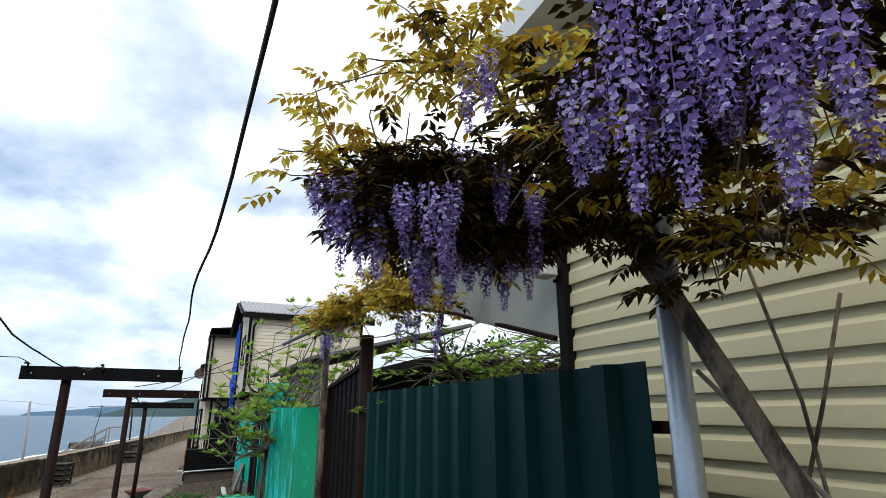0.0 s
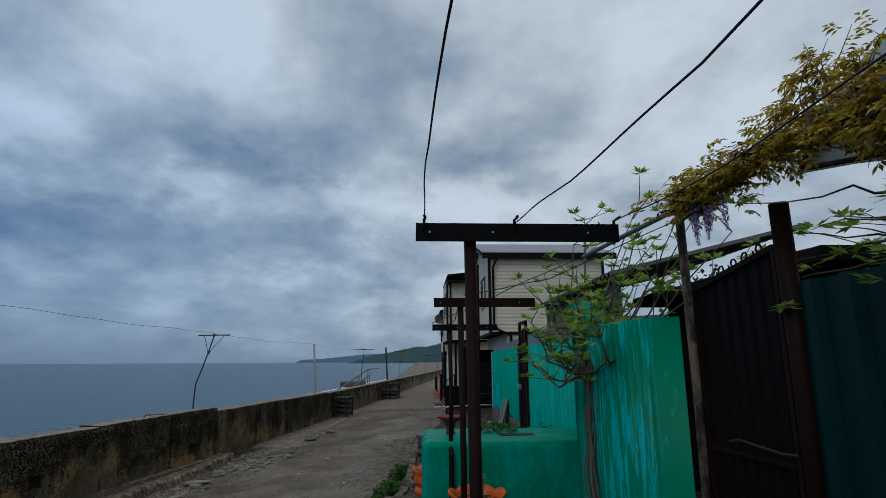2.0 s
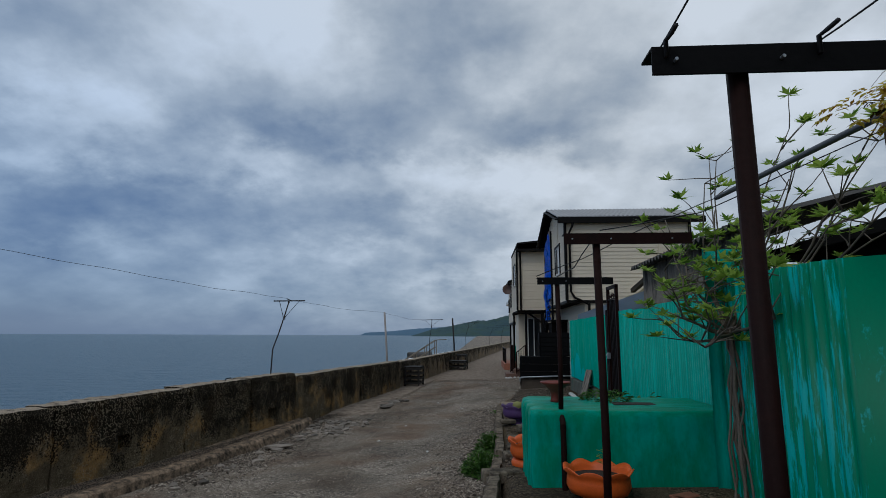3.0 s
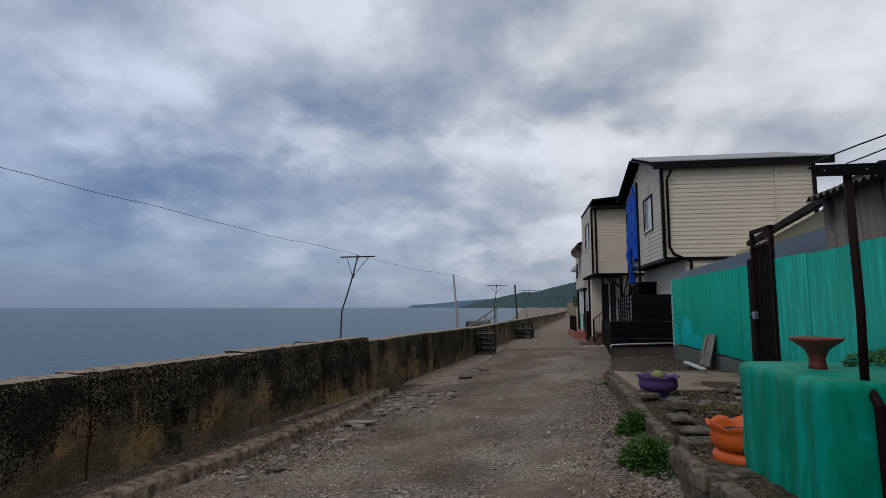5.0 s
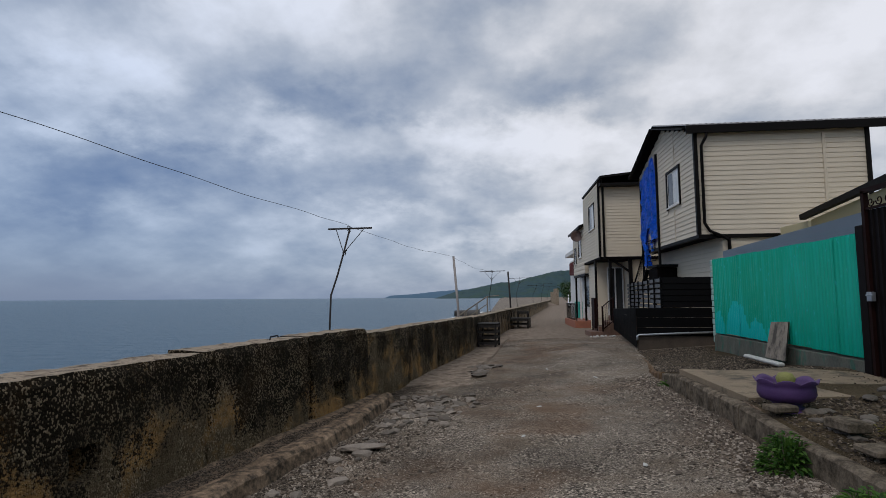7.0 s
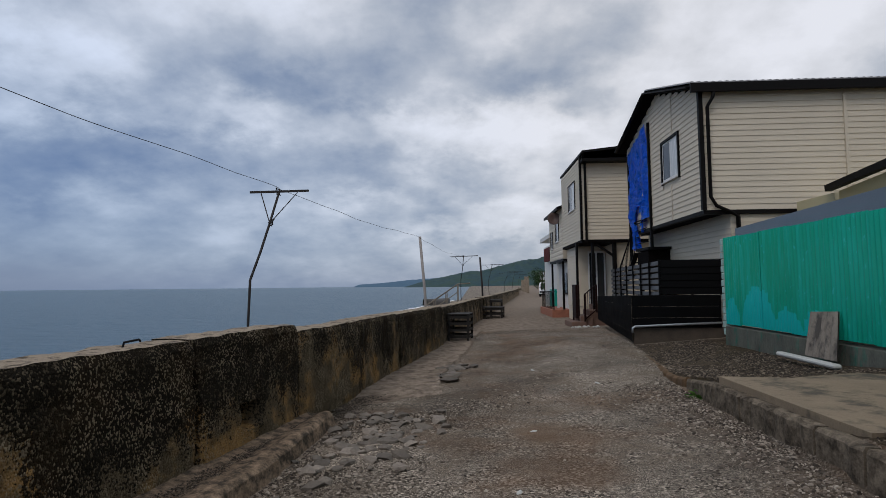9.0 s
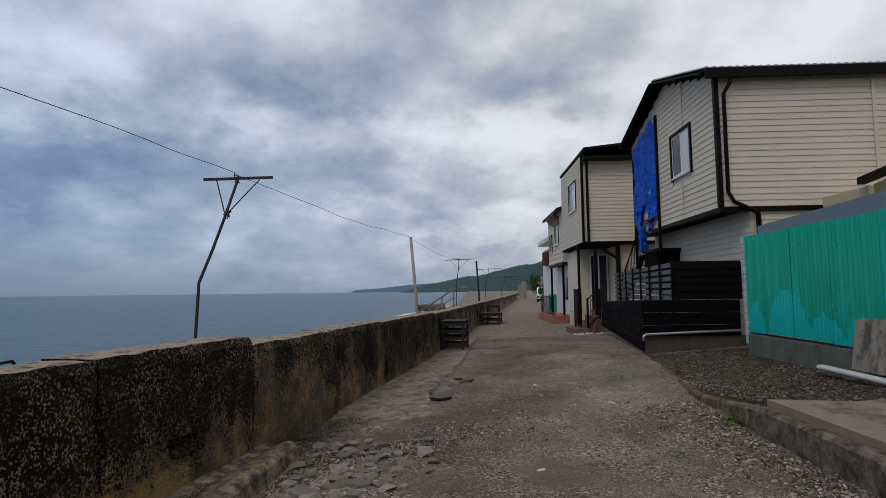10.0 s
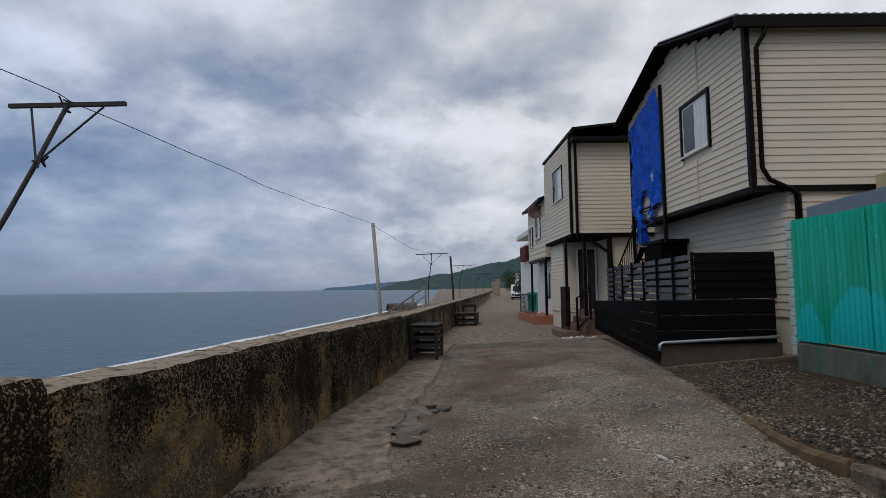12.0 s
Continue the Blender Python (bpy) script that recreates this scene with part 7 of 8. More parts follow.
NEAR_CLUSTERS = [(0.61, 0.56, 2.25, 0.40), (0.66, 0.51, 2.2, 0.36), (0.68, 0.69, 2.18, 0.2), (0.63, 0.43, 2.14, 0.21), (0.69, 0.4, 2.14, 0.33), (0.68, 0.32, 2.07, 0.19), (0.98, 0.46, 2.09, 0.14), (0.71, 0.8, 2.21, 0.21), (0.77, 0.43, 2.14, 0.27), (0.8, 0.7, 2.3, 0.3), (0.78, 0.55, 2.32, 0.3), (0.9, 0.6, 2.3, 0.25)]
FAR_CLUSTERS = [(0.45, 1.54, 2.28, 0.29), (0.51, 1.58, 2.27, 0.29), (0.58, 1.65, 2.27, 0.26), (0.43, 1.62, 2.29, 0.21), (0.63, 1.32, 2.19, 0.17), (0.67, 1.32, 2.16, 0.18), (0.65, 1.47, 2.07, 0.18), (0.75, 1.44, 2.04, 0.15), (0.85, 1.42, 2.38, 0.14), (0.89, 1.37, 2.31, 0.17), (0.77, 1.35, 2.64, 0.24), (1.06, 1.59, 2.14, 0.12), (0.98, 1.65, 2.12, 0.15), (0.39, 1.62, 2.3, 0.13), (0.64, 1.53, 2.23, 0.19), (0.93, 1.27, 2.22, 0.11), (0.6, 1.58, 2.39, 0.13), (0.72, 1.6, 2.2, 0.22), (0.8, 1.55, 2.15, 0.2), (0.55, 1.5, 2.2, 0.24)]
TIPS = [(0.28, 1.84, 2.47), (0.37, 1.72, 2.66), (0.5, 1.63, 2.75), (0.64, 1.55, 2.96), (0.74, 1.59, 2.87), (0.85, 1.3, 2.81), (0.99, 1.26, 2.75), (0.62, 1.59, 2.58), (0.79, 1.37, 2.77), (0.91, 1.35, 2.52), (0.91, 1.21, 2.33), (0.92, 1.02, 2.56), (0.9, 1.23, 2.51), (0.74, 1.45, 2.51), (0.45, 1.68, 2.5), (0.36, 1.76, 2.37), (0.59, 1.61, 2.35), (1.1, 0.49, 2.08), (1.19, 0.59, 2.03), (1.31, 0.76, 1.98), (1.23, 0.79, 1.96), (1.27, 0.92, 1.98), (0.99, 0.42, 2.11), (1.05, 0.91, 2.1), (0.99, 1.25, 2.15), (0.8, 0.3, 2.3), (1.0, 0.1, 2.2), (1.3, 0.4, 2.3)]
HIGH_TIPS = [(0.9, 0.9, 2.75), (1.2, 1.3, 2.8), (1.35, 1.7, 2.7), (1.1, 1.9, 2.5), (0.8, 1.9, 2.45), (1.4, 2.3, 2.45), (0.85, 0.75, 2.4), (0.75, 0.5, 2.35), (1.35, 1.1, 2.3), (1.1, 1.5, 2.3)]


def make_wisteria():
    rnd = random.Random(21)
    w = thing("wisteria", "flowering wisteria with lilac clusters and bronze young leaves", "climbing plant", (1.5, 0.2, -0.2))
    inv = Vector((1.5, 0.2, -0.2))
    rel = lambda pts: [Vector(p) - inv for p in pts]

    bm = bmesh.new()
    pts = [(1.52, 0.2, -0.25), (1.52, 0.55, 0.6), (1.49, 0.88, 1.2), (1.475, 1.02, 1.45), (1.45, 1.135, 1.68), (1.47, 1.3, 1.95), (1.46, 1.38, 2.08), (1.44, 1.42, 2.22)]
    tube(bm, rel(pts), [0.034, 0.032, 0.03, 0.029, 0.028, 0.032, 0.042, 0.036], 18)
    for v in bm.verts:
        v.co += Vector((noise.noise(v.co * 16), noise.noise(v.co * 16 + Vector((7, 0, 0))), 0)) * 0.016 + Vector((noise.noise(v.co * 45), noise.noise(v.co * 45 + Vector((7, 0, 0))), 0)) * 0.006
    part("trunk", bm, M["bark"], w, "twisted grey brown wisteria trunk", smooth=True)
    limbs = [((1.45, 1.42, 2.2), (1.1, 1.62, 2.12), 0.07, 0.024), ((1.1, 1.62, 2.12), (0.55, 1.6, 2.22), 0.05, 0.017), ((1.45, 1.42, 2.2), (1.2, 0.9, 2.25), 0.03, 0.03), ((1.2, 0.9, 2.25), (0.75, 0.5, 2.38), 0.02, 0.02),
             ((1.46, 1.38, 2.1), (1.5, 0.4, 2.15), 0.02, 0.022), ((1.5, 0.4, 2.15), (1.4, -0.6, 2.2), 0.02, 0.018), ((1.46, 1.36, 2.12), (1.4, 1.6, 2.25), 0.02, 0.03), ((1.4, 1.6, 2.25), (1.15, 1.65, 2.11), 0.03, 0.027), ((1.46, 1.36, 2.12), (1.59, 0.75, 2.05), 0.02, 0.026), ((1.45, 1.42, 2.2), (1.15, 1.5, 2.5), 0.03, 0.02), ((1.15, 1.5, 2.5), (0.8, 1.55, 2.75), 0.03, 0.013), ((1.45, 1.42, 2.2), (1.4, 3.4, 2.42), 0.08, 0.016), ((1.4, 3.4, 2.42), (1.25, 5.2, 2.42), 0.03, 0.012)]
    nodes = []
    for i, (a, b, sag, r) in enumerate(limbs):
        p = branch_points(a, b, sag, 9, 0.06, i)
        nodes += p
        bm = bmesh.new()
        tube(bm, rel(p), [r * (1.15 - 0.4 * k / 9) for k in range(10)], 9)
        part("limb", bm, M["bark"], w, smooth=True)
    twigs, leaves, shade_fill = bmesh.new(), bmesh.new(), bmesh.new()

    def twig_to(target, leafy, dark=0.0, r=0.004):
        t = Vector(target)
        near = sorted(nodes, key=lambda q: (q - t).length + rnd.uniform(0, 0.25))[0]
        p = branch_points(near, t, 0.05, 7, 0.09, rnd.uniform(0, 50))
        tube(twigs, rel(p), [r * (1.3 - 0.9 * k / 7) for k in range(8)], 5)
        for k in range(leafy):
            f = rnd.uniform(0.3, 1.0)
            q = p[min(7, int(f * 7))] + Vector((rnd.gauss(0, 0.03), rnd.gauss(0, 0.03), rnd.gauss(0, 0.03)))
            a = rnd.uniform(0, 2 * math.pi)
            d = Vector((math.cos(a), math.sin(a), rnd.uniform(-0.3, 0.7)))
            compound_leaf(shade_fill if rnd.random() < dark else leaves, q - inv, d, rnd.uniform(0.07, 0.15), rnd, rnd.choice((4, 5, 6)))

    for t in ((1.58, 4.6, 2.75), (1.55, 4.3, 2.9), (1.5, 4.05, 3.0), (1.62, 4.45, 3.05), (1.55, 4.25, 2.55), (1.5, 4.4, 2.65), (1.4, 4.0, 2.6), (1.45, 3.8, 2.8)):
        for _ in range(5):
            twig_to(Vector(t) + Vector((rnd.gauss(0, 0.05), rnd.gauss(0, 0.12), rnd.gauss(0, 0.08))), 5, 0.0, 0.004)
    for t in TIPS:
        twig_to(t, 6, 0.05, 0.005)
        for _ in range(1):
            twig_to(Vector(t) + Vector((rnd.gauss(0, 0.09), rnd.gauss(0, 0.09), rnd.gauss(-0.02, 0.07))), 4, 0.08)
    for t in HIGH_TIPS:
        twig_to(Vector(t) + Vector((rnd.gauss(0, 0.1), rnd.gauss(0, 0.1), rnd.gauss(0, 0.06))), 4, 0.05, 0.006)
    # near-black leaves fill the plant's inside, standing in for its deep shade
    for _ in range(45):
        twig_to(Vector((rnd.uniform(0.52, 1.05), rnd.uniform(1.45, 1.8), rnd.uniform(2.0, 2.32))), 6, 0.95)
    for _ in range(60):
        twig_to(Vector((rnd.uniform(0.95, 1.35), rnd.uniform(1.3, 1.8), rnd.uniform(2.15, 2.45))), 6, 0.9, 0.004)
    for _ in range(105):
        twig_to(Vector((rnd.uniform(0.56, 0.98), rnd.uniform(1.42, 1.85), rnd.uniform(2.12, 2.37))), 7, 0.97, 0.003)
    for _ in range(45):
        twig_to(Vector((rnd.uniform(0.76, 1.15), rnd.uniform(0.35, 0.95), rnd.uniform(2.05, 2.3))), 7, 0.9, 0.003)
    # tufts along the pipe near the gate
    for c, n in (((1.24, 4.9, 2.42), 36), ((1.22, 5.15, 2.4), 26), ((1.5, 3.7, 2.3), 30), ((1.4, 4.2, 2.42), 9)):
        for _ in range(n):
            twig_to(Vector(c) + Vector((rnd.gauss(0, 0.13), rnd.gauss(0, 0.24), rnd.gauss(0, 0.085))), 7, 0.1, 0.003)
    # inner tangle, mostly in the leaf colour that has shade painted in
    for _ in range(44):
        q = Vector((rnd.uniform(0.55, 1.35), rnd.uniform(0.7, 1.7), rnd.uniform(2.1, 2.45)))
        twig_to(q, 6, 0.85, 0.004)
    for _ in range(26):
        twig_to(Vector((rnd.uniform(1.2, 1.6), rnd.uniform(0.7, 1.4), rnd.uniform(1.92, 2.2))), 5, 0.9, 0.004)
    tagged(part("twig_work", twigs, M["twig"], w), kind="stuff")
    tagged(part("leaves", leaves, M["bronze_leaf"], w, "bronze yellow young pinnate leaves"), kind="stuff")
    tagged(part("shaded_leaves", shade_fill, M["shade_leaf"], w, "brown green inner leaves, near-black with painted shade"), kind="stuff")
    meshes = []
    for k in range(6):
        L = (0.16, 0.2, 0.24, 0.28, 0.34, 0.4)[k]
        bm = raceme_mesh(L, random.Random(50 + k), 0.030 + 0.006 * (k > 2))
        me = bpy.data.meshes.new("raceme")
        bm.to_mesh(me)
        bm.free()
        me.materials.append(M["petal"])
        meshes.append((L, me))

    def hang(x, y, z, ln, s=1.0):
        L, me = min(meshes, key=lambda q: abs(q[0] - ln))
        ob = new("raceme", me)
        ob.parent = w
        k = ln / L
        ob.matrix_basis = Matrix.Translation(Vector((x, y, z)) - inv) @ Matrix.Rotation(rnd.uniform(0, 6.28), 4, "Z") @ Matrix.Rotation(rnd.uniform(-0.08, 0.08), 4, "X") @ Matrix.Diagonal((s, s, k, 1))

    for i, (x, y, z, ln) in enumerate(NEAR_CLUSTERS + FAR_CLUSTERS):
        hang(x, y, z, ln)
        if i >= len(NEAR_CLUSTERS):
            hang(x + rnd.gauss(0, 0.035), y + rnd.gauss(0, 0.04), z + rnd.gauss(0, 0.02), ln * rnd.uniform(0.6, 0.95))
    for c, n, sp in (((1.24, 4.95, 2.32), 7, 0.16), ((1.5, 3.62, 2.22), 6, 0.12), ((1.12, 1.75, 2.2), 6, 0.12), ((1.25, 0.2, 2.2), 6, 0.15), ((1.0, 0.65, 2.3), 6, 0.12)):
        for _ in range(n):
            hang(c[0] + rnd.gauss(0, sp * 0.6), c[1] + rnd.gauss(0, sp), c[2] + rnd.gauss(0, 0.04), rnd.uniform(0.12, 0.26), 0.9)


make_wisteria()


def lobed_leaf(bm, at, d, size, rnd):
    """A fig leaf of three to five blunt lobes."""
    d = d.normalized()
    side = d.cross(Vector((0, 0, 1)))
    if side.length < 0.1:
        side = Vector((1, 0, 0))
    side = (side.normalized() + Vector((0, 0, rnd.uniform(-0.4, 0.4)))).normalized()
    c = bm.verts.new(at)
    pts = ((0.25, 0.15), (0.75, 0.45), (0.55, 0.18), (1.1, 0.0), (0.55, -0.18), (0.75, -0.45), (0.25, -0.15))
    vs = [bm.verts.new(at + d * size * a + side * size * b - Vector((0, 0, 0.15 * size * a))) for a, b in pts]
    for p, q in zip(vs, vs[1:]):
        bm.faces.new((c, p, q))


def make_fig():
    rnd = random.Random(31)
    base = Vector((0.95, 6.95, -0.25))
    t = thing("fig_tree", "thin fig tree with bare stems and tufts of fresh leaves", "tree", tuple(base))
    for k in range(7):
        a = rnd.uniform(0, 6.3)
        p0 = Vector((0.05 * math.cos(a), 0.12 * math.sin(a), 0))
        bm = bmesh.new()
        tube(bm, branch_points(p0, Vector((0.05 + rnd.gauss(0, 0.02), 0.1 + rnd.gauss(0, 0.03), 1.5)), 0.0, 10, 0.10, k * 3), 0.009 + 0.005 * (k < 2), 7)
        part("stem", bm, M["twig"], t, smooth=True)
    ends = [(-0.35, -0.5, 1.75), (-0.55, -0.2, 1.95), (-0.3, 0.3, 2.15), (-0.15, 0.9, 2.6), (0.1, 0.5, 2.85), (0.4, 0.9, 3.2), (0.5, 1.3, 3.35), (0.8, 0.3, 3.3), (0.6, -0.2, 2.9), (0.9, -0.6, 2.85), (0.3, -0.5, 2.6), (0.5, -1.0, 2.65), (0.9, -1.2, 2.6), (0.1, 1.3, 2.3), (-0.2, -0.9, 1.9), (0.7, 1.0, 2.4), (1.2, 0.2, 2.7), (1.3, -0.9, 2.5), (-0.45, 0.4, 1.6), (-0.3, -0.8, 1.5), (0.2, -1.2, 2.2), (0.5, 0.2, 2.4), (1.1, 0.9, 2.9), (0.0, 0.1, 2.5), (-0.3, 0.7, 1.95)]
    stems, leaves = bmesh.new(), bmesh.new()
    root = Vector((0.05, 0.1, 1.45))
    for i, e in enumerate(ends):
        e = Vector(e)
        mid = root.lerp(e, 0.5) + Vector((rnd.gauss(0, 0.12), rnd.gauss(0, 0.12), -0.12))
        p = branch_points(root, mid, 0, 5, 0.06, i) + branch_points(mid, e, 0, 5, 0.06, i + 9)[1:]
        tube(stems, p, [0.013 * (1.1 - 0.8 * k / 10) for k in range(11)], 6)
        for f in range(8):
            q = p[rnd.randint(3, 10)]
            s = q + Vector((rnd.gauss(0, 0.16), rnd.gauss(0, 0.16), abs(rnd.gauss(0.1, 0.12))))
            tube(stems, branch_points(q, s, 0, 3, 0.02, f), [0.006, 0.005, 0.004, 0.003], 5)
            for _ in range(8):
                a = rnd.uniform(0, 6.28)
                lobed_leaf(leaves, s, Vector((math.cos(a), math.sin(a), rnd.uniform(0.1, 1.2))), rnd.uniform(0.07, 0.13), rnd)
    tagged(part("branch_work", stems, M["twig"], t, smooth=True), kind="stuff")
    tagged(part("foliage", leaves, M["leaf_green"], t, "fresh light green lobed leaves"), kind="stuff")
    # bare tangle with young leaves in the yard behind the dark fence
    g = thing("yard_tree", "low spreading tree with bare branches behind the green fence", "tree", (2.6, 4.6, -0.3))
    stems, leaves = bmesh.new(), bmesh.new()
    limbs = []
    for i in range(7):
        e = Vector((rnd.uniform(-0.9, 1.4), rnd.uniform(-1.2, 2.4), rnd.uniform(2.3, 2.75)))
        p = branch_points(Vector((0, 0, 0)), Vector((0, 0, 1.7)), 0, 3, 0.05, 0)[:-1] + branch_points(Vector((0, 0, 1.7)), e, 0.05, 8, 0.15, i)
        tube(stems, p, [0.04 * (1.1 - 0.85 * k / (len(p) - 1)) for k in range(len(p))], 7)
        limbs += p[5:]
    for i in range(300):
        q = rnd.choice(limbs)
        s = q + Vector((rnd.gauss(-0.2, 0.4), rnd.gauss(0, 0.45), rnd.gauss(0.0, 0.18)))
        tube(stems, branch_points(q, s, 0.02, 5, 0.08, i), [0.009, 0.008, 0.007, 0.005, 0.004, 0.003], 5)
        for _ in range(7):
            a = rnd.uniform(0, 6.28)
            lobed_leaf(leaves, s + Vector((rnd.gauss(0, 0.03), rnd.gauss(0, 0.03), 0)), Vector((math.cos(a), math.sin(a), rnd.uniform(-0.2, 0.9))), rnd.uniform(0.06, 0.12), rnd)
    tagged(part("branch_work", stems, M["bark"], g, smooth=True), kind="stuff")
    tagged(part("leaves", leaves, M["leaf_green"], g, "sparse young green leaves"), kind="stuff")


make_fig()


def weed(at, radius, height, count, seed, mat="weed_green", label="dark green leafy weed at the kerb", length=0.09):
    rnd = random.Random(seed)
    p = thing("weed", label, "plant", at)
    bm = bmesh.new()
    for _ in range(count):
        a, r = rnd.uniform(0, 6.28), radius * rnd.random() ** 0.5
        z = height * rnd.random() * (1 - 0.5 * (r / radius) ** 2)
        q = Vector((r * math.cos(a), r * math.sin(a), z))
        d = Vector((math.cos(a), math.sin(a), rnd.uniform(-0.3, 1.2)))
        leaf(bm, q, d, length * rnd.uniform(0.6, 1.3), length * 0.24, 0.6)
    for _ in range(count // 22):
        a, r = rnd.uniform(0, 6.28), radius * rnd.random() * 0.6
        tube(bm, [(r * 0.3 * math.cos(a), r * 0.3 * math.sin(a), 0), (r * math.cos(a), r * math.sin(a), height * 0.9)], 0.003, 4)
    tagged(part("foliage", bm, M[mat], p), kind="stuff")


weed((-0.92, 11.0, -0.72), 0.20, 0.46, 1300, 1, length=0.06)
weed((-1.04, 9.75, -0.72), 0.26, 0.44, 1900, 2, length=0.06)
weed((-0.95, 9.45, -0.70), 0.16, 0.26, 260, 3)
weed((-0.75, 14.55, -0.72), 0.15, 0.12, 160, 4, label="small green weed at the kerb")
weed((-0.62, 15.0, -0.62), 0.16, 0.14, 220, 15, label="small green weed growing over the edging")
weed((0.1, 18.9, -0.62), 0.4, 0.07, 260, 5, "dry_grass", "low patch of grass by the gravel", 0.05)
weed((-0.1, 22.5, -0.68), 0.55, 0.07, 420, 6, "dry_grass", "low patch of grass by the black fence", 0.05)
weed((0.15, 10.9, -0.28), 0.4, 0.09, 420, 7, "dry_grass", "yellow green moss and grass on the soil", 0.05)
weed((0.35, 9.8, -0.28), 0.3, 0.18, 300, 8, label="green weeds among the stones")
weed((0.9, 9.2, -0.25), 0.35, 0.75, 500, 9, label="green weeds along the tin fence", length=0.1)
weed((1.2, 9.9, -0.25), 0.3, 0.7, 300, 13, label="green weeds along the tin fence", length=0.1)
weed((-1.2, 7.9, -0.6), 0.45, 0.12, 600, 10, label="low grass below the flower bed", length=0.07)
weed((-1.0, 7.0, -0.5), 0.5, 0.12, 600, 12, label="low grass below the flower bed", length=0.07)
weed((0.25, 8.3, 0.5), 0.24, 0.14, 260, 14, label="low succulent plant growing on the flower bed", length=0.06)


def far_tree(at, r, h, seed, label):
    rnd = random.Random(seed)
    t = thing("tree", label, "tree", at)
    bm = bmesh.new()
    tube(bm, [(0, 0, 0), (0.05, 0, h * 0.4), (0.0, 0.05, h * 0.8)], [0.14, 0.1, 0.05], 8)
    for k in range(7):
        a = k * 0.9
        tube(bm, [(0, 0, h * (0.3 + 0.05 * k)), (r * 0.6 * math.cos(a), r * 0.6 * math.sin(a), h * (0.5 + 0.06 * k))], [0.05, 0.02], 6)
    part("trunk", bm, M["bark"], t)
    bm = bmesh.new()
    lumps = [Vector((rnd.gauss(0, r * 0.45), rnd.gauss(0, r * 0.45), h * rnd.uniform(0.4, 0.95))) for _ in range(14)]
    for _ in range(2600):
        c = rnd.choice(lumps)
        v = Vector((rnd.gauss(0, 1), rnd.gauss(0, 1), rnd.gauss(0, 1))).normalized() * r * 0.4 * rnd.random() ** 0.4
        leaf(bm, c + v, Vector((rnd.gauss(0, 1), rnd.gauss(0, 1), rnd.gauss(0, 1))), 0.2, 0.06, 0.2)
    tagged(part("crown", bm, M["tree_green"], t), kind="stuff")


far_tree((4.3, 60, -0.9), 1.3, 3.9, 1, "bushy dark green tree behind the white house")
far_tree((6.6, 84, -0.9), 1.7, 4.4, 2, "bushy dark green tree beside the promenade")
far_tree((9.5, 17.5, -0.5), 1.6, 4.6, 3, "dark green tree behind the outbuilding")


# ---- gravel, stones and rubble ----
def stone_verts(rnd, flat=0.6):
    """A rough pebble: a rim of five corners, and a smaller top."""
    rim, crown = [], []
    h = rnd.uniform(0.55, 1.0) * flat
    long = rnd.uniform(0.55, 1.0)
    for k in range(5):
        a = k * math.pi * 0.4 + rnd.uniform(-0.35, 0.35)
        r, q = rnd.uniform(0.75, 1.15), rnd.uniform(0.45, 0.8)
        rim.append((r * math.cos(a), r * math.sin(a) * long, rnd.uniform(-0.1, 0.2) * flat))
        crown.append((q * r * math.cos(a + 0.15), q * r * math.sin(a + 0.15) * long, h * rnd.uniform(0.75, 1.1)))
    return rim, crown, h


def scatter(name, mat, label, count, place, size, seed, flat=0.6, domed=True):
    rnd = random.Random(seed)
    kinds = [stone_verts(rnd, flat) for _ in range(24)]
    verts, faces = [], []
    for _ in range(count):
        spot = place(rnd)
        if spot is None:
            continue
        x, y = spot
        s = size(rnd)
        z = ground_z(x, y) + s * 0.1 + (0.03 if 15.4 < y < 26.4 and x < foot_x(y) else 0) + (0.125 if name == "footing_gravel" else 0)
        rim, crown, h = rnd.choice(kinds)
        a = rnd.uniform(0, 6.28)
        ca, sa = math.cos(a) * s, math.sin(a) * s
        lean, way = rnd.uniform(0, 0.35), rnd.uniform(0, 6.28)
        lx, ly = lean * math.cos(way), lean * math.sin(way)
        b = len(verts)
        for u, v, w in (rim + crown if domed else rim):
            verts.append((x + u * ca - v * sa, y + u * sa + v * ca, z + (w + u * lx + v * ly) * s))
        if domed:
            for k in range(5):
                j = (k + 1) % 5
                faces.append((b + k, b + j, b + 5 + j, b + 5 + k))
            faces.append((b + 5, b + 6, b + 7, b + 8, b + 9))
        else:
            verts.append((x + rnd.uniform(-0.3, 0.3) * s, y + rnd.uniform(-0.3, 0.3) * s, z + h * s))
            for k in range(5):
                faces.append((b + k, b + (k + 1) % 5, b + 5))
    me = bpy.data.meshes.new(name)
    me.from_pydata(verts, [], faces)
    me.materials.append(mat)
    tagged(new(name, me), label, "gravel", kind="stuff")


def on_road(rnd):
    y = 4 + 22.5 * rnd.random() ** 1.15
    x = rnd.uniform(foot_x(y) - 0.1, kerb_x(y) + (0.8 if y > 16 else -0.05))
    if noise.noise(Vector((x * 0.8, y * 0.5, 1))) + 0.35 * noise.noise(Vector((x * 3, y * 3, 5))) < rnd.uniform(-0.55, 0.25):
        return None
    return x, y


def on_edge(rnd):
    y = rnd.uniform(5, 16)
    e = abs(rnd.gauss(0, 0.35))
    return (kerb_x(y) - 0.12 - e, y) if rnd.random() < 0.55 else (foot_x(y) + 0.06 + e * 1.4, y)


def on_foot(rnd):
    y = rnd.uniform(9, 27)
    return (foot_x(y) + 0.05 if y < 14.9 else wall_x(y) + 0.06) + abs(rnd.gauss(0, 0.22)), y


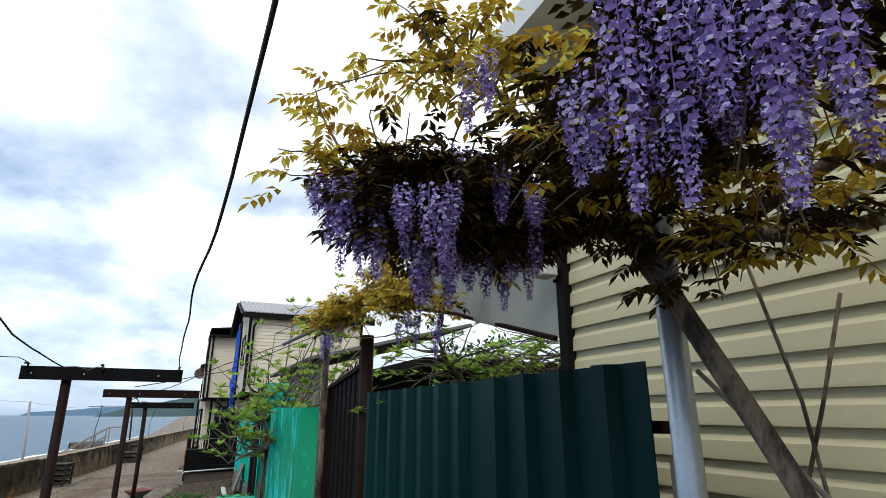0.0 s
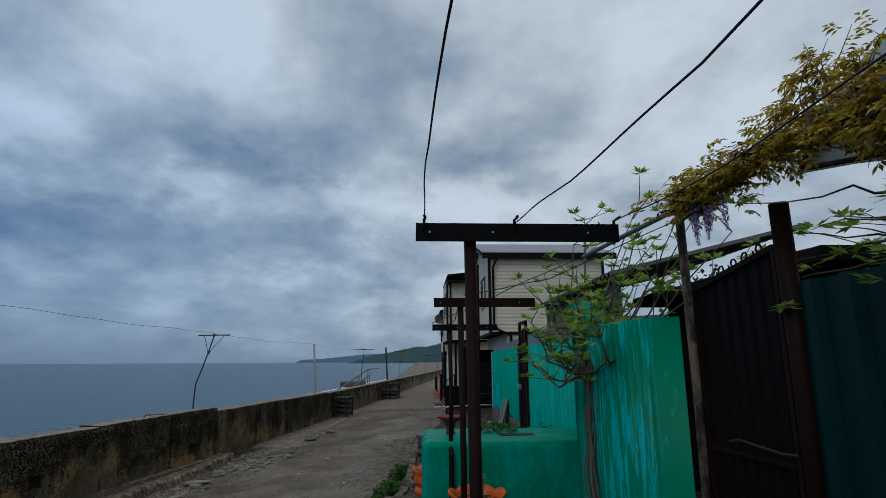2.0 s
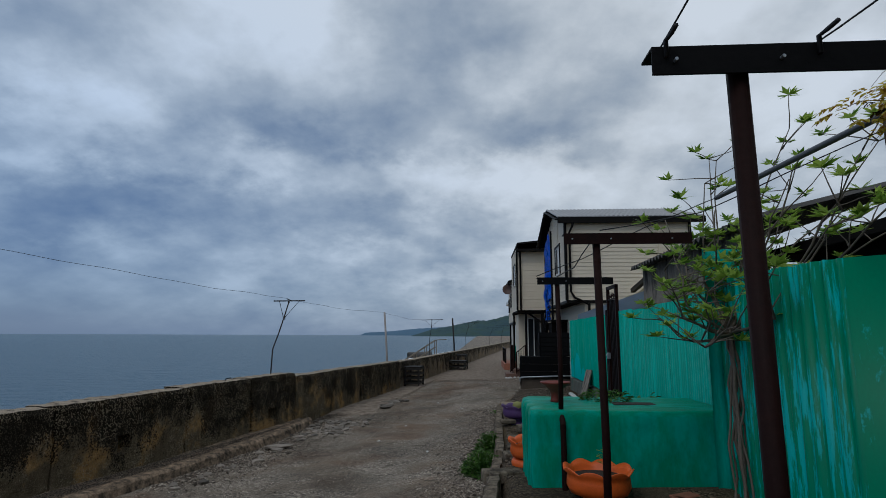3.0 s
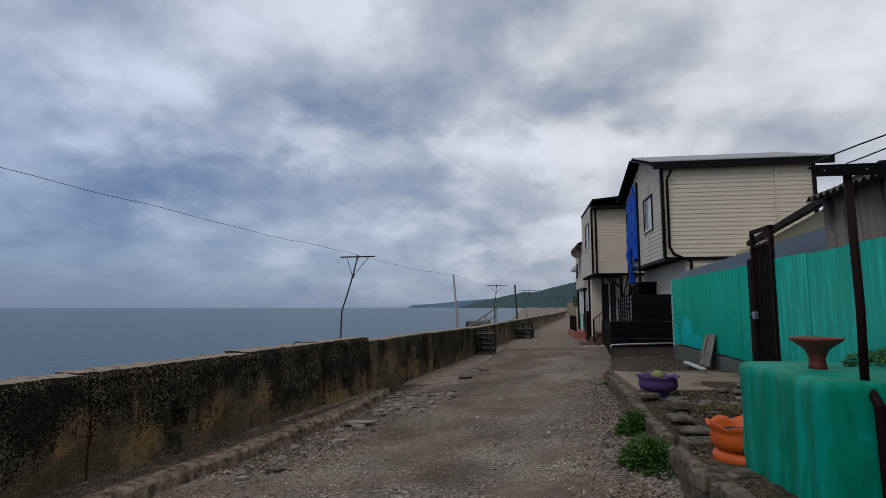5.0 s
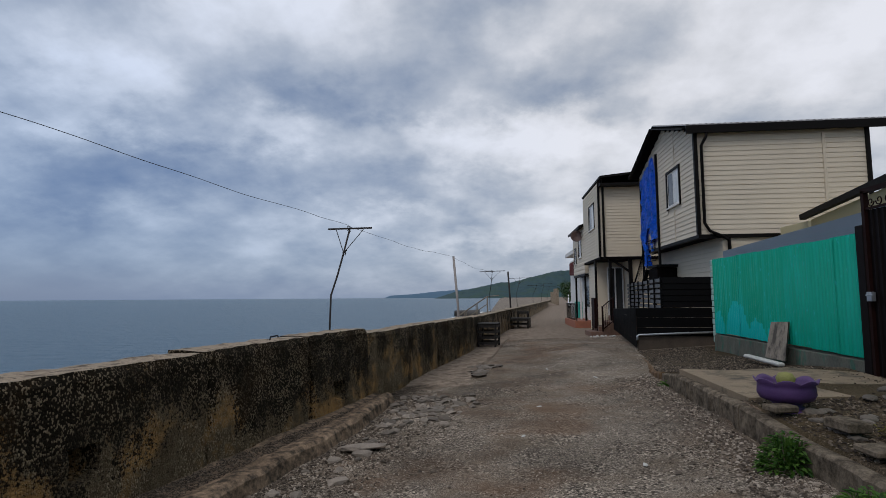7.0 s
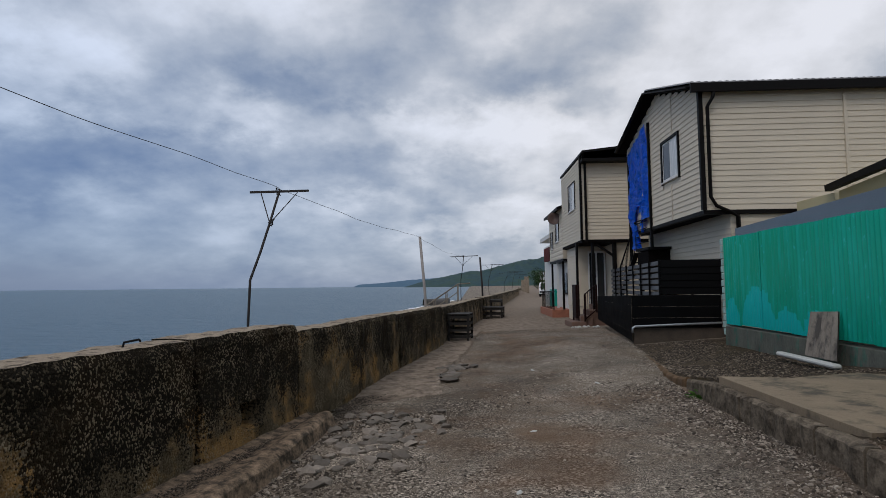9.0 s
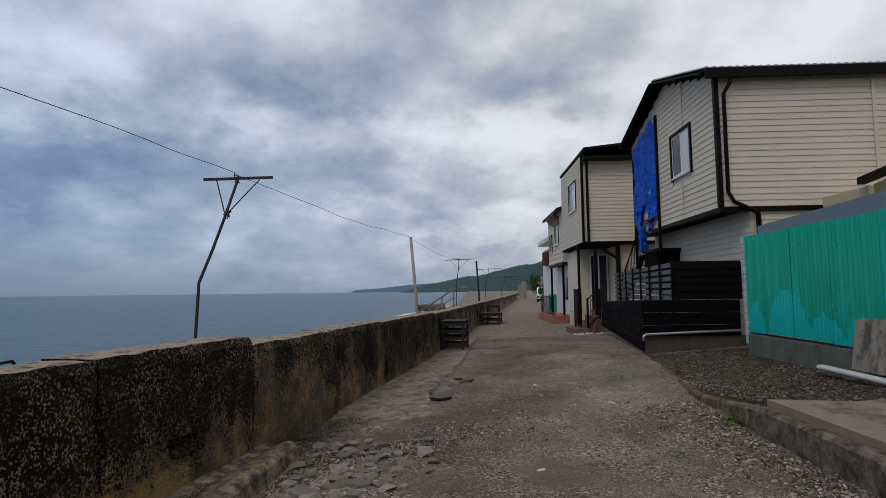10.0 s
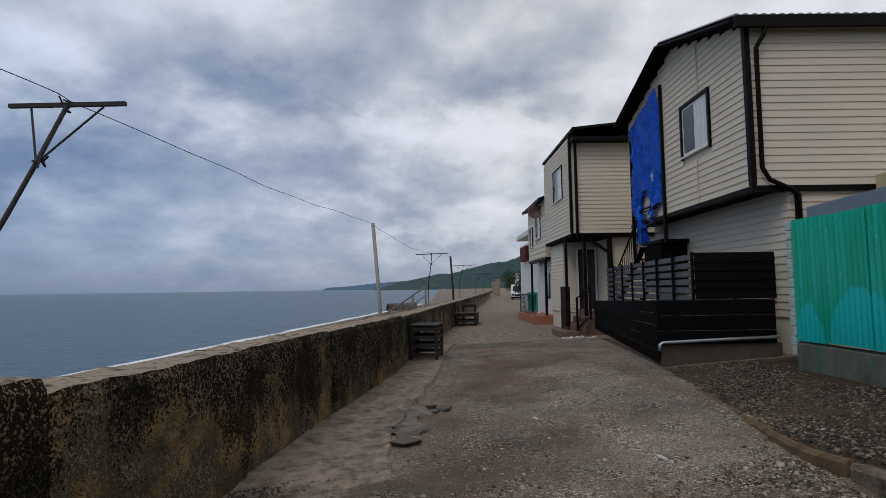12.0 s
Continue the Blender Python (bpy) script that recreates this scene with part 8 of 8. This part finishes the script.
def on_footing(rnd):
    y = rnd.uniform(4, 14.7)
    return wall_x(y) + 0.04 + 0.3 * rnd.random() ** 1.3, y


def on_terrace(rnd):
    y = rnd.uniform(8, 20.5)
    x = rnd.uniform(kerb_x(y) + 0.1, 1.6)
    if 12.4 < y < 14.6 and rnd.random() < 0.93:
        return None
    return x, y


def on_strip(rnd):
    y = rnd.uniform(15.4, 20.6)
    x = kerb_x(y) + (1.75 - kerb_x(y)) * rnd.random()
    if noise.noise(Vector((x * 1.3, y * 1.3, 7))) < rnd.uniform(-0.4, 0.3):
        return None
    return x, y


def on_beach(rnd):
    y = rnd.uniform(8, 60)
    return wall_x(y) - 0.5 - rnd.uniform(0, 7), y


scatter("road_gravel", M["gravel"], "fine grey gravel strewn over the promenade", 120000, on_road, lambda r: r.uniform(0.004, 0.010) * (1 + 0.7 * (r.random() < 0.12)), 1, domed=False)
scatter("road_pebbles", M["gravel"], "larger pebbles scattered on the promenade", 2600, on_road, lambda r: 0.010 + 0.014 * r.random() ** 2, 2, 0.7)
scatter("footing_gravel", M["gravel_dark"], "dark dirt and fine gravel lying on the wall footing", 18000, on_footing, lambda r: r.uniform(0.005, 0.013), 7, 0.6, domed=False)
scatter("wall_foot_gravel", M["gravel_dark"], "dark loose gravel along the foot of the sea wall", 22000, on_foot, lambda r: r.uniform(0.006, 0.018), 6, 0.6, domed=False)
scatter("edge_gravel", M["gravel"], "loose pale gravel gathered along the edges", 34000, on_edge, lambda r: 0.006 + 0.010 * r.random() ** 2 + 0.014 * (r.random() < 0.06), 3, 0.7)
scatter("terrace_gravel", M["gravel_dark"], "dark brown gravel and leaf litter on the soil", 30000, on_terrace, lambda r: 0.007 + 0.016 * r.random() ** 2, 4, 0.65)
scatter("strip_gravel", M["gravel_dark"], "mixed brown gravel heaped by the black enclosure", 8000, on_strip, lambda r: 0.008 + 0.016 * r.random() ** 2, 8, 0.65)
scatter("beach_shingle", M["gravel"], "pale shingle on the beach", 20000, on_beach, lambda r: r.uniform(0.02, 0.06), 5, 0.5, domed=False)


def stone(name, at, size, seed, mat, label, cat, group, flat=0.6, turn=0.0):
    rnd = random.Random(seed)
    bm = bmesh.new()
    bmesh.ops.create_icosphere(bm, subdivisions=1 if name == "rubble_stone" else 2, radius=1)
    for v in bm.verts:
        k = 1 + (0.75 if name == "rubble_stone" else 0.3) * noise.noise(v.co * 1.3 + Vector((seed, 0, 0)))
        v.co = Vector((v.co.x * size[0] * k, v.co.y * size[1] * k, max(v.co.z * k, -0.45) * size[2]))
    ob = part(name, bm, mat)
    ob.matrix_world = pose(*at, rnd.uniform(-8, 8), rnd.uniform(-8, 8), turn or rnd.uniform(0, 360))
    return tagged(ob, label, cat, group)


def make_rubble():
    rnd = random.Random(77)
    # broken concrete beside the footing
    spots = [(y, 0.15 + 0.35 * rnd.random()) for y in [9.5 + 0.16 * k for k in range(34)]]
    for k, (y, e) in enumerate(spots):
        y += rnd.uniform(-0.1, 0.1)
        x = foot_x(y) + e + abs(rnd.gauss(0, 0.16))
        s = rnd.uniform(0.035, 0.09)
        stone("rubble_stone", (x, y, ground_z(x, y) + 0.01), (s * 1.2, s, s * 0.6), k, M["stone"] if rnd.random() < 0.75 else M["stone_dark"], "grey angular rubble stone beside the wall footing", "stone", "rubble stones")
    for k in range(90):
        y = 13.2 + rnd.uniform(0, 2.1)
        x = -4.25 + rnd.gauss(0, 0.3) + 0.1 * (y - 14)
        s = rnd.uniform(0.025, 0.09)
        stone("rubble_stone", (x, y, ground_z(x, y) + 0.015), (s * 1.2, s, s * 0.55), 100 + k, M["stone"] if k % 3 else M["stone_dark"], "grey angular rubble stone in the broken edge", "stone", "rubble stones")
    for k in range(22):
        y = 17.3 + rnd.uniform(0, 1.6)
        x = -3.75 + rnd.gauss(0, 0.15) + 0.12 * (y - 17)
        s = rnd.uniform(0.05, 0.13)
        stone("rubble_stone", (x, y, ground_z(x, y) + 0.02), (s * 1.4, s, s * 0.5), 150 + k, M["stone_dark"], "dark broken asphalt lump beside the apron", "stone", "rubble stones")
    stone("flat_stone", (-4.6, 12.15, -0.76), (0.26, 0.11, 0.04), 201, M["stone"], "long flat pale stone on the gravel", "stone", "", turn=10)
    stone("brick_piece", (-1.8, 17.1, -0.7), (0.09, 0.06, 0.05), 202, M["brick"], "worn red brick piece on the gravel", "brick", "", turn=30)
    # flat stones piled beside the green planter
    for k in range(20):
        x, y = rnd.uniform(0.45, 1.05), rnd.uniform(11.9, 12.35)
        stone("flat_stone", (x, y, -0.2 + 0.035 * (k % 3)), (rnd.uniform(0.08, 0.15), rnd.uniform(0.05, 0.08), 0.03), 300 + k, M["stone_dark"], "flat brown grey stone in a low pile", "stone", "piled flat stones")
    for k in range(24):
        x, y = rnd.uniform(-0.5, 0.6), rnd.uniform(11.0, 12.2)
        s = rnd.uniform(0.03, 0.07)
        stone("beach_stone", (x, y, ground_z(x, y) + 0.01), (s * 1.3, s, s * 0.5), 330 + k, M["stone_dark"], "rounded beach stone on the soil strip", "stone", "stones on the soil")
    # concrete blocks on and beside the kerb
    for k, (x, y, z, sx, sy, sz, t) in enumerate(((-0.62, 9.62, -0.45, 0.3, 0.24, 0.34, 6), (-0.55, 10.5, -0.26, 0.22, 0.24, 0.05, 5), (-0.38, 11.15, -0.23, 0.2, 0.28, 0.08, 8), (-0.6, 11.75, -0.22, 0.24, 0.18, 0.06, 12), (-0.56, 9.95, -0.27, 0.3, 0.2, 0.04, 0), (-0.85, 8.3, -0.25, 0.4, 0.2, 0.12, 10))):
        b = thing("concrete_block", "grey concrete paving block lying on the kerb edge", "block", (x, y, z), t, "blocks along the kerb")
        bm = bmesh.new()
        box(bm, -sx / 2, sx / 2, -sy / 2, sy / 2, -sz / 2, sz / 2, 0.012)
        part("block", bm, M["kerb"], b)
        if k == 0:
            bm = bmesh.new()
            for i in range(6):
                cx, cy = -0.09 + 0.09 * (i % 3), -0.04 + 0.08 * (i // 3)
                box(bm, cx - 0.015, cx + 0.015, cy - 0.02, cy + 0.02, sz / 2 - 0.002, sz / 2 + 0.002)
            part("slots", bm, M["soil"], b, "dark core slots")
    for k, (x, y, z, r, mt) in enumerate(((0.35, 7.0, -0.16, 40, "brick"), (0.5, 7.1, -0.15, 55, "brick"), (0.62, 7.25, -0.15, 30, "brick"), (0.2, 6.9, -0.17, 80, "brick"), (-0.45, 7.05, -0.2, 20, "pale_wood"), (-0.3, 6.95, -0.2, 35, "pale_wood"))):
        b = thing("brick" if mt == "brick" else "board_piece", "old orange brick lying by the planter" if mt == "brick" else "short grey board lying by the planter", "brick" if mt == "brick" else "board", (x, y, z), r, "pieces by the planter")
        bm = bmesh.new()
        if mt == "brick":
            box(bm, -0.12, 0.12, -0.06, 0.06, -0.033, 0.033, 0.006)
        else:
            box(bm, -0.2, 0.2, -0.06, 0.06, -0.015, 0.015, 0.004)
        part("body", bm, M[mt], b)
    # small litter near the porch
    for k in range(14):
        x, y = rnd.uniform(0.1, 0.95), rnd.uniform(26.4, 27.2)
        s = rnd.uniform(0.03, 0.07)
        stone("pale_stone", (x, y, ground_z(x, y) + 0.02), (s, s, s * 0.7), 400 + k, M["white_grey"], "small pale stone by the porch steps", "stone", "stones by the porch")
    th = thing("flat_slab", "thin grey concrete slab lying on the gravel", "slab", (-0.98, 14.0, -0.63), 14)
    bm = bmesh.new()
    box(bm, -0.22, 0.22, -0.5, 0.5, -0.02, 0.02, 0.01)
    part("slab", bm, M["kerb"], th)
    h = thing("iron_hook", "black bent iron bar standing out of the wall top", "iron bar")
    bm = bmesh.new()
    tube(bm, [(-5.8, 12.5, 0.3), (-5.79, 12.51, 0.365), (-5.77, 12.66, 0.372), (-5.765, 12.67, 0.355)], 0.009, 6)
    part("bar", bm, M["black_iron"], h)


make_rubble()
make_litter()
